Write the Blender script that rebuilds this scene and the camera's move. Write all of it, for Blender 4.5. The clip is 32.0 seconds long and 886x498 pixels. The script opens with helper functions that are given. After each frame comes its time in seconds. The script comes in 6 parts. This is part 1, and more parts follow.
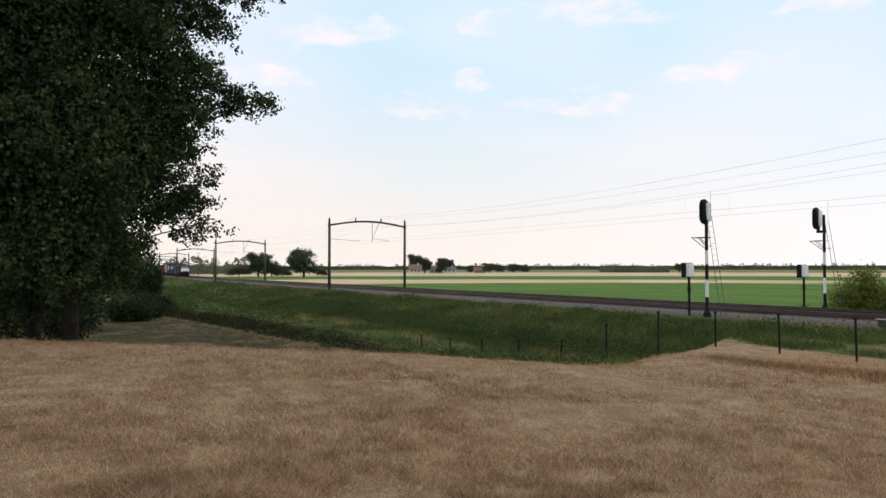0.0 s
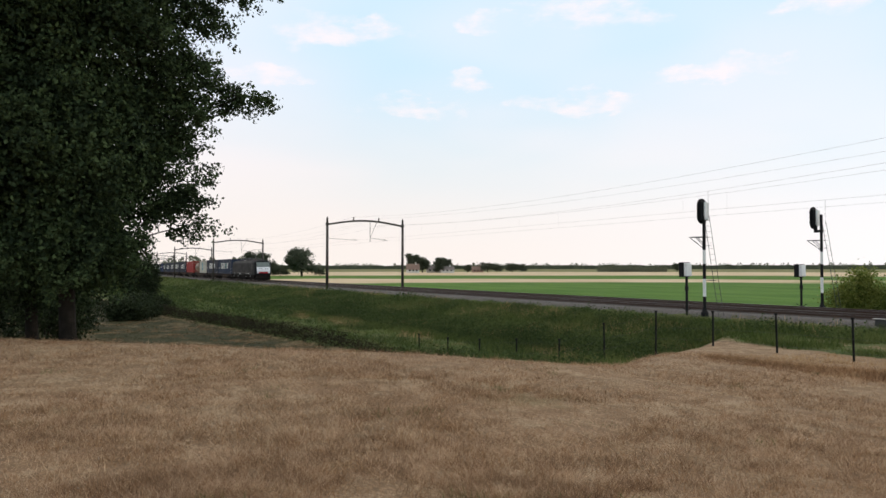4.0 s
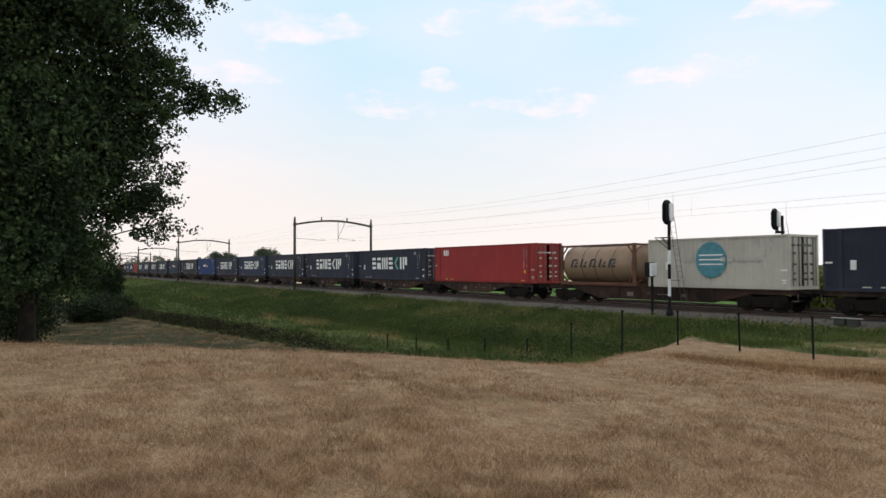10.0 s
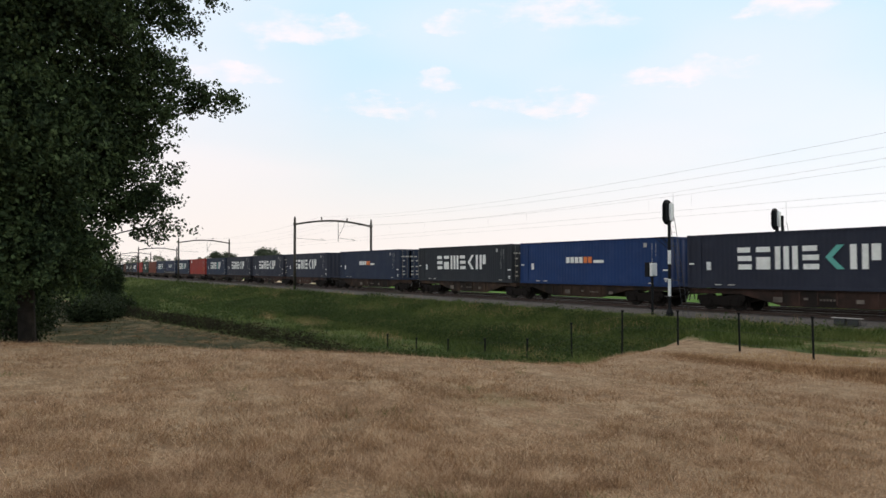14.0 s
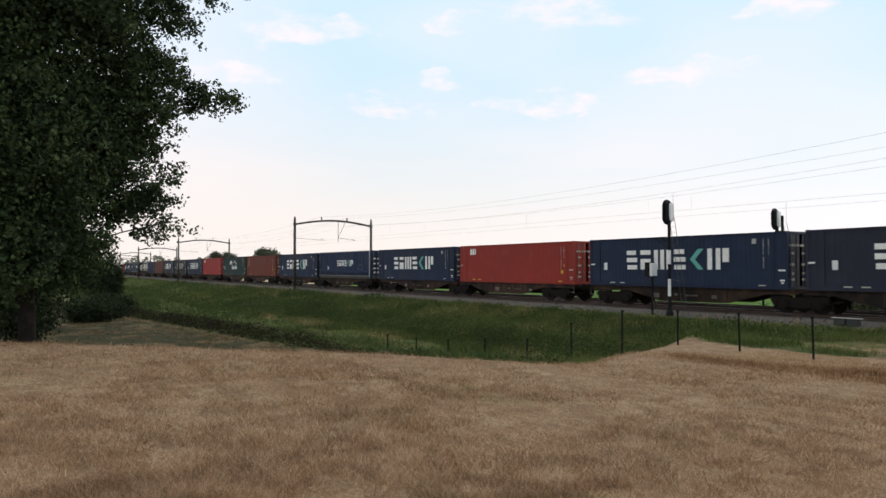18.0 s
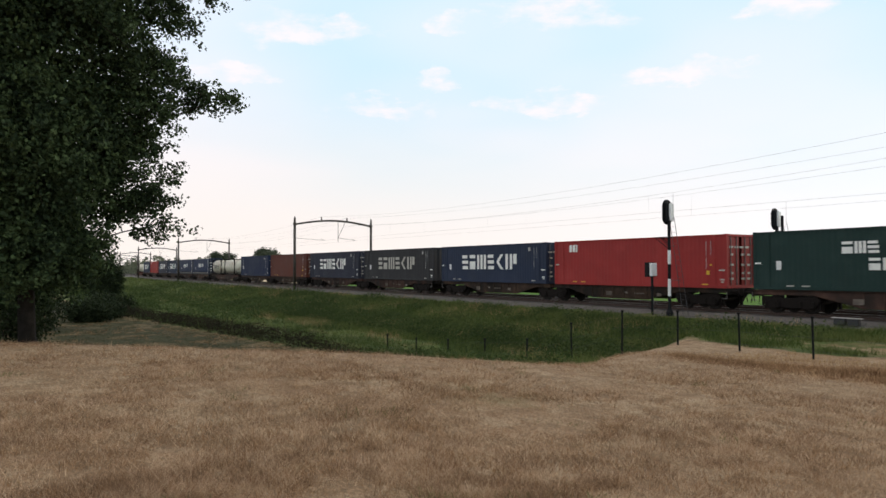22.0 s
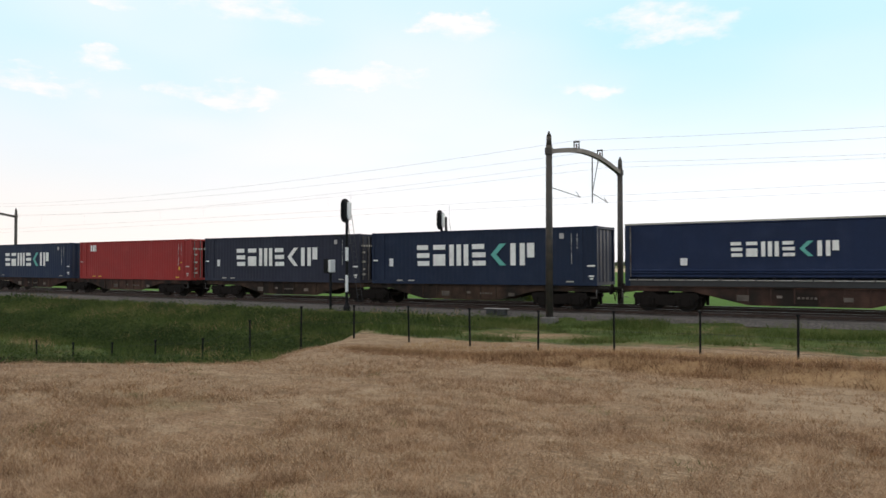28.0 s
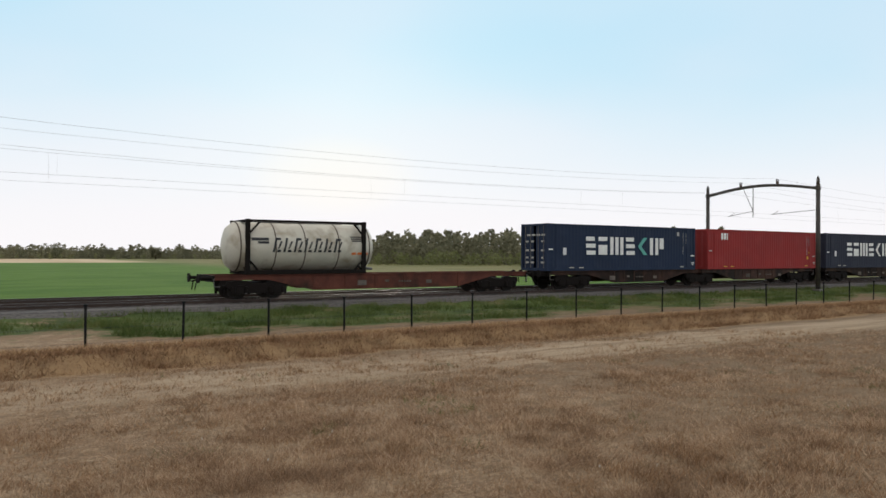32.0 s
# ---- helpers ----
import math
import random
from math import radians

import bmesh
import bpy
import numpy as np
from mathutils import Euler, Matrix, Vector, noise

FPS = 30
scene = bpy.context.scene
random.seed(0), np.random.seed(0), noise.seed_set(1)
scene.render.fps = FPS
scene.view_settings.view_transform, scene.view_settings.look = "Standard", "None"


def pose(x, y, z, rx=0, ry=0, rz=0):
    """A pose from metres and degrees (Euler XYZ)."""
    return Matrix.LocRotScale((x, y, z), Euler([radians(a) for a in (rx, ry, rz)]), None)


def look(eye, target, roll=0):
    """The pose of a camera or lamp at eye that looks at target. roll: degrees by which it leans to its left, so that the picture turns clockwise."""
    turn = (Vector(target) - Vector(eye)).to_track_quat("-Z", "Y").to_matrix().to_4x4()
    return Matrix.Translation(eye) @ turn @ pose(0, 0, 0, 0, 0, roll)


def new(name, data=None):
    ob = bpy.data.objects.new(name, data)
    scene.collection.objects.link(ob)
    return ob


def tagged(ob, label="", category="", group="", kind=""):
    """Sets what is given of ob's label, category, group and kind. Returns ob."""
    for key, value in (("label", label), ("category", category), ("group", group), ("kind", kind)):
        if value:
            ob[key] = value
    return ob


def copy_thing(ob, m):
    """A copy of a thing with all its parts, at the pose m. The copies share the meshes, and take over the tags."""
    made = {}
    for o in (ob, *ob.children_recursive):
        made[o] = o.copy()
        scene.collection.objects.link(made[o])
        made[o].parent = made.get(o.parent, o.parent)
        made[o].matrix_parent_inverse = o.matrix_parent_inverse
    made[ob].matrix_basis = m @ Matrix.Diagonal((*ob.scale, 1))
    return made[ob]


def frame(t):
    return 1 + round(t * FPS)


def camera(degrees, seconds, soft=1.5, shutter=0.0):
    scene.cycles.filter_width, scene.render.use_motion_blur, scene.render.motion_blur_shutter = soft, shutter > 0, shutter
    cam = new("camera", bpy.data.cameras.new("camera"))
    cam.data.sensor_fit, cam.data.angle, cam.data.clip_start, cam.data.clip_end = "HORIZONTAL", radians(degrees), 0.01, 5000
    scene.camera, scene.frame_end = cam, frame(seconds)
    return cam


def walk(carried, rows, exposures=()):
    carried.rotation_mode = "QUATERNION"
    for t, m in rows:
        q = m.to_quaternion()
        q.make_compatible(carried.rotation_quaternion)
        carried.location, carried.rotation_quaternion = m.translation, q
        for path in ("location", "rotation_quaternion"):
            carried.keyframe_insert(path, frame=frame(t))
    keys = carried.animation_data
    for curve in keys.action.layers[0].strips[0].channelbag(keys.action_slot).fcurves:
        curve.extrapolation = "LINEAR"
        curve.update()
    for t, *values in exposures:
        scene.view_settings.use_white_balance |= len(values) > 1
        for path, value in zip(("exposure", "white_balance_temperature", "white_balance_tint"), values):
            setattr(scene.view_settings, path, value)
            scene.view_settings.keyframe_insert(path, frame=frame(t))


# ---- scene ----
# World: x runs along the straight of the railway, y away across it, rail top at z = 0.
EYE_Z = 2.1
FOOT = 59.46
cam = camera(62.3, 32.0, shutter=0.08)
CAM_ROWS = [
    (0.0, 0.00, 1.38, 0.06), (1.0, 0.02, 1.38, 0.05), (1.5, 0.16, 1.38, 0.03), (3.5, 0.15, 1.33, 0.03),
    (4.3, 0.22, 1.33, 0.03), (5.0, 0.62, 1.34, 0.03), (5.5, 1.03, 1.34, 0.03), (6.0, 1.51, 1.33, 0.04),
    (6.5, 2.25, 1.33, 0.06), (7.0, 2.63, 1.35, 0.05), (7.6, 2.63, 1.35, 0.05), (15.0, 2.62, 1.34, 0.04),
    (24.4, 2.63, 1.34, 0.04), (24.8, 2.66, 1.34, 0.04), (25.2, 3.24, 1.33, 0.05), (25.6, 4.62, 1.30, 0.05),
    (26.0, 6.86, 1.27, 0.06), (26.5, 10.83, 1.24, 0.06), (27.0, 15.62, 1.19, 0.05), (27.5, 20.58, 1.14, 0.03),
    (28.0, 27.26, 1.06, 0.0), (28.5, 34.34, 0.98, -0.07), (29.0, 42.86, 0.88, -0.2), (29.5, 51.97, 0.78, -0.31),
    (30.0, 62.03, 0.66, -0.38), (30.5, 70.84, 0.53, -0.33), (31.0, 78.95, 0.47, -0.2), (31.5, 85.40, 0.44, -0.15),
    (32.0, 92.36, 0.40, -0.28)]
walk(cam, [(t, pose(0, 0, EYE_Z, 90 + p, r, FOOT - a)) for t, a, p, r in CAM_ROWS],
     [(0.0, 0.14), (7.0, 0.15), (24.0, 0.2), (28.0, 0.25), (30.0, 0.15), (32.0, 0.02)])
# ---- daylight: thin evening cloud, the sun veiled low behind the railway ----
CLOUDS = ((-13.4, 14.4, 3.0, 0.8), (-1.6, 12.2, 4.6, 0.8), (1.8, 14.2, 2.4, 0.9), (11.3, 12.4, 3.8, 0.9), (4.8, 18.6, 2.4, 0.9), (12.4, 19.3, 4.6, 1.7), (28.8, 18.0, 3.4, 0.9),
          (44.6, 17.4, 5.0, 1.7), (-8.0, 17.8, 5.0, 1.2), (20.5, 14.2, 4.0, 0.8), (38.0, 13.2, 2.5, 0.7))
SUN_AZ, SUN_EL = radians(25), radians(9)      # azimuth from +y towards +x
world = bpy.data.worlds.new("evening_sky")
scene.world = world
world.use_nodes = True
wt = world.node_tree
wt.nodes.clear()


def wnode(kind, **props):
    n = wt.nodes.new(kind)
    for k, v in props.items():
        if k == "op":
            n.operation = v
        elif k == "blend":
            n.blend_type = v
    return n


def wmath(op, a, b=None, clamp=False):
    n = wt.nodes.new("ShaderNodeMath")
    n.operation, n.use_clamp = op, clamp
    for k, v in enumerate((a, b)):
        if v is None:
            continue
        if isinstance(v, (int, float)):
            n.inputs[k].default_value = v
        else:
            wt.links.new(v, n.inputs[k])
    return n.outputs[0]


def wmix(fac, a, b):
    n = wt.nodes.new("ShaderNodeMix")
    n.data_type = "RGBA"
    for sock, v in ((n.inputs[0], fac), (n.inputs[6], a), (n.inputs[7], b)):
        if isinstance(v, (int, float)):
            sock.default_value = v
        elif isinstance(v, tuple):
            sock.default_value = (*v, 1)
        else:
            wt.links.new(v, sock)
    return n.outputs[2]


def wramp(v, lo, hi):
    n = wt.nodes.new("ShaderNodeMapRange")
    n.interpolation_type = "SMOOTHSTEP"
    wt.links.new(v, n.inputs[0])
    n.inputs[1].default_value, n.inputs[2].default_value = lo, hi
    return n.outputs[0]


sky = wt.nodes.new("ShaderNodeTexSky")
sky.sky_type, sky.sun_disc = "NISHITA", False
sky.sun_elevation, sky.sun_rotation = SUN_EL, SUN_AZ
sky.air_density, sky.dust_density, sky.ozone_density = 1.0, 1.2, 1.0
sky_scale = wt.nodes.new("ShaderNodeVectorMath")
sky_scale.operation = "SCALE"
wt.links.new(sky.outputs[0], sky_scale.inputs[0])
sky_scale.inputs["Scale"].default_value = 0.09
coords = wt.nodes.new("ShaderNodeTexCoord")
sep = wt.nodes.new("ShaderNodeSeparateXYZ")
wt.links.new(coords.outputs["Generated"], sep.inputs[0])
up = sep.outputs[2]
# a flat cloud layer: the direction divided by its height
lift = wmath("ADD", wmath("MAXIMUM", up, 0.0), 0.14)
px, py = wmath("DIVIDE", sep.outputs[0], lift), wmath("DIVIDE", sep.outputs[1], lift)
comb = wt.nodes.new("ShaderNodeCombineXYZ")
wt.links.new(px, comb.inputs[0])
wt.links.new(py, comb.inputs[1])


def wnoise(scale, detail, rough, offset):
    shift = wt.nodes.new("ShaderNodeVectorMath")
    shift.operation = "ADD"
    shift.inputs[1].default_value = offset
    wt.links.new(comb.outputs[0], shift.inputs[0])
    n = wt.nodes.new("ShaderNodeTexNoise")
    n.inputs["Scale"].default_value, n.inputs["Detail"].default_value = scale, detail
    n.inputs["Roughness"].default_value = rough
    wt.links.new(shift.outputs[0], n.inputs["Vector"])
    return n.outputs["Fac"]


veil = wramp(wnoise(0.55, 3.0, 0.5, (5.6, 0.4, 0)), 0.32, 0.68)
azim = wmath("ARCTAN2", sep.outputs[0], sep.outputs[1])
elev = wmath("ARCSINE", up)
sphere = wt.nodes.new("ShaderNodeCombineXYZ")
wt.links.new(azim, sphere.inputs[0])
wt.links.new(wmath("MULTIPLY", elev, 2.2), sphere.inputs[1])


def ragged(scale, detail, z):
    shift = wt.nodes.new("ShaderNodeVectorMath")
    shift.operation = "ADD"
    shift.inputs[1].default_value = (0, 0, z)
    wt.links.new(sphere.outputs[0], shift.inputs[0])
    n = wt.nodes.new("ShaderNodeTexNoise")
    n.inputs["Scale"].default_value, n.inputs["Detail"].default_value, n.inputs["Roughness"].default_value = scale, detail, 0.6
    wt.links.new(shift.outputs[0], n.inputs["Vector"])
    return n.outputs["Fac"]


fluff = ragged(16.0, 6.0, 5.0)
azim_r = wmath("ADD", azim, wmath("MULTIPLY", wmath("SUBTRACT", ragged(9.0, 5.0, 0.0), 0.5), 0.26))
elev_r = wmath("ADD", elev, wmath("MULTIPLY", wmath("SUBTRACT", ragged(11.0, 5.0, 2.0), 0.5), 0.085))


def bounded(az, el, wide, tall):
    """One small frayed cumulus at an azimuth and elevation."""
    u = wmath("DIVIDE", wmath("SUBTRACT", azim_r, radians(az - FOOT)), radians(wide))
    v = wmath("DIVIDE", wmath("SUBTRACT", elev_r, radians(el)), radians(tall))
    d = wmath("ADD", wmath("MULTIPLY", u, u), wmath("MULTIPLY", v, v))
    return wmath("MULTIPLY", wramp(d, 1.3, 0.0), wramp(fluff, 0.3, 0.66))


puffs = None
for spot in CLOUDS:
    c_ = bounded(*spot)
    puffs = c_ if puffs is None else wmath("MAXIMUM", puffs, c_)
low = wramp(up, 0.30, 0.0)
thin = wmix(0.93, sky_scale.outputs[0], (0.51, 0.80, 0.97))
east = wramp(azim, -1.0, 0.3)
west = wmath("SUBTRACT", 1.0, east)
sky_a = wmix(wmath("ADD", wmath("MULTIPLY", wmath("MULTIPLY", veil, 0.48), wmath("SUBTRACT", 1.0, wmath("MULTIPLY", east, 0.4))), wmath("MULTIPLY", west, 0.12)), thin, (0.93, 0.865, 0.925))
sky_a = wmix(wmath("MULTIPLY", wramp(azim, radians(-60), radians(-76)), 0.42), sky_a, (0.93, 0.855, 0.925))
sky_b = wmix(low, sky_a, wmix(wramp(azim, -1.2, -0.1), (0.90, 0.82, 0.772), (0.955, 0.932, 0.95)))
# added white veil above the view: it takes blue out of the ground's light
sky_b = wmix(wramp(up, 0.40, 0.75), sky_b, (0.92, 0.88, 0.86))
sky_c = wmix(wmath("MULTIPLY", puffs, 0.75), sky_b, (1.0, 0.875, 0.885))
# the veiled sun itself: a soft warm brightening low in the cloud
su = wmath("DIVIDE", wmath("SUBTRACT", azim, radians(24.5)), radians(5.5))
sv = wmath("DIVIDE", wmath("SUBTRACT", elev, radians(6.0)), radians(2.6))
halo = wramp(wmath("ADD", wmath("MULTIPLY", su, su), wmath("MULTIPLY", sv, sv)), 1.8, 0.0)
sky_c = wmix(wmath("MULTIPLY", halo, 0.27), sky_c, (1.12, 1.02, 0.84))
bg = wt.nodes.new("ShaderNodeBackground")
bg.inputs[1].default_value = 1.0
wt.links.new(sky_c, bg.inputs[0])
wout = wt.nodes.new("ShaderNodeOutputWorld")
wt.links.new(bg.outputs[0], wout.inputs[0])

sun = new("sun", bpy.data.lights.new("sun", "SUN"))
sun.data.energy, sun.data.angle, sun.data.color = 0.6, radians(14), (1.0, 0.86, 0.72)
sun.matrix_world = look((math.sin(SUN_AZ) * 50, math.cos(SUN_AZ) * 50, math.tan(SUN_EL) * 50), (0, 0, 0))
# ---- materials ----
def material(name, color, rough=0.7, metal=0.0, var=0.25, scale=6.0, fine=60.0, bump=0.15, dist=0.01, tint=None, tint_scale=1.2,
             tint_lo=0.5, tint_hi=0.7, coords="Object", each=0.0, spec=0.5):
    """Principled surface: colour varied by a coarse and a fine noise, an optional second colour in stains, a bump."""
    m = bpy.data.materials.new(name)
    m.use_nodes = True
    t = m.node_tree
    b = t.nodes["Principled BSDF"]
    b.inputs["Roughness"].default_value, b.inputs["Metallic"].default_value = rough, metal
    b.inputs["Specular IOR Level"].default_value = spec
    tc = t.nodes.new("ShaderNodeTexCoord")
    vec = tc.outputs[coords]

    def noise_at(s, detail=4.0):
        n = t.nodes.new("ShaderNodeTexNoise")
        n.inputs["Scale"].default_value, n.inputs["Detail"].default_value = s, detail
        t.links.new(vec, n.inputs["Vector"])
        return n.outputs["Fac"]

    def mixed(kind, fac, a, c):
        n = t.nodes.new("ShaderNodeMix")
        n.data_type, n.blend_type = "RGBA", kind
        for sock, v in ((n.inputs[0], fac), (n.inputs[6], a), (n.inputs[7], c)):
            if isinstance(v, (int, float)):
                sock.default_value = v
            elif isinstance(v, tuple):
                sock.default_value = (*v[:3], 1)
            else:
                t.links.new(v, sock)
        return n.outputs[2]

    def ranged(v, lo, hi, a=0.0, c=1.0):
        n = t.nodes.new("ShaderNodeMapRange")
        t.links.new(v, n.inputs[0])
        for k, q in enumerate((lo, hi, a, c)):
            n.inputs[k + 1].default_value = q
        return n.outputs[0]

    coarse, small = noise_at(scale), noise_at(fine, 3.0)
    dark, light = tuple(c * (1 - var) for c in color), tuple(min(1, c * (1 + var)) for c in color)
    col = mixed("MIX", ranged(coarse, 0.3, 0.7), dark, light)
    col = mixed("MIX", ranged(small, 0.35, 0.65, 0, 0.35), col, dark)
    if tint:
        col = mixed("MIX", ranged(noise_at(tint_scale, 6.0), tint_lo, tint_hi), col, tint)
    if each:
        info = t.nodes.new("ShaderNodeObjectInfo")
        n = t.nodes.new("ShaderNodeHueSaturation")
        t.links.new(ranged(info.outputs["Random"], 0, 1, 1 - each, 1 + each), n.inputs["Value"])
        t.links.new(col, n.inputs["Color"])
        col = n.outputs[0]
    t.links.new(col, b.inputs["Base Color"])
    t.links.new(ranged(coarse, 0.3, 0.7, max(0, rough - 0.1), min(1, rough + 0.1)), b.inputs["Roughness"])
    if bump:
        bp = t.nodes.new("ShaderNodeBump")
        bp.inputs["Strength"].default_value, bp.inputs["Distance"].default_value = bump, dist
        t.links.new(small, bp.inputs["Height"])
        t.links.new(bp.outputs[0], b.inputs["Normal"])
    return m


RUST = (0.075, 0.035, 0.02)
steel_dark = material("dark_painted_steel", (0.03, 0.03, 0.032), 0.55, 0.0, bump=0.05)
steel_grey = material("weathered_grey_steel", (0.16, 0.15, 0.14), 0.6, 0.3, tint=(0.09, 0.06, 0.045), tint_scale=2.0)
steel_pale = material("pale_weathered_steel", (0.42, 0.40, 0.38), 0.6, 0.0, var=0.2, scale=4)
post_brown = material("weathered_brown_green_paint", (0.05, 0.043, 0.036), 0.65, 0.1, tint=(0.075, 0.058, 0.042), tint_scale=3.0)
rail_steel = material("rusty_rail_steel", (0.075, 0.05, 0.04), 0.5, 0.6, fine=30)
rail_top = material("polished_rail_head", (0.2, 0.19, 0.18), 0.4, 1.0, var=0.1, bump=0)
wood_sleeper = material("oily_sleeper", (0.07, 0.058, 0.05), 0.9, each=0.3, scale=3)
ballast_mat = material("grey_brown_ballast", (0.115, 0.102, 0.093), 0.95, var=0.5, scale=9, fine=22, bump=0.9, dist=0.05, coords="Object")
oily_bed = material("oil_darkened_ballast", (0.05, 0.042, 0.037), 0.95, var=0.4, scale=9, fine=22, bump=0.9, dist=0.05)
wagon_rust = material("rust_brown_wagon_paint", (0.074, 0.040, 0.030), 0.8, 0.0, spec=0.15, var=0.4, scale=1.5, fine=25, tint=(0.024, 0.018, 0.015), tint_scale=0.7, tint_lo=0.45, tint_hi=0.62, each=0.25)
wagon_red = material("rust_red_wagon_paint", (0.13, 0.046, 0.032), 0.8, 0.0, spec=0.15, var=0.3, scale=1.5, fine=25, tint=(0.05, 0.026, 0.02), tint_scale=0.9, tint_lo=0.5, tint_hi=0.7)
wagon_grimy = material("grimy_brown_wagon_paint", (0.072, 0.044, 0.03), 0.85, 0.0, spec=0.15, var=0.4, scale=1.5, fine=25, tint=(0.022, 0.017, 0.014), tint_scale=0.7, tint_lo=0.42, tint_hi=0.6, each=0.25)
bogie_dark = material("brake_dust_black_steel", (0.014, 0.011, 0.0095), 0.9, 0.0, fine=40, spec=0.12)
fence_black = material("black_fence_paint", (0.006, 0.006, 0.006), 0.7, bump=0, spec=0.2)
plate_grimy = material("grimy_plate", (0.15, 0.125, 0.105), 0.8, var=0.3, scale=4, bump=0, spec=0.1, each=0.3)
wheel_mat = material("dark_wheel_steel", (0.03, 0.025, 0.022), 0.6, 0.3, spec=0.2)
white_letters = material("off_white_lettering", (0.84, 0.83, 0.79), 0.6, var=0.1, scale=3, fine=40, bump=0, tint=(0.4, 0.4, 0.38), tint_lo=0.6, tint_hi=0.8)
grey_letters = material("faded_grey_lettering", (0.45, 0.43, 0.38), 0.7, var=0.15, scale=3, bump=0)
code_letters = material("broken_white_code_marks", (0.62, 0.61, 0.58), 0.7, var=0.2, scale=3, bump=0, tint=(0.10, 0.10, 0.12), tint_scale=5.0, tint_lo=0.48, tint_hi=0.54)
green_letter = material("sea_green_lettering", (0.12, 0.42, 0.36), 0.6, var=0.1, bump=0)
orange_letter = material("orange_lettering", (0.75, 0.2, 0.05), 0.6, var=0.1, bump=0)
yellow_mark = material("yellow_marking", (0.7, 0.42, 0.03), 0.6, bump=0)
black_letters = material("black_lettering", (0.02, 0.02, 0.022), 0.6, bump=0)
teal_disc = material("teal_disc_paint", (0.07, 0.25, 0.30), 0.6, bump=0)
plate_white = material("white_plate", (0.75, 0.75, 0.74), 0.5, var=0.08, bump=0)
signal_white = material("white_band_paint", (0.8, 0.8, 0.78), 0.5, var=0.08, bump=0)
signal_black = material("black_signal_paint", (0.010, 0.010, 0.011), 0.75, bump=0.03, spec=0.2)
cont = {}
for key, name, col in (("navy", "dark_navy_container_paint", (0.026, 0.042, 0.085)), ("slate", "dark_slate_container_paint", (0.041, 0.046, 0.072)),
                       ("steelblue", "grey_blue_container_paint", (0.034, 0.049, 0.092)), ("green", "dark_grey_green_container_paint", (0.044, 0.050, 0.060)),
                       ("grey", "dull_grey_container_paint", (0.053, 0.053, 0.057)), ("blue", "blue_container_paint", (0.022, 0.060, 0.190)),
                       ("red", "brick_red_container_paint", (0.43, 0.048, 0.044)), ("orange", "orange_red_container_paint", (0.44, 0.056, 0.040)),
                       ("brown", "rust_brown_container_paint", (0.25, 0.060, 0.034)), ("darkbrown", "dark_brown_container_paint", (0.17, 0.050, 0.032)), ("deepgreen", "deep_green_container_paint", (0.026, 0.060, 0.053)), ("white", "cream_white_container_paint", (0.70, 0.66, 0.56)),
                       ("curtain", "navy_curtain_canvas", (0.022, 0.038, 0.095))):
    cont[key] = material(name, tuple(c * 0.66 for c in col), 0.65, 0.0, spec=0.2, var=0.14, scale=0.6, fine=9, bump=0.06, tint=tuple(c * 0.72 + 0.006 for c in col), tint_scale=0.8, tint_lo=0.5, tint_hi=0.75, each=0.12)
tank_white = material("dirty_cream_tank_cladding", (0.60, 0.56, 0.46), 0.5, var=0.12, scale=0.8, fine=12, bump=0.05, tint=(0.30, 0.235, 0.15), tint_scale=1.1, tint_lo=0.5, tint_hi=0.72)
strap_mat = material("stained_strap_steel", (0.12, 0.09, 0.065), 0.7, 0.2, scale=3)
frame_brown = material("rust_brown_tank_frame", (0.13, 0.062, 0.04), 0.75, var=0.3, scale=2, spec=0.2)
tank_tan = material("tan_tank_cladding", (0.28, 0.185, 0.11), 0.5, var=0.15, scale=0.8, fine=12, bump=0.05, tint=(0.22, 0.15, 0.10), tint_scale=0.9)
loco_black = material("matt_black_locomotive_paint", (0.005, 0.005, 0.006), 0.55, var=0.2, scale=0.8, bump=0.03, spec=0.15)
# a lighter black than the body, so that the ribs stand out
loco_rib = material("lighter_black_rib_paint", (0.03, 0.028, 0.029), 0.6, var=0.3, scale=0.8, bump=0.03, spec=0.2)
loco_roof = material("grey_roof_paint", (0.10, 0.095, 0.092), 0.8, bump=0.05, tint=(0.06, 0.055, 0.05), tint_scale=0.5, tint_lo=0.45, tint_hi=0.6)
loco_white = material("white_front_paint", (0.75, 0.76, 0.78), 0.45, var=0.06, bump=0)
loco_red = material("red_buffer_beam_paint", (0.36, 0.012, 0.02), 0.6, bump=0, spec=0.15)
# windscreen glass: the sky's grey-green reflection is put into the base colour
loco_glass = material("sky_reflection_windscreen", (0.13, 0.16, 0.155), 0.12, bump=0)
loco_door = material("brown_cab_side", (0.10, 0.06, 0.04), 0.5, bump=0)
insulator = material("brown_porcelain", (0.12, 0.05, 0.03), 0.3, bump=0)
wire_mat = material("dull_copper_wire", (0.30, 0.27, 0.26), 0.6, 0.4, bump=0)
bark = material("grey_brown_bark", (0.026, 0.021, 0.017), 0.95, var=0.4, scale=5, fine=30, bump=0.8, dist=0.03, spec=0.08)
roof_tile = material("brown_roof_tiles", (0.20, 0.135, 0.105), 0.85, var=0.2, scale=0.5, fine=3)
roof_grey = material("grey_roof_tiles", (0.16, 0.14, 0.13), 0.85, var=0.2, scale=0.5, fine=3)
brick_wall = material("far_brick_wall", (0.30, 0.20, 0.15), 0.9, var=0.15, scale=0.5, fine=3)
wall_white = material("whitewashed_wall", (0.55, 0.54, 0.5), 0.9, var=0.1)
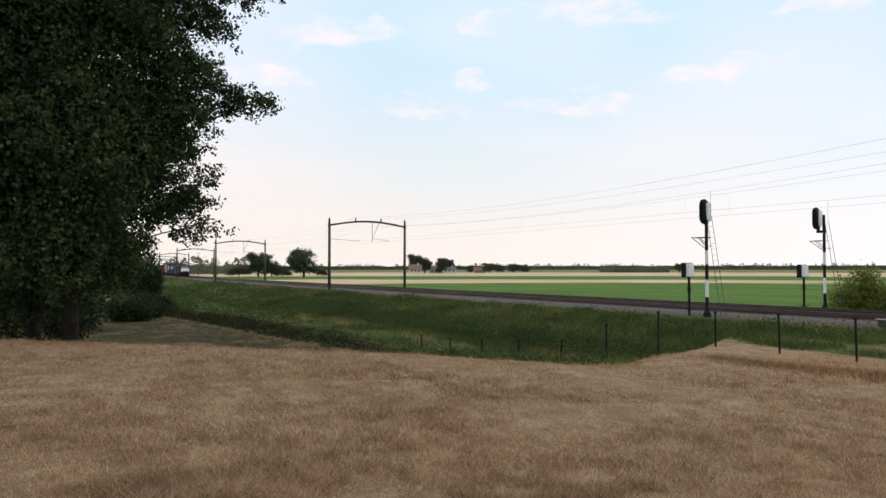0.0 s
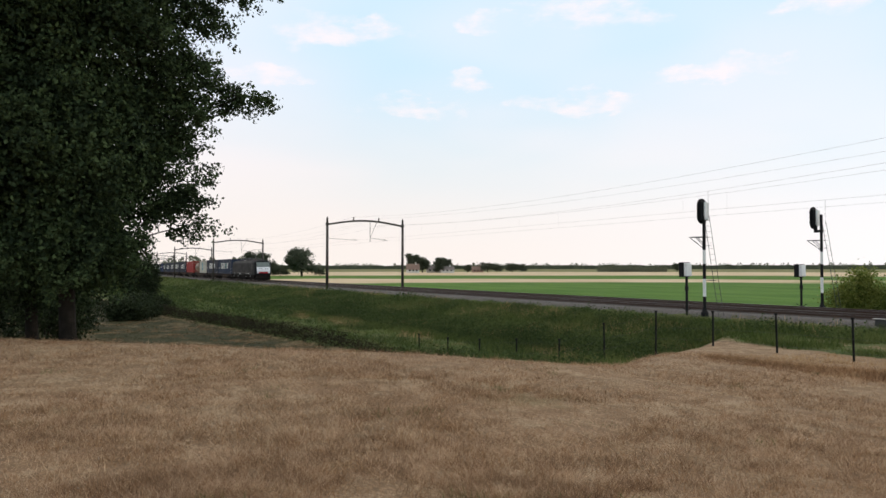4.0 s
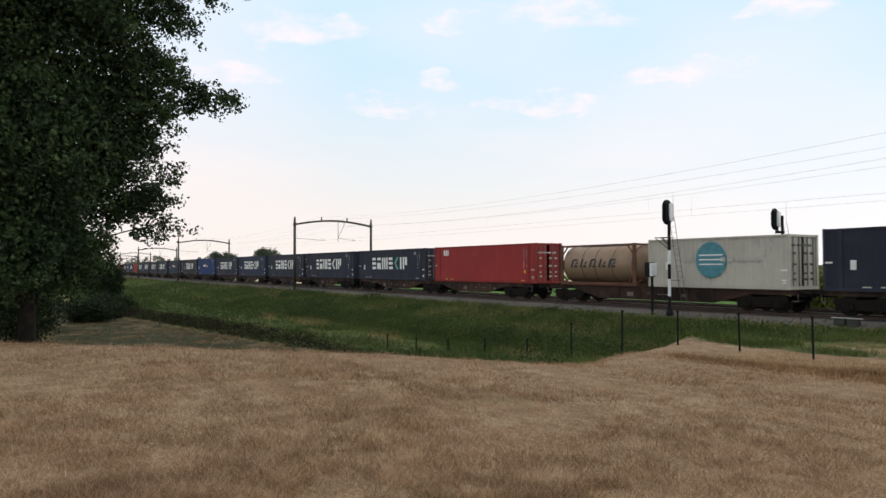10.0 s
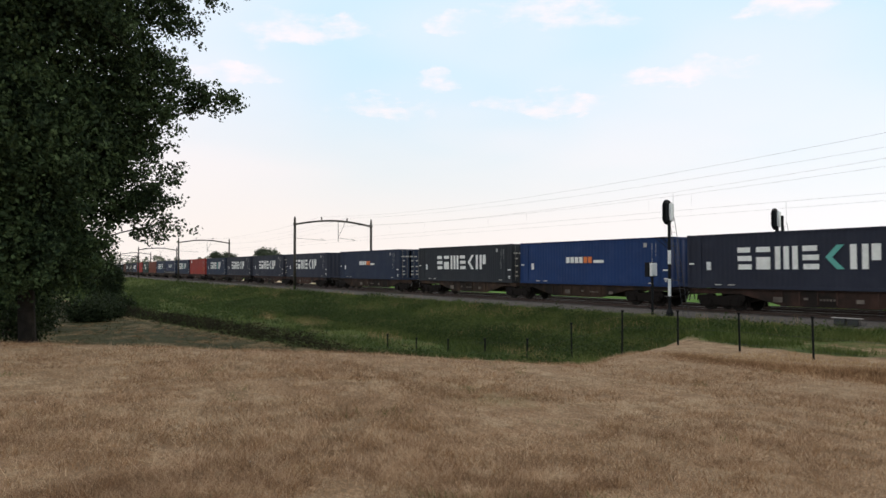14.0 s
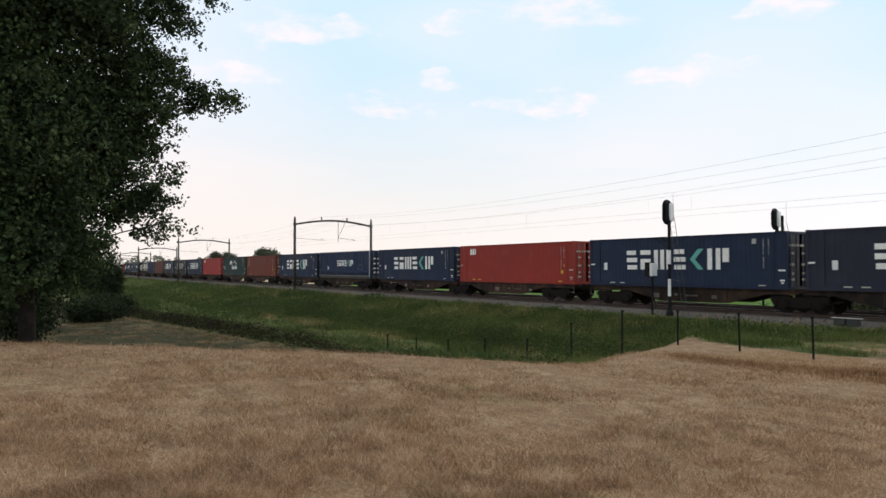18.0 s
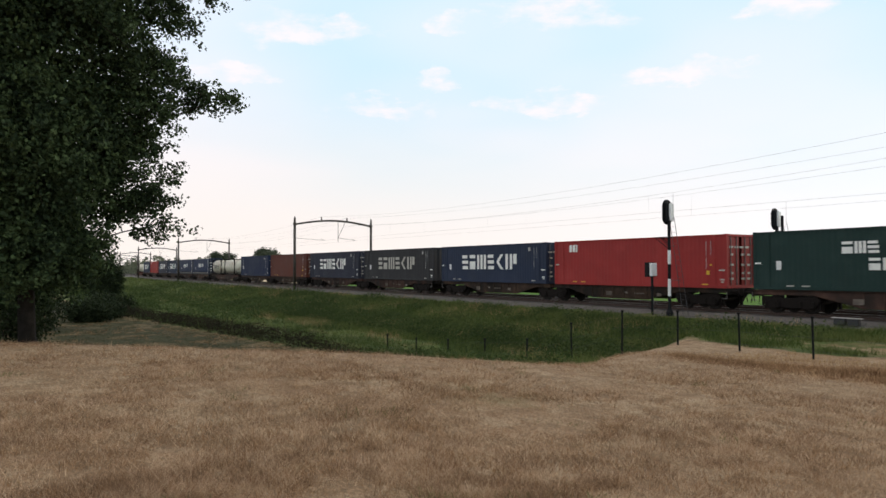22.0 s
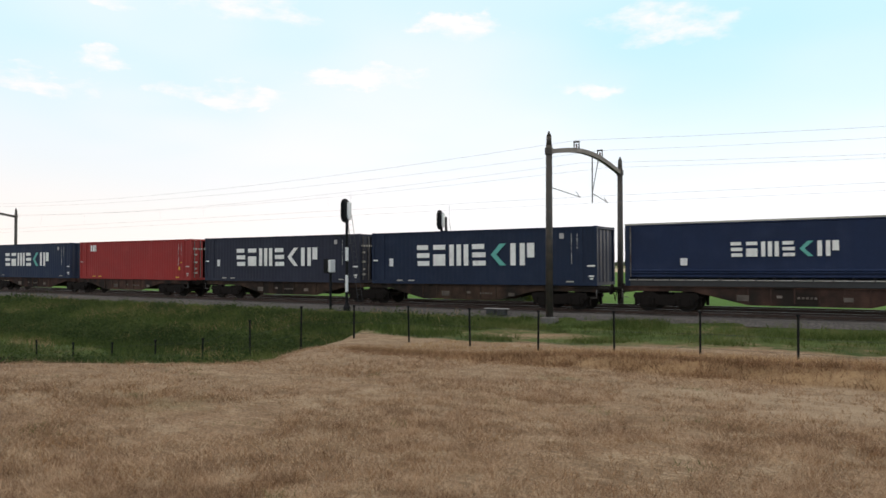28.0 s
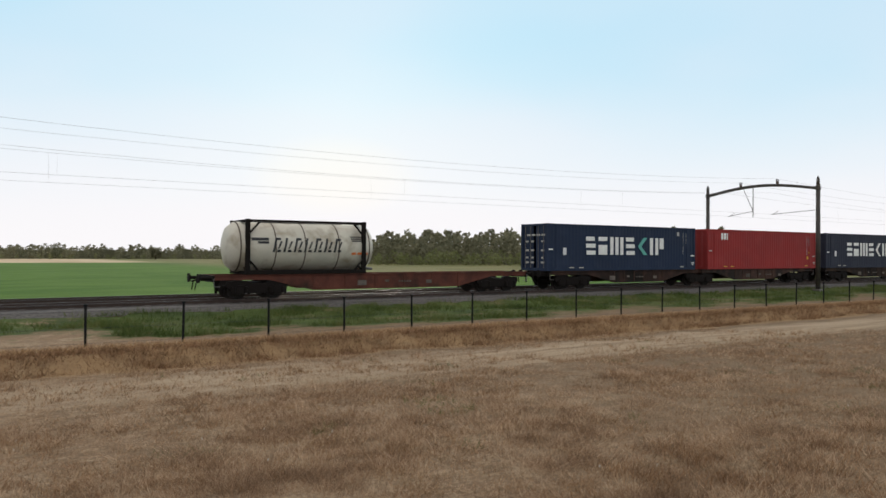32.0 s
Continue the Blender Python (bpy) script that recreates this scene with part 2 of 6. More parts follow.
window_dark = material("dark_window_glass", (0.03, 0.035, 0.04), 0.1, bump=0)


def leafy(name, a, b, c, rough=0.6, thru=0.25, spec=0.12, patch=0.0, scale=0.9):
    """Foliage: three tones told apart leaf by leaf and, with patch, place by place; some light let through."""
    m = bpy.data.materials.new(name)
    m.use_nodes = True
    t = m.node_tree
    p = t.nodes["Principled BSDF"]
    p.inputs["Roughness"].default_value = rough
    p.inputs["Specular IOR Level"].default_value = spec
    geo = t.nodes.new("ShaderNodeNewGeometry")
    r = t.nodes.new("ShaderNodeValToRGB")
    r.color_ramp.elements[0].color, r.color_ramp.elements[1].color = (*a, 1), (*c, 1)
    r.color_ramp.elements.new(0.5).color = (*b, 1)
    tone = geo.outputs["Random Per Island"]
    if patch:
        n = t.nodes.new("ShaderNodeTexNoise")
        n.inputs["Scale"].default_value, n.inputs["Detail"].default_value, n.inputs["Roughness"].default_value = scale, 8.0, 0.78
        t.links.new(geo.outputs["Position"], n.inputs["Vector"])
        spread = t.nodes.new("ShaderNodeMapRange")
        t.links.new(n.outputs["Fac"], spread.inputs[0])
        for k, v in enumerate((0.4, 0.6, -patch, patch)):
            spread.inputs[k + 1].default_value = v
        add = t.nodes.new("ShaderNodeMath")
        add.operation, add.use_clamp = "ADD", True
        t.links.new(tone, add.inputs[0])
        t.links.new(spread.outputs[0], add.inputs[1])
        tone = add.outputs[0]
    t.links.new(tone, r.inputs[0])
    t.links.new(r.outputs[0], p.inputs["Base Color"])
    tr = t.nodes.new("ShaderNodeBsdfTranslucent")
    t.links.new(r.outputs[0], tr.inputs[0])
    mx = t.nodes.new("ShaderNodeMixShader")
    mx.inputs[0].default_value = thru
    t.links.new(p.outputs[0], mx.inputs[1])
    t.links.new(tr.outputs[0], mx.inputs[2])
    t.links.new(mx.outputs[0], t.nodes["Material Output"].inputs[0])
    return m


leaf_poplar = leafy("poplar_leaves", (0.018, 0.030, 0.015), (0.036, 0.055, 0.024), (0.076, 0.110, 0.045), spec=0.1, patch=0.35, scale=0.8)
leaf_dark = leafy("dark_hedge_leaves", (0.018, 0.03, 0.014), (0.028, 0.045, 0.02), (0.04, 0.06, 0.026))
# distance haze is mixed into the next three leaf colours: paler and greyer
leaf_far = leafy("hazed_far_tree_leaves", (0.095, 0.11, 0.075), (0.135, 0.15, 0.10), (0.18, 0.19, 0.13), thru=0.4)
leaf_field = leafy("hazed_field_tree_leaves", (0.06, 0.075, 0.05), (0.085, 0.10, 0.066), (0.115, 0.13, 0.085), thru=0.35)
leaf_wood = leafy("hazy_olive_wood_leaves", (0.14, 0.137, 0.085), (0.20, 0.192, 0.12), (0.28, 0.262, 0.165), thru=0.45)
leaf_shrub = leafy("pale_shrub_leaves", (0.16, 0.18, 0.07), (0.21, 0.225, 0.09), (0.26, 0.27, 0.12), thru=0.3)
leaf_bush = leafy("yellow_green_bush_leaves", (0.095, 0.13, 0.028), (0.165, 0.2, 0.045), (0.27, 0.285, 0.075), thru=0.45)
leaf_cone = leafy("grey_green_conifer", (0.085, 0.10, 0.06), (0.12, 0.14, 0.085), (0.16, 0.18, 0.11), thru=0.35)
blade_dry = leafy("dry_grass_blades", (0.19, 0.118, 0.07), (0.395, 0.256, 0.156), (0.65, 0.475, 0.315), 0.8, 0.35, patch=0.3, scale=1.6)
blade_brown = leafy("rusty_grass_blades", (0.145, 0.082, 0.044), (0.30, 0.175, 0.092), (0.43, 0.275, 0.155), 0.8, 0.3, patch=0.25, scale=1.6)
blade_olive = leafy("olive_turf_blades", (0.03, 0.033, 0.012), (0.048, 0.047, 0.018), (0.082, 0.072, 0.031), 0.75, 0.3)
leaf_litter = leafy("dry_leaf_litter", (0.22, 0.14, 0.08), (0.42, 0.34, 0.25), (0.62, 0.56, 0.47), 0.8, 0.1)
blade_gold = leafy("long_straw_blades", (0.27, 0.165, 0.08), (0.43, 0.275, 0.14), (0.58, 0.41, 0.23), 0.8, 0.4)
blade_green = leafy("bank_grass_blades", (0.058, 0.085, 0.021), (0.095, 0.130, 0.033), (0.150, 0.160, 0.054), 0.7, 0.3, patch=0.6, scale=0.3)
# green taken almost to black: shade below the trees, held in the colour
leaf_thicket_shaded = leafy("shaded_thicket_leaves", (0.014, 0.021, 0.010), (0.022, 0.032, 0.014), (0.034, 0.046, 0.019), 0.7, 0.2, patch=0.4, scale=0.5)
weed_dark = leafy("dark_bank_weeds", (0.040, 0.060, 0.019), (0.054, 0.080, 0.024), (0.076, 0.104, 0.032), 0.7, 0.3, patch=0.6, scale=0.4)
weed_light = leafy("pale_bank_weeds", (0.075, 0.105, 0.032), (0.098, 0.130, 0.042), (0.128, 0.152, 0.058), 0.7, 0.3, patch=0.3, scale=0.6)
reed_dark = leafy("dark_brown_reeds", (0.016, 0.014, 0.009), (0.026, 0.022, 0.013), (0.042, 0.036, 0.020), 0.8, 0.2, patch=0.4, scale=0.5)
# ---- building helpers ----
def obj(name, bm, material_, parent=None, label="", smooth=False):
    me = bpy.data.meshes.new(name)
    bm.to_mesh(me)
    bm.free()
    for m in (material_ if isinstance(material_, (list, tuple)) else [material_]):
        me.materials.append(m)
    if smooth:
        for f in me.polygons:
            f.use_smooth = True
    ob = new(name, me)
    ob.parent = parent
    if label:
        ob["label"] = label
    return ob


def part(name, bm, material_, parent, label="", smooth=False):
    return obj(name, bm, material_, parent, label, smooth)


def empty(name, m=None):
    e = new(name)
    e.empty_display_size = 0.3
    if m is not None:
        e.matrix_basis = m
    return e


def placed(ob, m):
    ob.matrix_basis = m
    return ob


def add_box(bm, x0, x1, y0, y1, z0, z1, mi=0):
    v = [bm.verts.new(p) for p in ((x0, y0, z0), (x1, y0, z0), (x1, y1, z0), (x0, y1, z0), (x0, y0, z1), (x1, y0, z1), (x1, y1, z1), (x0, y1, z1))]
    for q in ((3, 2, 1, 0), (4, 5, 6, 7), (0, 1, 5, 4), (1, 2, 6, 5), (2, 3, 7, 6), (3, 0, 4, 7)):
        bm.faces.new([v[i] for i in q]).material_index = mi
    return v


def box(x0, x1, y0, y1, z0, z1, bevel=0.0):
    bm = bmesh.new()
    add_box(bm, x0, x1, y0, y1, z0, z1)
    if bevel:
        bmesh.ops.bevel(bm, geom=bm.edges[:], offset=bevel, segments=1, affect="EDGES")
    return bm


def add_tube(bm, a, b, r0, r1=None, n=8, caps=True):
    a, b = Vector(a), Vector(b)
    r1 = r0 if r1 is None else r1
    d = (b - a).normalized()
    u = d.orthogonal().normalized()
    w = d.cross(u)
    rings = []
    for c, r in ((a, r0), (b, r1)):
        rings.append([bm.verts.new(c + r * (math.cos(2 * math.pi * k / n) * u + math.sin(2 * math.pi * k / n) * w)) for k in range(n)])
    for k in range(n):
        bm.faces.new((rings[0][k], rings[0][(k + 1) % n], rings[1][(k + 1) % n], rings[1][k]))
    if caps:
        bm.faces.new(rings[0][::-1])
        bm.faces.new(rings[1])


def tube(a, b, r0, r1=None, n=8):
    bm = bmesh.new()
    add_tube(bm, a, b, r0, r1, n)
    return bm


def prism(pts, axis, lo, hi):
    """A flat outline pushed along one axis. Outline in the two other axes, in order."""
    bm = bmesh.new()

    def at(p, h):
        return {"x": (h, p[0], p[1]), "y": (p[0], h, p[1]), "z": (p[0], p[1], h)}[axis]

    a, b = [bm.verts.new(at(p, lo)) for p in pts], [bm.verts.new(at(p, hi)) for p in pts]
    n = len(pts)
    bm.faces.new(a)
    bm.faces.new(b[::-1])
    for k in range(n):
        bm.faces.new((a[k], b[k], b[(k + 1) % n], a[(k + 1) % n]))
    bmesh.ops.recalc_face_normals(bm, faces=bm.faces[:])
    return bm


def lathe(profile, n=20, axis="z"):
    """Turned shape: profile of (radius, height)."""
    bm = bmesh.new()
    rings = []
    for r, h in profile:
        ring = []
        for k in range(n):
            c, s = r * math.cos(2 * math.pi * k / n), r * math.sin(2 * math.pi * k / n)
            ring.append(bm.verts.new({"z": (c, s, h), "x": (h, c, s), "y": (c, h, s)}[axis]))
        rings.append(ring)
    for a, b in zip(rings, rings[1:]):
        for k in range(n):
            bm.faces.new((a[k], a[(k + 1) % n], b[(k + 1) % n], b[k]))
    bm.faces.new(rings[0][::-1])
    bm.faces.new(rings[-1])
    bmesh.ops.recalc_face_normals(bm, faces=bm.faces[:])
    return bm


def from_arrays(name, verts, faces, material_, smooth=False):
    me = bpy.data.meshes.new(name)
    me.from_pydata(verts, [], faces)
    for m in (material_ if isinstance(material_, (list, tuple)) else [material_]):
        me.materials.append(m)
    if smooth:
        me.polygons.foreach_set("use_smooth", [True] * len(me.polygons))
    return new(name, me)


def smooth01(v):
    v = min(1.0, max(0.0, v))
    return v * v * (3 - 2 * v)


# ---- the line of the railway ----
BEND, BEND_X, NEAR_Y, TRACK_GAP = 3.81e-4, -1.7, 35.05, 4.0
RADIUS = 1 / BEND


LEVELS = ((-2000, -2.0), (-560, -1.95), (-200, -0.71), (-100, -0.43), (-60, -0.35), (-40, -0.30), (-20, -0.25), (-10, -0.16), (0, -0.09), (20, -0.06), (2000, -0.06))


def fall(s):
    """Height of the rails: they fall gently towards the bend."""
    for (sa, za), (sb, zb) in zip(LEVELS, LEVELS[1:]):
        if s <= sb:
            return za + (zb - za) * (s - sa) / (sb - sa)
    return LEVELS[-1][1]


def rail_pose(s, off=0.0, dz=0.0, turn=0.0):
    """The pose on the near track at s metres along it; off: metres to the far side."""
    level = (fall(s - 7) + fall(s) + fall(s + 7)) / 3
    tilt = math.degrees(math.atan((fall(s + 7) - fall(s - 7)) / 14))
    if s >= BEND_X:
        return pose(s, NEAR_Y + off, dz + level, 0, -tilt, turn)
    th = (BEND_X - s) / RADIUS
    r = RADIUS - off
    return pose(BEND_X - r * math.sin(th), NEAR_Y + RADIUS - r * math.cos(th), dz + level, 0, -tilt, -math.degrees(th) + turn)


def mast_pose(s, off=0.0, dz=0.0):
    """Upright pose of the overhead line's masts beside the track."""
    x, y, _ = rail_pose(s, off).translation
    th = max(0.0, (BEND_X - s) / RADIUS)
    return pose(x, y, dz - 0.0035 * min(478.0, max(0.0, -22 - s)), 0, 0, -math.degrees(th))


def wire_point(s, off=0.0, dz=0.0):
    return mast_pose(s, off, dz).translation


def rail_point(s, off=0.0, dz=0.0):
    return rail_pose(s, off, dz).translation


def across(x, y):
    """Metres from the near track's centre line, positive on the far side, and the place along it."""
    if x >= BEND_X:
        return y - NEAR_Y, x
    cy = NEAR_Y + RADIUS
    return RADIUS - math.hypot(x - BEND_X, y - cy), BEND_X - RADIUS * math.atan2(BEND_X - x, cy - y)
# ---- ground ----
def ridge(x, y):
    """Open ground on the camera's side: a dry knoll that falls to the fence and, further along, into a ditch."""
    flat = 0.45 - 0.055 * min(19.0, max(0.0, y - 3))
    flat -= 0.15 * smooth01((y - 14) / 4) * smooth01((-5 - x) / 5)
    # low bank of long grass along the fence, steep towards the lane
    flat += (0.28 + 0.08 * smooth01((x + 4) / 4)) * smooth01((y - 15.6 - 0.35 * noise.noise((x * 0.3, 0, 7))) / 0.42) * smooth01((21.6 - y) / 4.6) * smooth01((x + 12.5) / 8)
    e = -0.68 * (x + 14) + 0.73 * (y - 4.7)
    low = 0.45 - 1.3 * smooth01((e + 0.5) / 8) - 1.3 * smooth01((e - 5) / 17)
    q = -0.866 * (x + 9.5 + 1.1 * smooth01((y - 11) / 6)) - 0.5 * (y - 8)
    m = smooth01((q + 1.2) / 3.6)
    z = flat * (1 - m) + min(flat + 0.1, low) * m
    return z, m * smooth01((e + 1.0) / 5)


FOOT_LINE = [(-400, 10.0), (-75, 10.7), (-61, 12.0), (-43, 13.8), (-34, 14.9), (-28, 15.2), (-24, 16.3), (-20.5, 18.5)]


def strip_at(x, y):
    """How much of the mown olive strip between the knoll and the foot of the embankment is here."""
    if x > -18 or y < -40:
        return 0.0
    for (xa, ya), (xb, yb) in zip(FOOT_LINE, FOOT_LINE[1:]):
        if xa <= x <= xb:
            e = -0.68 * (x + 14) + 0.73 * (y - 4.7)
            return smooth01((ya + (yb - ya) * (x - xa) / (xb - xa) - y + 0.4) / 1.2) * smooth01((e + 3.2) / 2.6)
    return 0.0


def ground_at(x, y):
    """Height, and how green, leafy and field-like the ground is there."""
    w, s = across(x, y)
    z, low = ridge(x, y)
    f = fall(s)
    if w > -2.1:
        if w < 7.2:
            return f - 0.62, 0.3, 0.0
        return max(-1.35, f - 0.62 - 0.16 * (w - 7.2)), 1.0, smooth01((w - 9) / 3)
    bank = f - 0.34 - 0.105 * (-2.3 - w) - 0.45 * smooth01((-4 - w) / 9)
    bank = max(bank, -2.75)
    top = max(z, bank)
    green = smooth01((top - z) / 0.2)
    if y < 60 and x > -24:
        patch = 0.62 + 0.5 * noise.noise((x * 0.22, y * 0.45, 5)) + 0.25 * smooth01((y - 27) / 3)
        green = max(green, min(1.0, patch) * smooth01((y - 22.2 - 1.1 * smooth01((x + 9) / 6) + 1.5 * noise.noise((x * 0.4, y * 0.4, 0))) / 2.0))
    if strip_at(x, y) > 0 and y < 20:
        return top, 0.45 * max(green, low), -strip_at(x, y)
    e = -0.68 * (x + 14) + 0.73 * (y - 4.7)
    green = max(green, low * (0.9 - 0.4 * smooth01((e - 3) / 2) * smooth01((19 - e) / 5) * smooth01((-14 - x) / 8)))
    return top, green, 0.0


def grounds():
    rings, r = [0.0], 0.6
    while r < 4200:
        rings.append(r)
        r *= 1.03 if r < 600 else 1.12
    n = 540
    verts, cols = [(0, 0, 0.45)], [(0, 0, 0)]
    for r in rings[1:]:
        for k in range(n):
            a = 2 * math.pi * k / n
            x, y = r * math.sin(a), r * math.cos(a)
            z, g, f = ground_at(x, y)
            if r < 60 and f <= 0:
                z += 0.05 * noise.noise((x * 0.5, y * 0.5, 0)) + 0.025 * noise.noise((x * 1.7, y * 1.7, 3))
            verts.append((x, y, z))
            cols.append((g, max(f, 0.0), max(-f, 0.0)))
    faces = [(0, 1 + (k + 1) % n, 1 + k) for k in range(n)]
    for i in range(len(rings) - 2):
        b = 1 + i * n
        for k in range(n):
            q = (k + 1) % n
            faces.append((b + k, b + q, b + n + q, b + n + k))
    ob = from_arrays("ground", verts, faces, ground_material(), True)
    ca = ob.data.color_attributes.new("cover", "FLOAT_COLOR", "POINT")
    ca.data.foreach_set("color", [v for c in cols for v in (*c, 1)])
    tagged(ob, "dry straw-coloured grassland, green railway bank and striped fields", "ground", kind="structure")
    return ob


def ground_material():
    m = bpy.data.materials.new("grassland")
    m.use_nodes = True
    t = m.node_tree
    b = t.nodes["Principled BSDF"]
    b.inputs["Roughness"].default_value = 0.95
    b.inputs["Specular IOR Level"].default_value = 0.15
    geo = t.nodes.new("ShaderNodeNewGeometry")
    pos = geo.outputs["Position"]
    att = t.nodes.new("ShaderNodeAttribute")
    att.attribute_name = "cover"
    sp = t.nodes.new("ShaderNodeSeparateXYZ")
    t.links.new(att.outputs["Vector"], sp.inputs[0])
    xyz = t.nodes.new("ShaderNodeSeparateXYZ")
    t.links.new(pos, xyz.inputs[0])

    def noise_at(s, detail=5.0, rough=0.6, stretch=None):
        n = t.nodes.new("ShaderNodeTexNoise")
        n.inputs["Scale"].default_value, n.inputs["Detail"].default_value, n.inputs["Roughness"].default_value = s, detail, rough
        v = pos
        if stretch:
            mp = t.nodes.new("ShaderNodeVectorMath")
            mp.operation = "MULTIPLY"
            mp.inputs[1].default_value = stretch
            t.links.new(pos, mp.inputs[0])
            v = mp.outputs[0]
        t.links.new(v, n.inputs["Vector"])
        return n.outputs["Fac"]

    def calc(op, a, c, clamp=False):
        n = t.nodes.new("ShaderNodeMath")
        n.operation, n.use_clamp = op, clamp
        for k, v in enumerate((a, c)):
            if isinstance(v, (int, float)):
                n.inputs[k].default_value = v
            else:
                t.links.new(v, n.inputs[k])
        return n.outputs[0]

    def ranged(v, lo, hi, a=0.0, c=1.0):
        n = t.nodes.new("ShaderNodeMapRange")
        n.interpolation_type = "SMOOTHSTEP"
        t.links.new(v, n.inputs[0])
        for k, q in enumerate((lo, hi, a, c)):
            n.inputs[k + 1].default_value = q
        return n.outputs[0]

    def mix(fac, a, c):
        n = t.nodes.new("ShaderNodeMix")
        n.data_type = "RGBA"
        for sock, v in ((n.inputs[0], fac), (n.inputs[6], a), (n.inputs[7], c)):
            if isinstance(v, (int, float)):
                sock.default_value = v
            elif isinstance(v, tuple):
                sock.default_value = (*v, 1)
            else:
                t.links.new(v, sock)
        return n.outputs[2]

    big, mid, tiny = noise_at(0.35), noise_at(2.2), noise_at(26.0, 4.0, 0.7)
    # dry grass: straw, rusty patches, pale bare places
    dry = mix(ranged(mid, 0.38, 0.62), (0.286, 0.193, 0.117), (0.440, 0.315, 0.200))
    dry = mix(calc("MULTIPLY", ranged(big, 0.42, 0.6), 0.42), dry, (0.315, 0.186, 0.106))
    dry = mix(calc("MULTIPLY", ranged(noise_at(0.9, 7.0, 0.7), 0.52, 0.66), 0.8), dry, (0.560, 0.430, 0.288))
    dry = mix(calc("MULTIPLY", ranged(noise_at(1.3, 7.0, 0.75, (1.0, 1.6, 1.0)), 0.56, 0.68), 0.38), dry, (0.190, 0.136, 0.085))
    dry = mix(calc("MULTIPLY", ranged(noise_at(3.1, 5.0, 0.7, (0.7, 1.4, 1.0)), 0.56, 0.66), 0.6), dry, (0.18, 0.124, 0.078))
    # lodged straw lying in short streaks
    dry = mix(calc("MULTIPLY", ranged(noise_at(3.6, 6.0, 0.75, (0.55, 1.9, 1.0)), 0.5, 0.64), 0.6), dry, (0.540, 0.405, 0.265))
    dry = mix(calc("MULTIPLY", ranged(noise_at(9.0, 4.0, 0.7, (0.7, 1.5, 1.0)), 0.54, 0.66), 0.6), dry, (0.146, 0.102, 0.062))
    dry = mix(calc("MULTIPLY", ranged(tiny, 0.38, 0.6), 0.6), dry, (0.137, 0.093, 0.056))
    dry = mix(calc("MULTIPLY", ranged(noise_at(0.28, 5.0), 0.6, 0.7), 0.5), dry, (0.190, 0.170, 0.085))
    # trodden track along the fence
    wobble = calc("ADD", xyz.outputs[1], calc("MULTIPLY", calc("SUBTRACT", big, 0.5), 2.0))
    lane = calc("MULTIPLY", ranged(wobble, 10.2, 11.6), ranged(wobble, 14.8, 13.4))
    lane = calc("MULTIPLY", lane, ranged(xyz.outputs[0], -7.0, 3.0))
    # browner straw towards +x, darkened further to stand in for lens falloff
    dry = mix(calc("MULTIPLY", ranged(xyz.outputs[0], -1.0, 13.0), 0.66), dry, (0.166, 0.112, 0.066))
    ruts = ranged(noise_at(1.6, 4.0, 0.6, (0.12, 1.6, 1.0)), 0.36, 0.6, 0.35, 1.0)
    dry = mix(calc("MULTIPLY", calc("MULTIPLY", lane, ruts), 0.85), dry, (0.45, 0.345, 0.235))
    # golden longer grass on the low bank along the fence
    ledge = calc("MULTIPLY", calc("MULTIPLY", ranged(wobble, 14.6, 15.6), ranged(wobble, 20.5, 17.0)), ranged(xyz.outputs[0], -13.0, -8.0))
    dry = mix(calc("MULTIPLY", ledge, ranged(mid, 0.3, 0.6, 0.35, 0.75)), dry, (0.40, 0.26, 0.135))
    warm = t.nodes.new("ShaderNodeVectorMath")
    warm.operation = "MULTIPLY"
    warm.inputs[1].default_value = (1.0, 0.985, 0.955)
    t.links.new(dry, warm.inputs[0])
    dry = warm.outputs[0]
    # banks: mixed greens with straw
    grn = mix(ranged(noise_at(0.45, 5.0, 0.6), 0.36, 0.62), (0.058, 0.086, 0.021), (0.104, 0.14, 0.037))
    grn = mix(ranged(noise_at(0.6, 6.0), 0.5, 0.68), grn, (0.17, 0.145, 0.06))
    grn = mix(calc("MULTIPLY", ranged(tiny, 0.4, 0.6), 0.5), grn, (0.03, 0.045, 0.014))
    # fields in strips at growing distance from the railway
    far = t.nodes.new("ShaderNodeVectorMath")
    far.operation = "LENGTH"
    t.links.new(pos, far.inputs[0])
    dist = calc("ADD", far.outputs["Value"], calc("MULTIPLY", calc("SUBTRACT", noise_at(0.012, 2.0), 0.5), 60.0))
    meadow = mix(ranged(noise_at(0.16, 6.0, 0.7, (0.35, 1.0, 1.0)), 0.38, 0.62), (0.063, 0.138, 0.017), (0.100, 0.186, 0.029))
    stubble = mix(ranged(noise_at(0.05, 5.0), 0.35, 0.65), (0.52, 0.40, 0.25), (0.62, 0.49, 0.33))
    olive = mix(ranged(noise_at(0.06, 5.0), 0.35, 0.65), (0.15, 0.155, 0.062), (0.22, 0.2, 0.09))
    side = xyz.outputs[0]
    west = ranged(side, -75.0, -105.0)
    strip1 = calc("MULTIPLY", calc("MULTIPLY", ranged(dist, 150.0, 160.0), ranged(dist, 205.0, 192.0)), west)
    strip2 = calc("MULTIPLY", calc("MULTIPLY", ranged(dist, 268.0, 280.0), ranged(side, 68.0, 52.0)), ranged(dist, 450.0, 420.0))
    east = calc("MULTIPLY", ranged(side, 40.0, 75.0), ranged(dist, 110.0, 130.0))
    field = mix(strip1, meadow, stubble)
    field = mix(strip2, field, stubble)
    field = mix(east, field, olive)
    field = mix(ranged(dist, 430.0, 470.0), field, olive)
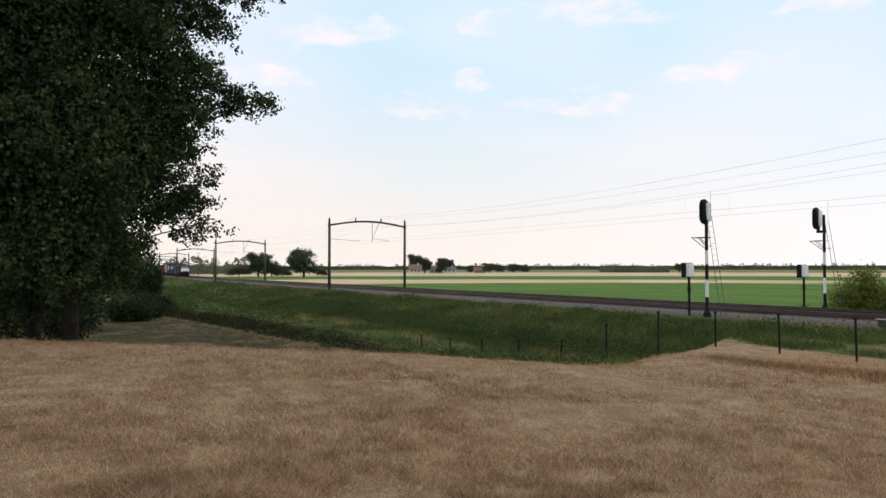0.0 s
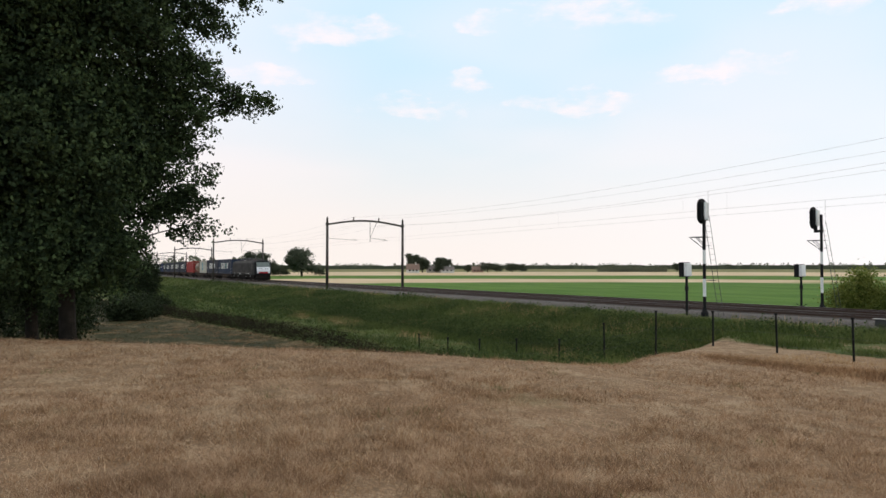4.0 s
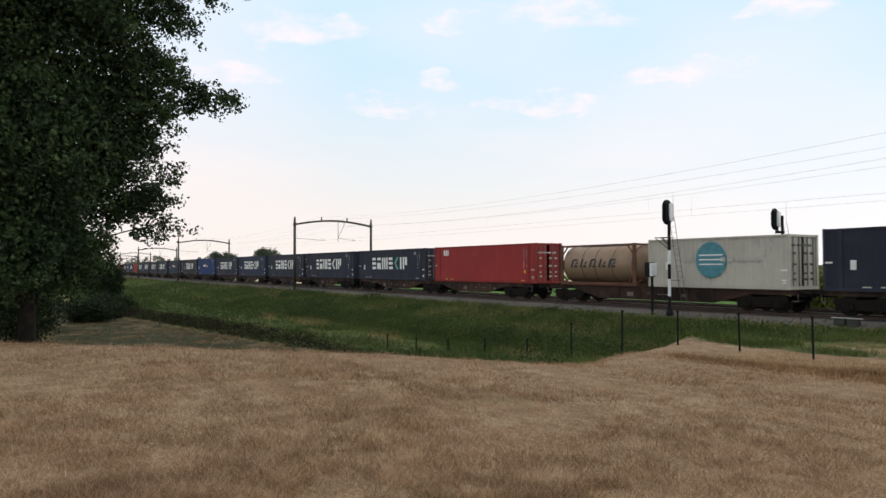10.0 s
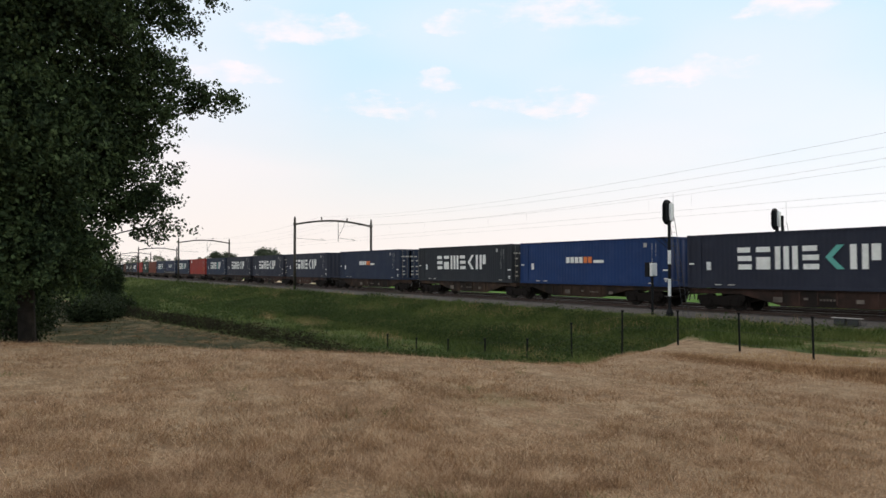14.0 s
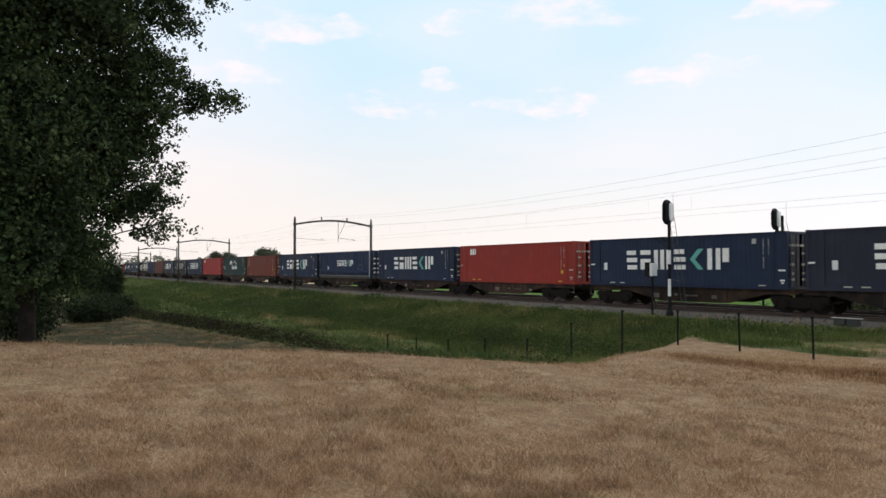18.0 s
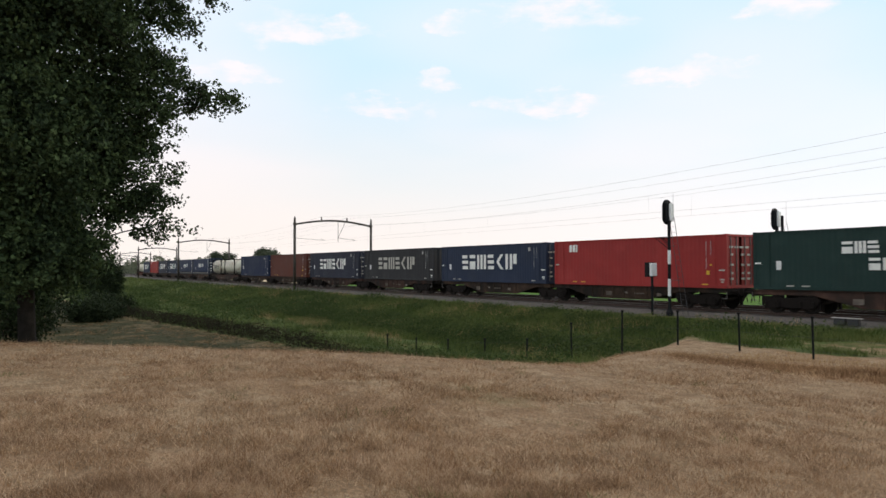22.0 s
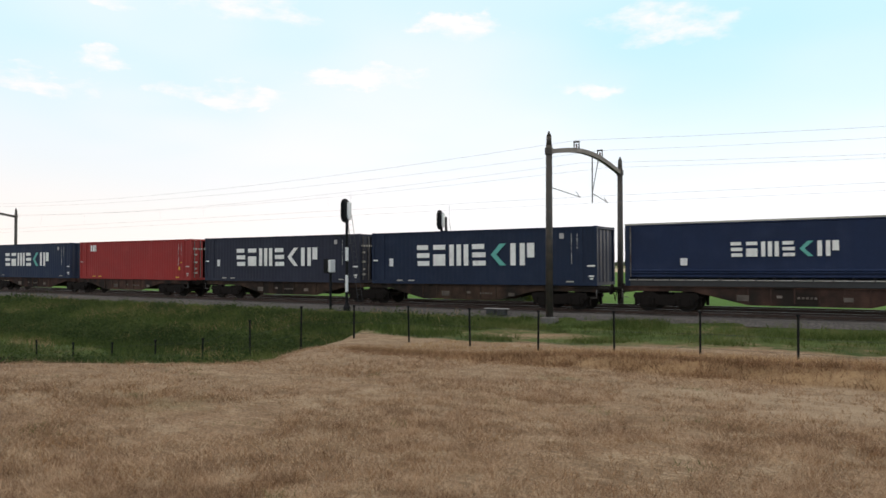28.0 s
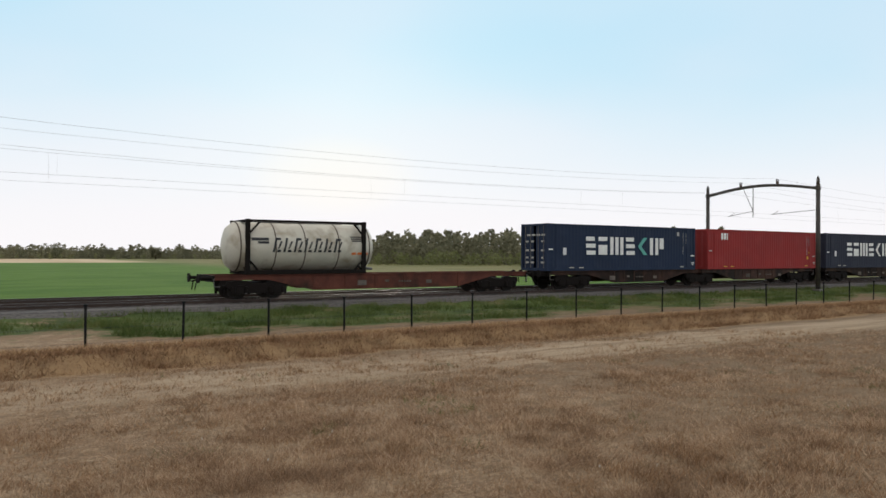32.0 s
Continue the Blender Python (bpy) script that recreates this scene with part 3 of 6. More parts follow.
    edge = calc("ADD", sp.outputs[0], calc("MULTIPLY", calc("SUBTRACT", mid, 0.5), 0.9), True)
    col = mix(ranged(edge, 0.35, 0.65), dry, grn)
    turf = mix(ranged(mid, 0.35, 0.65), (0.032, 0.034, 0.014), (0.052, 0.05, 0.021))
    turf = mix(calc("MULTIPLY", ranged(noise_at(0.42, 6.0, 0.65), 0.5, 0.62), 0.7), turf, (0.17, 0.125, 0.068))
    col = mix(sp.outputs[2], col, turf)
    col = mix(sp.outputs[1], col, field)
    t.links.new(col, b.inputs["Base Color"])
    bp = t.nodes.new("ShaderNodeBump")
    bp.inputs["Strength"].default_value, bp.inputs["Distance"].default_value = 0.7, 0.06
    t.links.new(calc("ADD", tiny, mid), bp.inputs["Height"])
    t.links.new(bp.outputs[0], b.inputs["Normal"])
    return m


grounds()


# ---- railway: ballast, sleepers, rails ----
def sweep(name, outline, s0, s1, step, mat, closed=True):
    """An outline of (off, z) carried along the line."""
    verts, faces = [], []
    n = len(outline)
    ss = [s0 + k * step for k in range(int((s1 - s0) / step) + 1)]
    for s in ss:
        for o, z in outline:
            verts.append(tuple(rail_point(s, o, z)))
    for i in range(len(ss) - 1):
        for k in range(n if closed else n - 1):
            q = (k + 1) % n
            faces.append((i * n + k, (i + 1) * n + k, (i + 1) * n + q, i * n + q))
    return from_arrays(name, verts, faces, mat)


LINE0, LINE1 = -900, 700
tagged(sweep("ballast_bed", [(-2.6, -0.42), (-2.05, -0.2), (-1.7, -0.16), (1.7, -0.16), (2.0, -0.19), (2.3, -0.16), (5.7, -0.16), (6.5, -0.2), (7.9, -0.62)],
             LINE0, LINE1, 4.0, ballast_mat, False), "grey-brown crushed stone ballast under two tracks", "ballast", kind="structure")
RAIL = [(-0.07, -0.16), (-0.07, -0.145), (-0.012, -0.12), (-0.012, -0.045), (-0.036, -0.035), (-0.036, -0.004), (0.036, -0.004), (0.036, -0.035), (0.012, -0.045), (0.012, -0.12), (0.07, -0.145), (0.07, -0.16)]
for track in (0.0, TRACK_GAP):
    for side_ in (-0.754, 0.754):
        rail = sweep("rail", [(o + track + side_, z) for o, z in RAIL[::-1]], LINE0, LINE1, 4.0, rail_steel)
        tagged(rail, "rust-brown steel running rail on sleepers", "rail", "rails of the two tracks")
        head = sweep("rail_head", [(track + side_ - 0.03, -0.003), (track + side_ + 0.03, -0.003), (track + side_ + 0.03, 0.0), (track + side_ - 0.03, 0.0)][::-1], LINE0, LINE1, 4.0, rail_top)
        head.parent = rail
# ---- catenary portals over both tracks ----
POST_N, POST_F, POST_TOP = -3.75, 6.15, 8.2
ARCH_END, ARCH_RISE = 7.25, 0.55


def arch_z(o):
    u = (o - POST_N) / (POST_F - POST_N)
    return ARCH_END + ARCH_RISE * 4 * u * (1 - u) * (0.75 + 0.25 * 4 * u * (1 - u))


def portal():
    p = empty("catenary_portal")
    for o in (POST_N, POST_F):
        bm = bmesh.new()
        add_tube(bm, (0, o, -0.62), (0, o, 7.55), 0.18, 0.15, 10)
        add_tube(bm, (0, o, 7.55), (0, o, POST_TOP - 0.25), 0.13, 0.12, 10)
        add_tube(bm, (0, o, POST_TOP - 0.25), (0, o, POST_TOP), 0.12, 0.03, 10)
        post = part("post", bm, post_brown, p, smooth=True)
        part("base_block", box(-0.35, 0.35, o - 0.3, o + 0.3, -0.75, -0.42, 0.03), steel_grey, post, "concrete foot of the post")
        part("collar", tube((0, o, 7.13), (0, o, 7.42), 0.2, 0.2, 10), post_brown, post)
    # arched lattice beam
    bm = bmesh.new()
    n = 18
    prev = None
    for k in range(n + 1):
        o = POST_N + (POST_F - POST_N) * k / n
        z = arch_z(o)
        ring = [bm.verts.new((dx, o, z + dz)) for dx, dz in ((-0.11, -0.11), (0.11, -0.11), (0.11, 0.11), (-0.11, 0.11))]
        if prev:
            for q in range(4):
                bm.faces.new((prev[q], prev[(q + 1) % 4], ring[(q + 1) % 4], ring[q]))
        prev = ring
    bmesh.ops.recalc_face_normals(bm, faces=bm.faces[:])
    part("arched_beam", bm, post_brown, p)
    # feeder brackets: inverted loops on top of the beam
    for o in (POST_N + 3.35, POST_N + 6.65):
        bm = bmesh.new()
        z = arch_z(o) + 0.08
        for dx in (-0.13, 0.13):
            add_tube(bm, (dx, o, z), (dx, o, z + 0.34), 0.035, n=6)
        add_tube(bm, (-0.16, o, z + 0.36), (0.16, o, z + 0.36), 0.045, n=6)
        br = part("feeder_bracket", bm, post_brown, p)
        part("insulator", lathe([(0.03, z + 0.02), (0.06, z + 0.06), (0.035, z + 0.1), (0.06, z + 0.14), (0.035, z + 0.18), (0.06, z + 0.22), (0.03, z + 0.26)], 8), insulator, br).location = (0, o, 0)
    # drop bracket in the middle with the registration arms
    bm = bmesh.new()
    mid = 1.75
    add_tube(bm, (0, mid, arch_z(mid)), (0, mid, 5.25), 0.035, n=6)
    add_tube(bm, (0, mid + 0.95, arch_z(mid + 0.95)), (0, mid, 5.75), 0.025, n=6)
    drop = part("drop_bracket", bm, post_brown, p)
    for a, b in (((0, mid, 5.75), (0.0, TRACK_GAP + 0.1, 5.42)), ((0, POST_N, 5.62), (0, 0.1, 5.42))):
        bm = bmesh.new()
        add_tube(bm, a, b, 0.022, n=6)
        add_tube(bm, (b[0], b[1] - 0.05, b[2] - 0.02), (b[0], b[1] - 0.6, b[2] + 0.24), 0.015, n=6)
        part("registration_arm", bm, steel_grey, drop)
    return p


def portals():
    first = portal()
    tagged(first, "weathered arched steel catenary portal with two round posts", "catenary portal", "catenary portals along the line")
    first.matrix_basis = mast_pose(PORTALS[0])
    for s in PORTALS[1:]:
        copy_thing(first, mast_pose(s))


PORTALS = [-13.9, 54.2, 122.0, 190.0, -81.5, -149.8, -212.5, -276.0, -341.0, -408.0, -475.0]
portals()


def wires():
    order = sorted(PORTALS)
    runs = (("messenger_wire", 0.0, 7.15, 0.95, 0.0065), ("messenger_wire", TRACK_GAP, 7.35, 0.75, 0.0065),
            ("contact_wire", 0.1, 5.43, 0.05, 0.0065), ("contact_wire", TRACK_GAP + 0.1, 5.43, 0.05, 0.0065),
            ("feeder_wire", POST_N + 3.35, 8.25, 1.0, 0.0065), ("feeder_wire", POST_N + 6.65, 8.15, 0.8, 0.0065))
    for name, off, top, sag, r in runs:
        bm = bmesh.new()
        pts = []
        for a, b in zip(order, order[1:]):
            for k in range(12):
                u = k / 12
                pts.append(wire_point(a + (b - a) * u, off, top - sag * 4 * u * (1 - u)))
        pts.append(wire_point(order[-1], off, top))
        for a, b in zip(pts, pts[1:]):
            add_tube(bm, a, b, r, n=4, caps=False)
        w = obj(name, bm, wire_mat)
        tagged(w, "thin sagging overhead wire strung between the catenary portals", "overhead wire", "overhead wires")
    # droppers from messenger to contact wire
    for off, top, sag, label in ((0.05, 7.15, 0.95, "near"), (TRACK_GAP + 0.05, 7.35, 0.75, "far")):
        bm = bmesh.new()
        for a, b in zip(order, order[1:]):
            if a < -240 or b > 130:
                continue
            for k in range(1, 4):
                u = k / 4
                z = top - sag * 4 * u * (1 - u)
                add_tube(bm, wire_point(a + (b - a) * u, off, z), wire_point(a + (b - a) * u, off, 5.43 - 0.05 * 4 * u * (1 - u)), 0.003, n=3, caps=False)
        tagged(obj("dropper_wires", bm, wire_mat), "thin vertical dropper wires above the contact wire", "overhead wire", kind="stuff")


wires()


# ---- signals ----
def signal(far):
    g = empty("railway_signal")
    bands = [(-0.35, 0.47, "k"), (0.47, 1.4, "w"), (1.4, 2.2, "k"), (2.2, 2.95, "w"), (2.95, 5.2 if far else 4.5, "k")]
    for z0, z1, c in bands:
        part("mast_section", tube((0, 0, z0), (0, 0, z1), 0.085, 0.085, 12), signal_white if c == "w" else signal_black, g, "white band" if c == "w" else "black band")
    part("foot", lathe([(0.2, -0.6), (0.2, -0.4), (0.12, -0.25), (0.1, -0.15)], 12), signal_black, g)
    # head: tall oval board facing the trains
    zc, h, w = 5.02, 1.36, 0.72
    ox = -0.36 if far else 0.0
    pts = []
    for k in range(9):
        a = math.pi * k / 8
        pts.append((w / 2 * math.cos(a), zc + (h - w) / 2 + w / 2 * math.sin(a)))
    for k in range(9):
        a = math.pi + math.pi * k / 8
        pts.append((w / 2 * math.cos(a), zc - (h - w) / 2 + w / 2 * math.sin(a)))
    head = part("signal_board", prism(pts, "x", -0.16, -0.12), signal_black, g)
    head.location = (ox, 0, 0)
    part("lamp_case", box(-0.12, 0.02, -0.24, 0.24, zc - 0.52, zc + 0.52, 0.03), signal_black, head)
    part("rear_cover", box(0.02, 0.13, -0.06, 0.27, zc - 0.48, zc + 0.46, 0.03), plate_white, head, "white rear cover")
    for dz in (0.3, 0.0, -0.3):
        bm = bmesh.new()
        n = 10
        for k in range(n):
            a0, a1 = math.pi * k / n, math.pi * (k + 1) / n
            q = [bm.verts.new((x, 0.11 * math.cos(a), zc + dz + 0.11 * math.sin(a))) for x, a in ((-0.16, a0), (-0.36, a0), (-0.36, a1), (-0.16, a1))]
            bm.faces.new(q)
        hood = part("lamp_hood", bm, signal_black, head)
        md = hood.modifiers.new("thick", "SOLIDIFY")
        md.thickness = 0.012
        part("lens", lathe([(0.085, -0.168), (0.085, -0.161)], 12, "x"), window_dark, hood).location = (0, 0, zc + dz)
    part("head_bracket", box(-0.1 + ox, 0.1, -0.06, 0.06, 4.12 if far else 4.35, 4.28 if far else 4.6, 0.01), signal_black, g)
    if far:
        part("head_stem", box(ox - 0.08, ox + 0.08, -0.06, 0.06, 4.285, 4.6, 0.01), signal_black, g)
    # side platform
    bm = bmesh.new()
    add_box(bm, -0.75, 0.05, -0.3, 0.3, 3.62, 3.66)
    add_tube(bm, (-0.72, -0.25, 3.62), (0, -0.1, 3.05), 0.02, n=6)
    add_tube(bm, (-0.72, 0.25, 3.62), (0, 0.1, 3.05), 0.02, n=6)
    add_tube(bm, (-0.4, 0.0, 3.62), (0, 0.0, 3.25), 0.02, n=6)
    part("platform", bm, signal_black, g)
    bm = bmesh.new()
    top, foot = Vector((0.18, 0, 4.75)), Vector((1.05, 0, -0.5))
    for y in (-0.2, 0.2):
        add_tube(bm, top + Vector((0, y, 0)), foot + Vector((0, y, 0)), 0.014, n=6)
    for k in range(17):
        c = foot.lerp(top, (k + 0.7) / 17.5)
        add_tube(bm, c + Vector((0, -0.2, 0)), c + Vector((0, 0.2, 0)), 0.008, n=5)
    for k in (0.35, 0.7):
        c = foot.lerp(top, k)
        add_tube(bm, c, (0, 0, c.z), 0.015, n=5)
    part("ladder", bm, steel_dark, g, "narrow dark steel access ladder")
    part("aerial", tube((0.2, 0.1, 4.6), (0.2, 0.1, 6.05), 0.008, n=4), steel_grey, g)
    return g


def relay_box():
    g = empty("relay_cabinet")
    part("post", tube((0, 0, -0.6), (0, 0, 1.55), 0.07, 0.07, 10), signal_black, g)
    part("case", box(-0.3, 0.0, -0.28, 0.28, 1.5, 2.3, 0.02), signal_black, g)
    part("cover", box(0.0, 0.2, -0.24, 0.2, 1.54, 2.26, 0.03), plate_white, g, "white front cover")
    part("sleeve", tube((0, 0, 0.75), (0, 0, 1.0), 0.1, 0.1, 10), signal_black, g)
    bm = bmesh.new()
    add_tube(bm, (-0.35, 0, -0.15), (0, 0, -0.35), 0.02, n=5)
    add_tube(bm, (0.35, 0, -0.15), (0, 0, -0.35), 0.02, n=5)
    part("brace", bm, signal_black, g)
    return g


sig = tagged(signal(False), "black and white banded railway signal with oval head and ladder", "railway signal", "signals beside the line")
sig.matrix_basis = pose(-26.46, 31.9, 0)
tagged(signal(True), "black and white banded railway signal, oval head bracketed beside the mast", "railway signal", "signals beside the line").matrix_basis = pose(-26.4, 42.3, 0)
box_ = tagged(relay_box(), "black relay cabinet with white cover on a post", "relay cabinet", "cabinets beside the signals")
box_.matrix_basis = pose(-27.65, 31.9, 0)
copy_thing(box_, pose(-27.75, 42.3, -0.1))


def track_magnet():
    g = empty("track_cable_box")
    part("lid", box(-0.66, 0.66, -0.14, 0.14, -0.03, 0.0, 0.01), steel_pale, g, "pale steel lid")
    for x in (-0.55, 0.05):
        part("foot", box(x, x + 0.5, -0.12, 0.12, -0.32, -0.032, 0.02), steel_dark, g)
    part("cable_pipe", tube((-0.5, 0.0, -0.14), (0.5, 0.0, -0.14), 0.045, 0.045, 8), steel_dark, g)
    return g


tagged(track_magnet(), "low cable box with pale lid beside the rails", "cable box").matrix_basis = pose(-17.4, 32.7, -0.2)


# ---- fence of thin dark posts and wire ----
FENCE = [(-32.3, 17.8), (-30.2, 18.2), (-28.05, 18.6), (-25.95, 19.15), (-23.75, 19.7), (-21.7, 20.3), (-19.6, 20.9)] + [((i - 10.96) * 2.5, 21.4) for i in range(4, 36)]


# height of the post tops where the fence dips into the ditch and climbs the knoll by tall corner posts
FENCE_TOPS = (-1.3, -1.33, -1.24, -1.07, -0.93, -0.16, 0.42, 0.5, 0.56)


def fences():
    f = empty("wire_fence")
    post_me = None
    tops = []
    for k, (x, y) in enumerate(FENCE):
        z = ground_at(x, y)[0] - 0.1
        tall = FENCE_TOPS[k] - z if k < len(FENCE_TOPS) else 1.38
        bm = bmesh.new()
        add_tube(bm, (0, 0, 0), (0, 0, tall), 0.034, n=6)
        add_tube(bm, (0, 0, tall - 0.05), (0, 0, tall + 0.01), 0.055, n=6)
        if k < len(FENCE_TOPS) or post_me is None:
            ob = part("post", bm, fence_black, f)
            post_me = ob.data if k >= len(FENCE_TOPS) else None
        else:
            bm.free()
            ob = new("post", post_me)
            ob.parent = f
        ob.location = (x, y, z)
        ob.rotation_euler = (random.gauss(0, 0.008), random.gauss(0, 0.008), 0)
        tops.append(Vector((x, y, z + tall - 1.38)))
    for h in (0.35, 0.75, 1.2):
        bm = bmesh.new()
        rings = [[bm.verts.new(p + Vector((0, -0.045 + dy, h + dz))) for dy, dz in ((-0.003, -0.002), (0.003, -0.002), (0, 0.004))] for p in tops]
        for a, b in zip(rings, rings[1:]):
            for q in range(3):
                bm.faces.new((a[q], a[(q + 1) % 3], b[(q + 1) % 3], b[q]))
        part("strand", bm, steel_dark, f, "thin plain wire strand")
    tagged(f, "dark thin-posted wire fence along the dry grass", "fence")


fences()
# ---- the freight train ----
def train_s(c, t):
    u = t - 20
    return c + 25.336 * u - 0.00905 * u * u


MOVERS = []          # (thing, place in the train, height)
DECK = 1.17
L45, W_C, H_C = 13.72, 2.5, 2.9
SHARED = {}


def shared(key, make, name, mat, parent, label=""):
    """A part whose mesh is built once and then shared by all alike parts."""
    if key not in SHARED:
        ob = part(name, make(), mat, parent, label)
        SHARED[key] = ob.data
        return ob
    ob = new(name, SHARED[key])
    ob.parent = parent
    if label:
        ob["label"] = label
    return ob


def recolour(ob, mat):
    """The same mesh in another paint."""
    ob.material_slots[0].link = "OBJECT"
    ob.material_slots[0].material = mat
    return ob


def corrugated(length, z0, z1, y, out, pitch=0.28, depth=0.013, inset=0.16):
    """Trapezoid-folded steel wall along x."""
    bm = bmesh.new()
    n = int((length - 2 * inset) / pitch)
    pitch = (length - 2 * inset) / n
    xs = []
    for k in range(n):
        x = -length / 2 + inset + k * pitch
        xs += [(x, 0), (x + 0.25 * pitch, 0), (x + 0.5 * pitch, 1), (x + 0.75 * pitch, 1)]
    xs.append((length / 2 - inset, 0))
    row = [(bm.verts.new((x, y - out * d * depth, z0)), bm.verts.new((x, y - out * d * depth, z1))) for x, d in xs]
    for a, b in zip(row, row[1:]):
        bm.faces.new((a[0], b[0], b[1], a[1]) if out < 0 else (b[0], a[0], a[1], b[1]))
    return bm


def mark(bm, x0, x1, z0, z1, y):
    """A flat painted mark, 6 mm proud of the wall that faces -y."""
    add_box(bm, x0, x1, y - 0.006, y, z0, z1)


def word_bars(x, z, w, h, y, kind):
    """The place of one character of a trade mark as plain bars."""
    bm = bmesh.new()
    t = h * 0.23
    if kind == "three":
        for k in range(3):
            q = z + (h - t) * k / 2
            mark(bm, x + (0.0 if k else 0.05 * w), x + w - (0.1 * w if k == 2 else 0), q, q + t, y)
    elif kind == "block":
        mark(bm, x, x + w, z + h - t, z + h, y)
        mark(bm, x, x + w, z, z + 0.55 * h, y)
    elif kind == "comb":
        for k in range(3):
            q = x + (w - t) * k / 2
            mark(bm, q, q + t * 1.1, z, z + h, y)
    elif kind == "post":
        mark(bm, x, x + t * 1.15, z, z + h, y)
    elif kind == "flag":
        mark(bm, x, x + t * 1.1, z, z + h, y)
        mark(bm, x + t * 1.6, x + w, z + 0.35 * h, z + h, y)
    elif kind == "chevron":
        for s in (0, 1):
            za, zb = (z + h / 2, z + h) if s else (z + h / 2, z)
            p = [(x + 0.05 * w, za), (x + 0.4 * w, za), (x + w, zb), (x + 0.62 * w, zb)]
            v = [bm.verts.new((a, y - 0.006, b)) for a, b in p] + [bm.verts.new((a, y, b)) for a, b in p]
            bm.faces.new(v[:4])
            bm.faces.new(v[4:][::-1])
            for k in range(4):
                bm.faces.new((v[k], v[(k + 1) % 4], v[4 + (k + 1) % 4], v[4 + k]))
        bmesh.ops.recalc_face_normals(bm, faces=bm.faces[:])
    else:
        mark(bm, x, x + w, z, z + h, y)
    return bm


TRADE = (("three", 0.105), ("block", 0.1), ("comb", 0.15), ("three", 0.105), ("chevron", 0.12), ("post", 0.035), ("flag", 0.105))


def trade_mark(body, x0, z0, width, height, y, key, mat, green):
    """Seven plain white shapes in a row, the fifth in green on some boxes."""
    x = x0
    gap = width * 0.036
    for k, (kind, w) in enumerate(TRADE):
        x_shift = 0
        ob = shared(("mark", key, k), lambda: word_bars(x + x_shift, z0, w * width * 1.08, height, y, kind), "logo_shape", white_letters, body, "plain off-white painted logo shape")
        if kind == "chevron" and green:
            recolour(ob, green_letter)
            ob["label"] = "sea-green painted logo shape"
        elif mat is not white_letters:
            recolour(ob, mat)
        x += w * width * 1.08 + gap + x_shift


def small_marks(c, y, length, style):
    h = length / 2
    warm = style in ("red", "orange", "brown", "darkbrown")
    if not warm:
        bm = bmesh.new()
        mark(bm, -h + 1.28, -h + 1.55, 0.98, 1.42, y)
        part("data_plate", bm, plate_white, c, "small white data plate")
        ob = shared(("badge",), lambda: box(0, 0.24, -0.006, 0, 2.32, 2.58), "badge_plate", steel_pale, c, "small pale square plate")
        ob.location = (h - 1.95, y, 0)
    for x, z0 in ((h - 1.32, 1.05), (h - 1.02, 1.75)):
        ob = shared(("code", z0), lambda: box(0, 0.024, -0.006, 0, z0, 2.55), "code_column", code_letters, c, "thin column of white code marks")
        ob.location = (x, y, 0)
    pale = [(h - 0.5, 0.92, 0.38, 0.08), (h - 0.42, 0.42, 0.26, 0.08), (h - 0.36, 0.3, 0.16, 0.07), (-h + 0.12, 1.28, 0.33, 0.08)]
    for x, z, w_, t_ in pale + ([(h - 1.3, 0.72, 0.2, 0.22), (h - 1.05, 1.2, 0.1, 0.1)] if warm else []):
        ob = shared(("size", w_, t_), lambda: box(0, w_, -0.006, 0, 0, t_), "size_mark", grey_letters, c)
        recolour(ob, yellow_mark if t_ in (0.22, 0.1) else grey_letters if warm else white_letters).location = (x, y, z)
    for x in (-h + 2.6, -h + 1.8, h - 1.6):
        ob = shared(("edge",), lambda: box(0, 0.4, -0.006, 0, 0.16, 0.22), "edge_mark", grey_letters, c)
        recolour(ob, yellow_mark if warm else grey_letters).location = (x, y, 0)


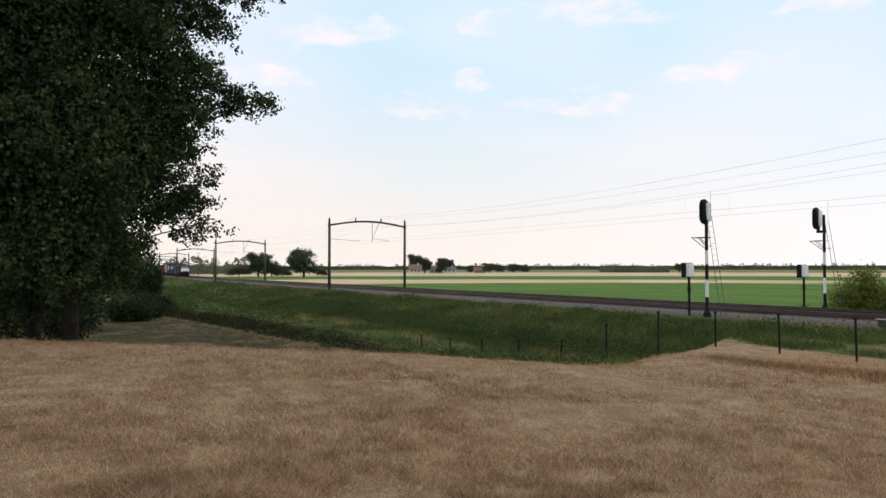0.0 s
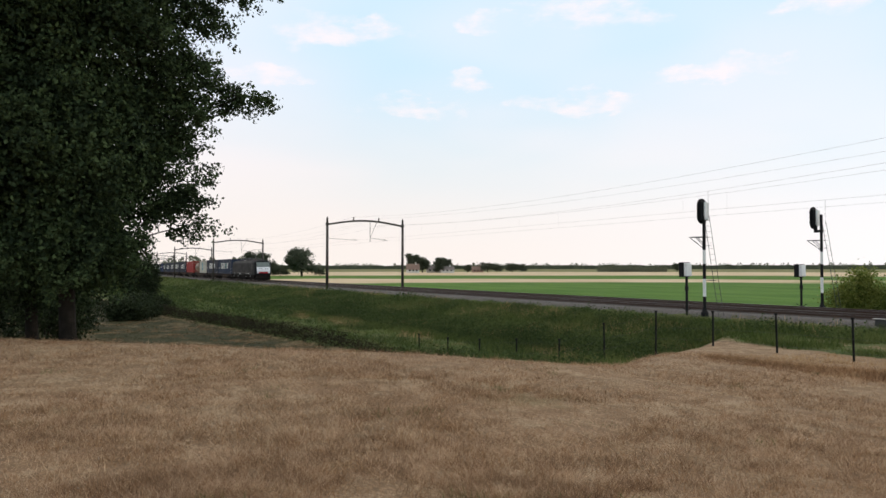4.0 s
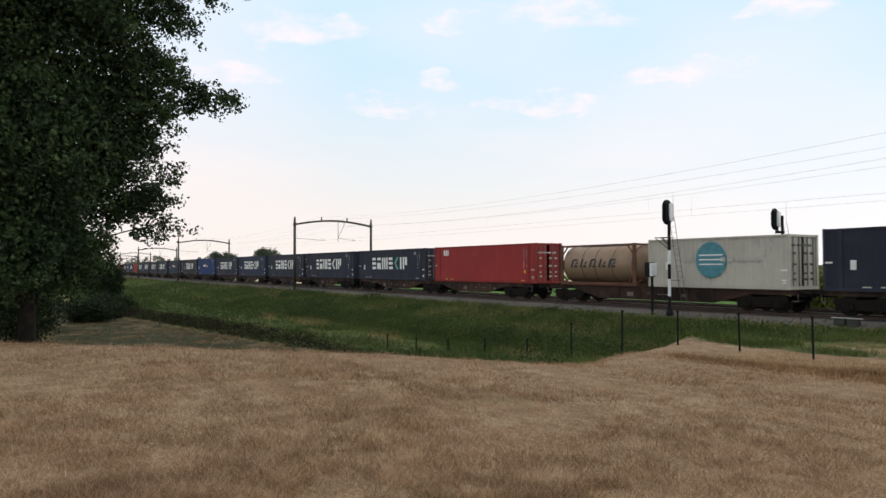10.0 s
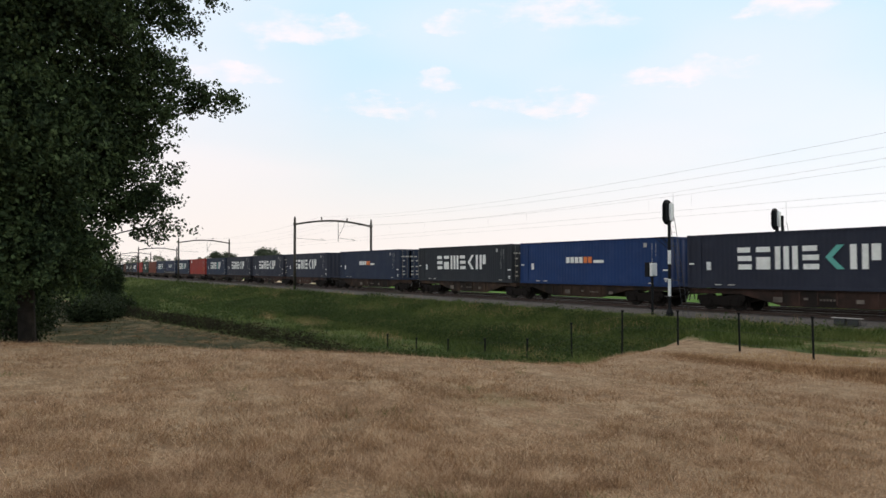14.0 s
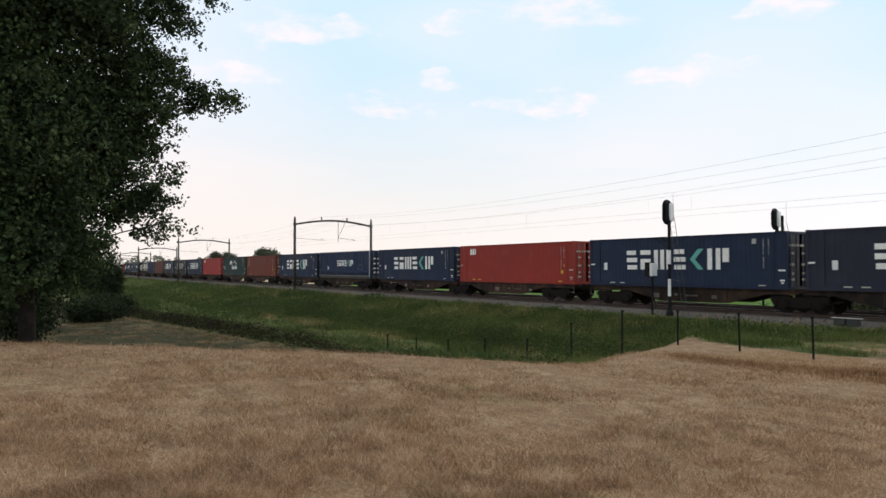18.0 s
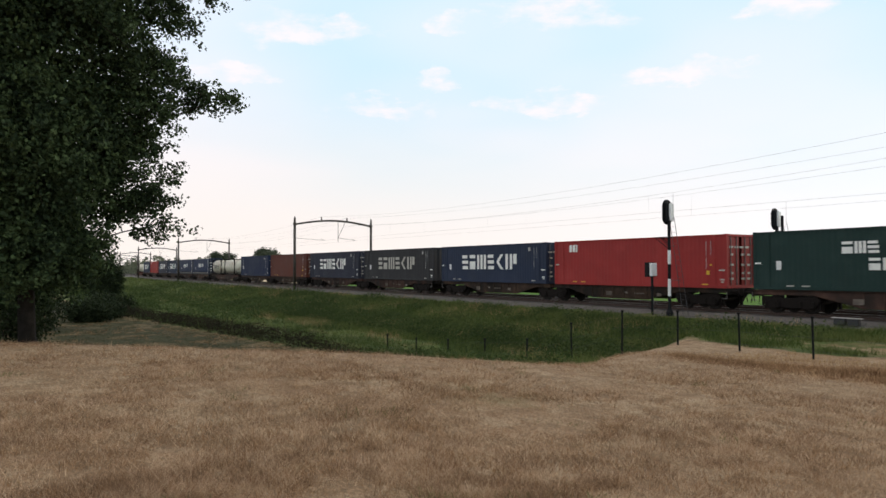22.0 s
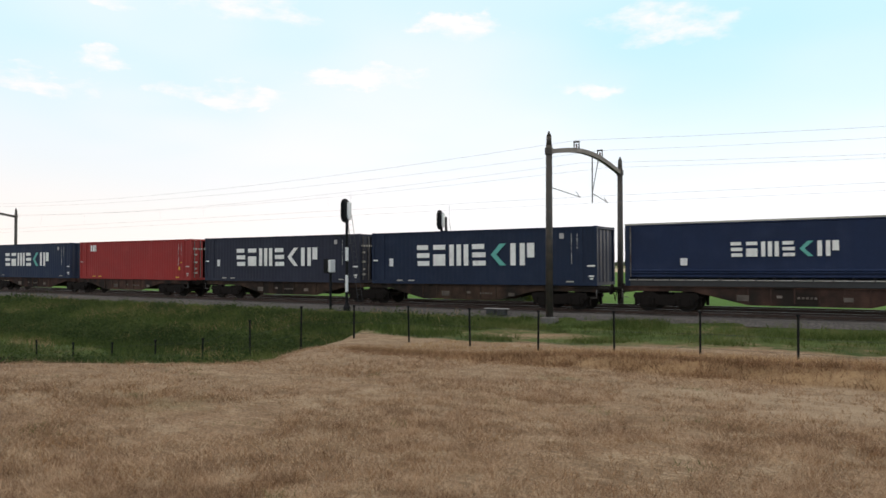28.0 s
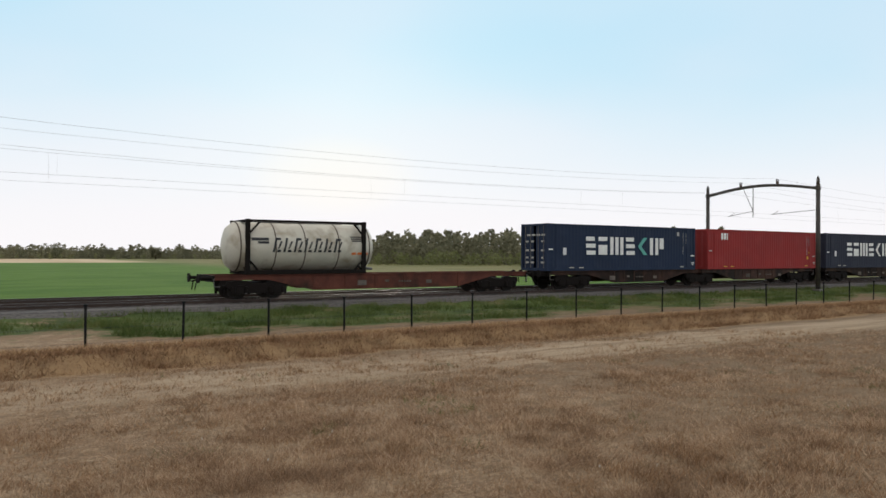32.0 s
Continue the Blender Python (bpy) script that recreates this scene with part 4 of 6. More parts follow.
def container(name, colour, length=L45, height=H_C, logo="", doors="f", label=""):
    """A steel box container standing on z = 0, its length along x."""
    c = empty(name)
    mat = cont[colour]
    h, w = length / 2, W_C / 2
    key = (round(length, 2), round(height, 2))
    for y, o in ((-w + 0.03, -1), (w - 0.03, 1)):
        recolour(shared(("side", key, o), lambda: corrugated(length, 0.16, height - 0.1, y, o, depth=0.036 if colour == "white" else 0.013), "side_wall", mat, c), mat)

    def frame_bm():
        bm = bmesh.new()
        ends = [-h + 0.08, h - 0.08]
        for x in ends:
            for y in (-w + 0.07, w - 0.07):
                add_box(bm, x - 0.08, x + 0.08, y - 0.07, y + 0.07, 0.12, height - 0.12)
        if length > 13:                       # posts of the lifting frame, 0.75 m in from the ends
            for x in (-h + 0.82, h - 0.82):
                for y in (-w + 0.05, w - 0.05):
                    add_box(bm, x - 0.09, x + 0.09, y - 0.05, y + 0.05, 0.16, height - 0.1)
        for y in (-w + 0.04, w - 0.04):
            add_box(bm, -h + 0.16, h - 0.16, y - 0.04, y + 0.04, 0.0, 0.16)
            add_box(bm, -h + 0.16, h - 0.16, y - 0.04, y + 0.04, height - 0.1, height - 0.01)
        for x in ends:
            add_box(bm, x - 0.07, x + 0.07, -w + 0.14, w - 0.14, 0.0, 0.16)
            add_box(bm, x - 0.07, x + 0.07, -w + 0.14, w - 0.14, height - 0.13, height - 0.01)
        return bm

    recolour(shared(("frame", key), frame_bm, "frame", mat, c), mat)
    recolour(shared(("floor", key), lambda: box(-h + 0.1, h - 0.1, -w + 0.08, w - 0.08, 0.06, 0.15), "floor_pan", mat, c), mat)
    recolour(shared(("roof", key), lambda: box(-h + 0.12, h - 0.12, -w + 0.06, w - 0.06, height - 0.06, height - 0.02, 0.01), "roof", mat, c), mat)
    for x in (-h + 0.09, h - 0.09):
        for y in (-w + 0.08, w - 0.08):
            for z in (0.06, height - 0.06):
                ob = recolour(shared(("cast",), lambda: box(-0.094, 0.094, -0.084, 0.084, -0.064, 0.064, 0.012), "corner_casting", mat, c), mat)
                ob.location = (x, y, z)
    # ends
    fx = 1 if doors == "f" else -1
    door_x, wall_x = fx * (h - 0.1), -fx * (h - 0.1)

    def end_wall():
        bm = bmesh.new()
        n = 9
        row = []
        for k in range(n * 2 + 1):
            y = -w + 0.14 + (2 * w - 0.28) * k / (2 * n)
            x = -0.02 if (k // 2) % 2 else 0.02
            row.append((bm.verts.new((x, y, 0.14)), bm.verts.new((x, y, height - 0.12))))
        for a, b in zip(row, row[1:]):
            bm.faces.new((a[0], b[0], b[1], a[1]))
        return bm

    recolour(shared(("end", key), end_wall, "end_wall", mat, c), mat).location = (wall_x, 0, 0)
    for k, y in enumerate((-w + 0.64, w - 0.64)):
        d = recolour(shared(("door", key), lambda: box(-0.03, 0.03, -0.485, 0.485, 0.16, height - 0.14, 0.012), "door", mat, c), mat)
        d.location = (door_x, y, 0)
        for dy in (-0.25, 0.25):
            bar = shared(("bar", key), lambda: tube((0, 0, 0.08), (0, 0, height - 0.1), 0.022, n=6), "locking_bar", steel_grey, d)
            bar.location = (fx * 0.055, dy, 0)
    for z, wd in ((2.15, 0.34), (1.75, 0.26), (1.2, 0.3), (0.75, 0.22), (0.45, 0.3)):
        for y in (-0.75, 0.2, 0.72) if z < 2.1 else (-0.8, -0.35, 0.1, 0.55):
            ob = shared(("doormark", wd), lambda: box(-0.0035, 0.0035, -wd / 2, wd / 2, 0, 0.11), "door_mark", grey_letters, c)
            recolour(ob, black_letters if colour == "white" else grey_letters).location = (door_x + fx * 0.0335, y, z)
    small_marks(c, -w - 0.004, length, colour)
    y = -w - 0.004
    if logo in ("big", "biggreen", "biggrey", "bigwide"):
        trade_mark(c, -h + 3.2, 1.0, 7.25, 1.14, y, "big", grey_letters if logo == "biggrey" else white_letters, logo == "biggreen")
    elif logo == "corner":
        for k in range(3):
            bm = bmesh.new()
            mark(bm, -h + 1.5 + k * 0.32, -h + 1.74 + k * 0.32 - (0.12 if k == 2 else 0), 2.15, 2.62, y)
            part("logo_shape", bm, white_letters, c, "small white logo shape")
    elif logo == "column":
        for k in range(6):
            bm = bmesh.new()
            mark(bm, -h + 1.2, -h + 1.32, 2.42 - k * 0.24, 2.56 - k * 0.24, y)
            part("logo_shape", bm, white_letters, c, "small white logo shape in a column")
    elif logo == "small":
        for k in range(6):
            bm = bmesh.new()
            mark(bm, -1.9 + k * 0.42, -1.9 + k * 0.42 + 0.33, 1.42, 1.82, y)
            part("logo_shape", bm, orange_letter if k > 3 else white_letters, c, "orange logo shape" if k > 3 else "white logo shape")
        bm = bmesh.new()
        mark(bm, 0.68, 1.6, 1.42, 1.6, y)
        part("logo_shape", bm, white_letters, c, "white logo bar")
    elif logo == "twoline":
        for k, (x, z, wd) in enumerate(((-2.3, 1.72, 0.5), (-1.72, 1.72, 0.5), (-1.14, 1.72, 0.5), (-1.1, 0.95, 0.5), (-0.5, 0.95, 0.3), (-0.12, 0.95, 0.5), (0.46, 0.95, 0.4), (0.94, 0.95, 0.5), (1.52, 0.95, 0.5))):
            bm = word_bars(x, z, wd, 0.55, y, ("block", "comb", "three")[k % 3])
            part("logo_shape", bm, white_letters, c, "plain white logo shape")
        bm = bmesh.new()
        for k in range(10):
            a = k / 9
            mark(bm, 0.0 + a * 1.6, 0.2 + a * 1.6, 1.85 + 0.2 * math.sin(a * 5), 2.15 + 0.2 * math.sin(a * 5), y)
        part("logo_shape", bm, grey_letters, c, "pale gold curved logo band")
    elif logo == "disc":
        part("logo_disc", lathe([(0.98, y - 0.006), (0.98, y)], 28, "y"), teal_disc, c, "teal logo disc").location = (-0.1, 0, 1.52)
        bm = bmesh.new()
        for z in (1.5, 1.75, 1.25):
            part("logo_band", box(-0.85, 0.65, y - 0.013, y - 0.007, z, z + 0.07), white_letters, c, "pale band across the disc")
        for k in (0, 1, 6, 7, 8, 9, 10, 11):
            part("logo_shape", box(-2.0 + k * 0.42, -1.7 + k * 0.42, y - 0.008, y - 0.002, 1.42, 1.66), grey_letters, c, "faded grey logo shape")
    tagged(c, label, "container", "containers on the train")
    return c


def curtain_box(label, shift=0.0):
    """A swap body with canvas sides, white posts and straps."""
    c = empty("curtain_side_container")
    h, w, ht = L45 / 2, W_C / 2, H_C
    y = -w - 0.004

    def canvas():
        bm = bmesh.new()
        n = 60
        cols = []
        for k in range(n + 1):
            x = -h + 0.25 + (2 * h - 0.5) * k / n
            d = 0.012 * math.sin(k * 1.9) + 0.008 * math.sin(k * 0.7)
            cols.append([bm.verts.new((x, -w + 0.03 + d + 0.02 * math.sin(math.pi * j / 4), 0.42 + (ht - 0.55) * j / 4)) for j in range(5)])
        for a, b in zip(cols, cols[1:]):
            for j in range(4):
                bm.faces.new((a[j], b[j], b[j + 1], a[j + 1]))
        return bm

    shared(("canvas",), canvas, "canvas_side", cont["curtain"], c, "navy canvas curtain")
    shared(("canvasback",), lambda: box(-h + 0.2, h - 0.2, w - 0.06, w - 0.01, 0.3, ht - 0.1), "rear_side", cont["curtain"], c)
    shared(("cs_roof",), lambda: box(-h + 0.05, h - 0.05, -w, w, ht - 0.12, ht, 0.02), "roof", cont["curtain"], c)
    shared(("cs_rail",), lambda: box(-h + 0.02, h - 0.02, -w - 0.01, -w + 0.05, ht - 0.06, ht + 0.02, 0.01), "roof_rail", grey_letters, c, "pale roof rail")
    for x in (-h + 0.14, h - 0.14):
        for yy in (-w + 0.08, w - 0.08):
            ob = shared(("cs_post",), lambda: box(-0.12, 0.12, -0.08, 0.08, 0.0, ht - 0.08, 0.02), "corner_post", cont["navy"], c)
            ob.location = (x, yy, 0)
    for x, mat_ in ((-h + 0.3, steel_grey), (h - 0.3, white_letters)):
        bm = box(x - 0.022, x + 0.022, y - 0.02, y + 0.02, 0.2 if x > 0 else 0.4, ht - 0.12)
        part("curtain_pole", bm, mat_, c, "pale curtain pole" if x > 0 else "grey curtain pole")
    for k, z in enumerate((0.46, 0.62, 0.72)):       # gathered folds along the curtain's hem
        shared(("cs_fold", k), lambda: prism([(y - 0.002, z - 0.05), (y - 0.03, z - 0.015), (y - 0.03, z + 0.01), (y + 0.02, z + 0.05)], "x", -h + 0.32, h - 0.35), "hem_fold", cont["curtain"], c)
    shared(("cs_bed",), lambda: box(-h + 0.05, h - 0.05, -w + 0.04, w - 0.04, 0.0, 0.34, 0.02), "bed_frame", steel_dark, c)
    shared(("cs_edge",), lambda: box(-h + 0.2, h - 0.2, y - 0.025, y + 0.03, 0.27, 0.305, 0.008), "bottom_rail", grey_letters, c, "pale bottom rail")
    bm = bmesh.new()
    for k in range(18):
        x = -h + 0.6 + k * 0.735
        mark(bm, x, x + 0.05, 0.12, 0.42, y - 0.028)
    part("strap", bm, steel_dark, c, "row of buckle straps")
    for x in (-h + 0.1, h - 0.1):
        shared(("cs_end",), lambda: box(-0.04, 0.04, -w + 0.1, w - 0.1, 0.1, ht - 0.1, 0.01), "end_wall", cont["navy"], c).location = (x, 0, 0)
    bm = bmesh.new()
    for z, wd in ((2.0, 0.3), (1.5, 0.24), (1.0, 0.3), (0.6, 0.24)):
        for yy in (-0.8, -0.35, 0.15, 0.65):
            add_box(bm, h - 0.06, h - 0.05, yy - wd / 2, yy + wd / 2, z, z + 0.14)
    part("door_mark", bm, white_letters, c, "white marks on the end")
    for yy in (-0.9, -0.35, 0.35, 0.9):
        shared(("cs_bar",), lambda: tube((0, 0, 0.1), (0, 0, ht - 0.12), 0.024, n=6), "locking_bar", steel_grey, c).location = (h - 0.035, yy, 0)
    trade_mark(c, -2.4 + shift, 1.32, 4.2, 0.64, y - 0.012, "curtain" + str(shift), white_letters, True)
    bm = bmesh.new()
    mark(bm, -h + 2.6, -h + 2.9, 0.95, 1.28, y - 0.014)
    part("data_plate", bm, plate_white, c, "small white data plate")
    bm = bmesh.new()
    for z in (0.95, 1.4):
        mark(bm, h - 3.0, h - 1.9, z, z + 0.03, y - 0.014)
    for x in (h - 3.0, h - 1.93):
        mark(bm, x, x + 0.03, 0.95, 1.4, y - 0.014)
    part("frame_mark", bm, steel_grey, c, "faint outlined rectangle")
    tagged(c, label, "container", "containers on the train")
    return c


def tank(name, skin, body_l, letters, label, frame_mat=bogie_dark, fl=3.03):
    """A tank container: insulated drum in an open 6.06 m frame."""
    c = empty(name)
    r, zc = 1.2, 1.32
    h = body_l / 2
    prof = [(0.1, -h), (0.62, -h + 0.05), (0.95, -h + 0.18), (r, -h + 0.5), (r, h - 0.5), (0.95, h - 0.18), (0.62, h - 0.05), (0.1, h)]
    d = part("drum", lathe(prof, 32, "x"), skin, c, smooth=True)
    d.location = (0, 0, zc)
    for x in (-h + 0.5, -h + 2.2, -0.15, h - 2.2, h - 0.5):
        part("strap_band", lathe([(r - 0.01, x - 0.03), (r + 0.012, x - 0.03), (r + 0.012, x + 0.03), (r - 0.01, x + 0.03)], 32, "x"), strap_mat, d, "thin brown cladding strap")
    for sx in (-1, 1):
        bm = bmesh.new()
        for y in (-1.19, 1.19):
            add_box(bm, sx * fl - 0.12, sx * fl + 0.1, y - 0.06, y + 0.06, 0, 2.62)
            for z, q in ((0.14, 1), (2.48, -1)):
                add_tube(bm, (sx * (fl - 0.1), y, z + q * 0.5), (sx * (fl - 0.55), y, z), 0.05, n=6)
        add_box(bm, sx * fl - 0.07, sx * fl + 0.07, -1.13, 1.13, 2.48, 2.6)
        add_box(bm, sx * fl - 0.07, sx * fl + 0.07, -1.13, 1.13, 0.0, 0.14)
        for y in (-1, 1):
            add_tube(bm, (sx * fl, y * 1.13, 0.1), (sx * fl, y * 0.35, 0.45), 0.06, n=6)
        part("end_frame", bm, frame_mat, c)
    bm = bmesh.new()
    for y in (-1.19, 1.19):
        add_box(bm, -fl + 0.1, fl - 0.1, y - 0.05, y + 0.05, 0.0, 0.2)
        add_box(bm, -fl + 0.08, fl - 0.08, y - 0.04, y + 0.04, 2.5, 2.6)
    part("side_rail", bm, frame_mat, c)
    part("walkway", box(-2.2, 2.2, -0.3, 0.3, 2.5, 2.54), steel_grey, c)
    part("manhole", lathe([(0.28, 2.44), (0.28, 2.53), (0.2, 2.56)], 14), steel_grey, c)
    part("outlet_valve", tube((h - 0.4, 0, 0.25), (h + 0.25, 0, 0.2), 0.09, 0.07, 8), steel_grey, c)
    # marks bent round the drum
    def bent(x0, x1, a0, a1, mat, label_="", slant=0.0):
        bm = bmesh.new()
        n = 4
        prev = None
        for k in range(n + 1):
            a = a0 + (a1 - a0) * k / n
            y, z = -(r + 0.014) * math.cos(a), zc + (r + 0.014) * math.sin(a)
            sh = slant * (k / n - 0.5)
            q = (bm.verts.new((x0 + sh, y, z)), bm.verts.new((x1 + sh, y, z)))
            if prev:
                bm.faces.new((prev[0], prev[1], q[1], q[0]))
            prev = q
        part("tank_mark", bm, mat, c, label_)

    if letters:
        n, x0, w_, a0, a1 = letters
        for k in range(n):
            x = x0 + k * w_ * 1.55
            bent(x, x + w_ * 0.32, a0, a1, black_letters, "black logo bar", 0.16)
            if k % 2 == 0:
                bent(x + w_ * 0.45, x + w_, a1 - 0.1, a1, black_letters, "black logo bar")
            bent(x + w_ * 0.45, x + w_, a0, a0 + 0.1, black_letters, "black logo bar")
            bent(x + w_ * 0.72, x + w_ * 1.0, a0 + 0.14, a1 - 0.14, black_letters, "black logo bar", 0.16)
        if n > 5:
            bent(x0 - 1.1, x0 - 0.25, a1 - 0.12, a1, black_letters, "black wing shape")
            bent(x0 - 0.8, x0 - 0.25, a1 - 0.24, a1 - 0.15, black_letters, "black wing shape")
            for k in range(3):
                bent(x0 + 4.05 + k * 0.02, x0 + 4.9, 0.42 - k * 0.09, 0.47 - k * 0.09, black_letters, "small black text bar")
            for k in range(3):
                bent(x0 + 4.1 + k * 0.33, x0 + 4.35 + k * 0.33, -0.32, -0.22, orange_letter, "orange text bar")
    tagged(c, label, "tank container", "tank containers on the train")
    return c


# ---- wagons ----
def bogie(parent, x):
    b = shared(("bogie",), bogie_frame, "bogie", bogie_dark, parent, "grimy dark two-axle bogie")
    b.location = (x, 0, 0)
    for dx in (-0.9, 0.9):
        w = shared(("wheelset",), wheelset, "wheel", wheel_mat, b, "steel wheel pair on its axle")
        w.location = (dx, 0, 0.46)
    return b


def wheelset():
    bm = bmesh.new()
    for s in (-1, 1):
        prof = [(0.2, 0.69), (0.4, 0.70), (0.49, 0.70), (0.49, 0.725), (0.46, 0.735), (0.455, 0.83), (0.4, 0.835), (0.36, 0.79), (0.18, 0.80), (0.12, 0.86), (0.08, 0.88)]
        n = 20
        rings = [[bm.verts.new((r * math.cos(2 * math.pi * k / n), s * y, r * math.sin(2 * math.pi * k / n))) for k in range(n)] for r, y in prof]
        for a, c in zip(rings, rings[1:]):
            for k in range(n):
                bm.faces.new((a[k], a[(k + 1) % n], c[(k + 1) % n], c[k]))
        bm.faces.new(rings[-1])
        bm.faces.new(rings[0][::-1])
    add_tube(bm, (0, -0.75, 0), (0, 0.75, 0), 0.08, n=10)
    bmesh.ops.recalc_face_normals(bm, faces=bm.faces[:])
    return bm


def bogie_frame():
    bm = bmesh.new()
    for s in (-1, 1):
        y0, y1 = sorted((s * 0.95, s * 1.12))
        out = [(-1.5, 0.66), (-1.42, 0.84), (-0.5, 0.86), (-0.35, 0.76), (0.35, 0.76), (0.5, 0.86), (1.42, 0.84), (1.5, 0.66), (1.36, 0.42), (0.52, 0.42), (0.42, 0.28), (-0.42, 0.28), (-0.52, 0.42), (-1.36, 0.42)]
        a, b = [bm.verts.new((x, y0, z)) for x, z in out], [bm.verts.new((x, y1, z)) for x, z in out]
        n = len(out)
        bm.faces.new(a)
        bm.faces.new(b[::-1])
        for k in range(n):
            bm.faces.new((a[k], b[k], b[(k + 1) % n], a[(k + 1) % n]))
        for x in (-0.9, 0.9):
            c0, c1 = sorted((s * 0.9, s * 1.2))
            add_box(bm, x - 0.2, x + 0.2, c0, c1, 0.26, 0.66)
            add_box(bm, x - 0.62, x - 0.5, s * 0.78 - 0.06, s * 0.78 + 0.06, 0.22, 0.62)
            add_box(bm, x + 0.5, x + 0.62, s * 0.78 - 0.06, s * 0.78 + 0.06, 0.22, 0.62)
            for q in (-0.3, 0.3):
                add_tube(bm, (x + q, s * 1.14, 0.3), (x + q, s * 1.14, 0.6), 0.1, n=8)
    add_box(bm, -0.3, 0.3, -0.95, 0.95, 0.3, 0.8)
    add_box(bm, -1.3, -1.2, -0.94, 0.94, 0.5, 0.62)
    add_box(bm, 1.2, 1.3, -0.94, 0.94, 0.5, 0.62)
    bmesh.ops.recalc_face_normals(bm, faces=bm.faces[:])
    return bm


def sole_bar(x0, x1, la, lb):
    """Fish-bellied side girder: shallow over the bogies, deep between them."""
    top, sh, dp = DECK - 0.02, DECK - 0.26, DECK - 0.8
    a, b = x0 + la, x1 - lb
    return [(x0, top), (x1, top), (x1, sh), (b, sh), (b - 2.3, dp), (a + 2.3, dp), (a, sh), (x0, sh)]


def unit_frame(parent, x0, x1, mat, key, la, lb):
    for y in (-1.13, 1.05):
        recolour(shared(("sole", key, y), lambda: prism(sole_bar(x0, x1, la, lb), "y", y, y + 0.08), "side_girder", mat, parent), mat)
        recolour(shared(("flange", key, y), lambda: box(x0, x1, y - 0.06 if y < 0 else y, y + 0.08 if y < 0 else y + 0.14, DECK - 0.06, DECK - 0.02), "top_flange", mat, parent), mat)

    for k in range(7):
        ob = recolour(shared(("cross",), lambda: box(-0.1, 0.1, -1.05, 1.05, DECK - 0.26, DECK - 0.06), "cross_member", mat, parent), mat)
        ob.location = (x0 + 0.3 + (x1 - x0 - 0.6) * k / 6, 0, 0)
    for k in range(6):
        ob = recolour(shared(("rib",), lambda: box(-0.03, 0.03, -1.17, -1.13, DECK - 0.7, DECK - 0.06), "stiffening_rib", mat, parent), mat)
        ob.location = (x0 + la + 2.3 + (x1 - lb - x0 - la - 4.6) * k / 5, 0, 0)
    m = (x0 + x1) / 2
    for x, w_, z, h_ in ((m - 1.9, 0.5, 0.55, 0.26), (m + 2.2, 0.35, 0.6, 0.18), (m - 0.3, 0.22, 0.7, 0.12)):
        shared(("plate", key, w_), lambda: box(x, x + w_, -1.18, -1.172, z, z + h_), "wagon_plate", plate_grimy, parent, "grimy data plate")
    for k in range(5):
        ob = shared(("digit",), lambda: box(0, 0.1, -1.18, -1.172, 0.68, 0.77), "number_bar", plate_grimy, parent)
        ob.location = (m + 0.5 + k * 0.16, 0, 0)
    part("brake_cylinder", tube((m - 0.6, -0.75, 0.5), (m + 0.1, -0.75, 0.5), 0.16, 0.16, 10), bogie_dark, parent)


def wagon_end(parent, x, s):
    for y in (-0.87, 0.87):
        bm = bmesh.new()
        add_tube(bm, (x - s * 0.62, y, 1.0), (x - s * 0.12, y, 1.0), 0.085, n=10)
        add_tube(bm, (x - s * 0.1, y, 1.0), (x - s * 0.02, y, 1.0), 0.2, 0.22, 14)
        part("buffer", bm, bogie_dark, parent)
    bm = bmesh.new()
    add_tube(bm, (x - s * 0.6, 0, 0.98), (x + s * 0.06, 0, 0.86), 0.04, n=6)
    add_tube(bm, (x - s * 0.12, 0.3, 0.9), (x - s * 0.05, 0.3, 0.45), 0.025, n=6)
    add_tube(bm, (x - s * 0.12, -0.35, 0.9), (x - s * 0.02, -0.35, 0.45), 0.025, n=6)
    part("coupling", bm, bogie_dark, parent)
    part("headstock", box(min(x - s * 0.62, x - s * 0.7), max(x - s * 0.62, x - s * 0.7), -1.2, 1.2, DECK - 0.34, DECK - 0.03), bogie_dark, parent)
    bm = bmesh.new()
    add_tube(bm, (x - s * 0.66, -1.2, 0.62), (x - s * 0.66, -1.2, 1.0), 0.018, n=5)
    add_tube(bm, (x - s * 0.66, -1.2, 0.62), (x - s * 0.95, -1.2, 0.62), 0.018, n=5)
    part("shunter_step", bm, steel_grey, parent, "thin hand rail")


def twin_wagon(mat):
    """Two-part articulated wagon, 29.6 m, on three bogies."""
    w = empty("articulated_container_wagon")
    unit_frame(w, 0.2, 14.1, mat, "a", 1.5, 3.2)
    unit_frame(w, -14.1, -0.2, mat, "b", 3.2, 1.5)
    for x in (-12.15, 0.0, 12.15):
        bogie(w, x)
    wagon_end(w, 14.8, 1)
    wagon_end(w, -14.8, -1)
    part("joint", box(-0.3, 0.3, -0.5, 0.5, 0.6, 1.0, 0.03), bogie_dark, w)
    tagged(w, "grimy rust-brown articulated container wagon on three bogies", "wagon", "wagons of the train")
    return w


def flat_wagon(mat):
    """Plain 19.7 m flat wagon on two bogies."""
    w = empty("flat_container_wagon")
    unit_frame(w, -9.2, 9.2, mat, "c", 2.6, 2.6)
    for x in (-7.1, 7.1):
        bogie(w, x)
    wagon_end(w, 9.87, 1)
    wagon_end(w, -9.87, -1)
    tagged(w, "rust-brown flat container wagon on two bogies", "wagon", "wagons of the train")
    return w


NAVY = "dark navy steel container with off-white logo shapes"
SLATE = "dark slate steel container with off-white logo shapes"
GREY = "dull grey steel container with a row of off-white logo shapes"
RED = "brick-red corrugated steel container with small white logo"


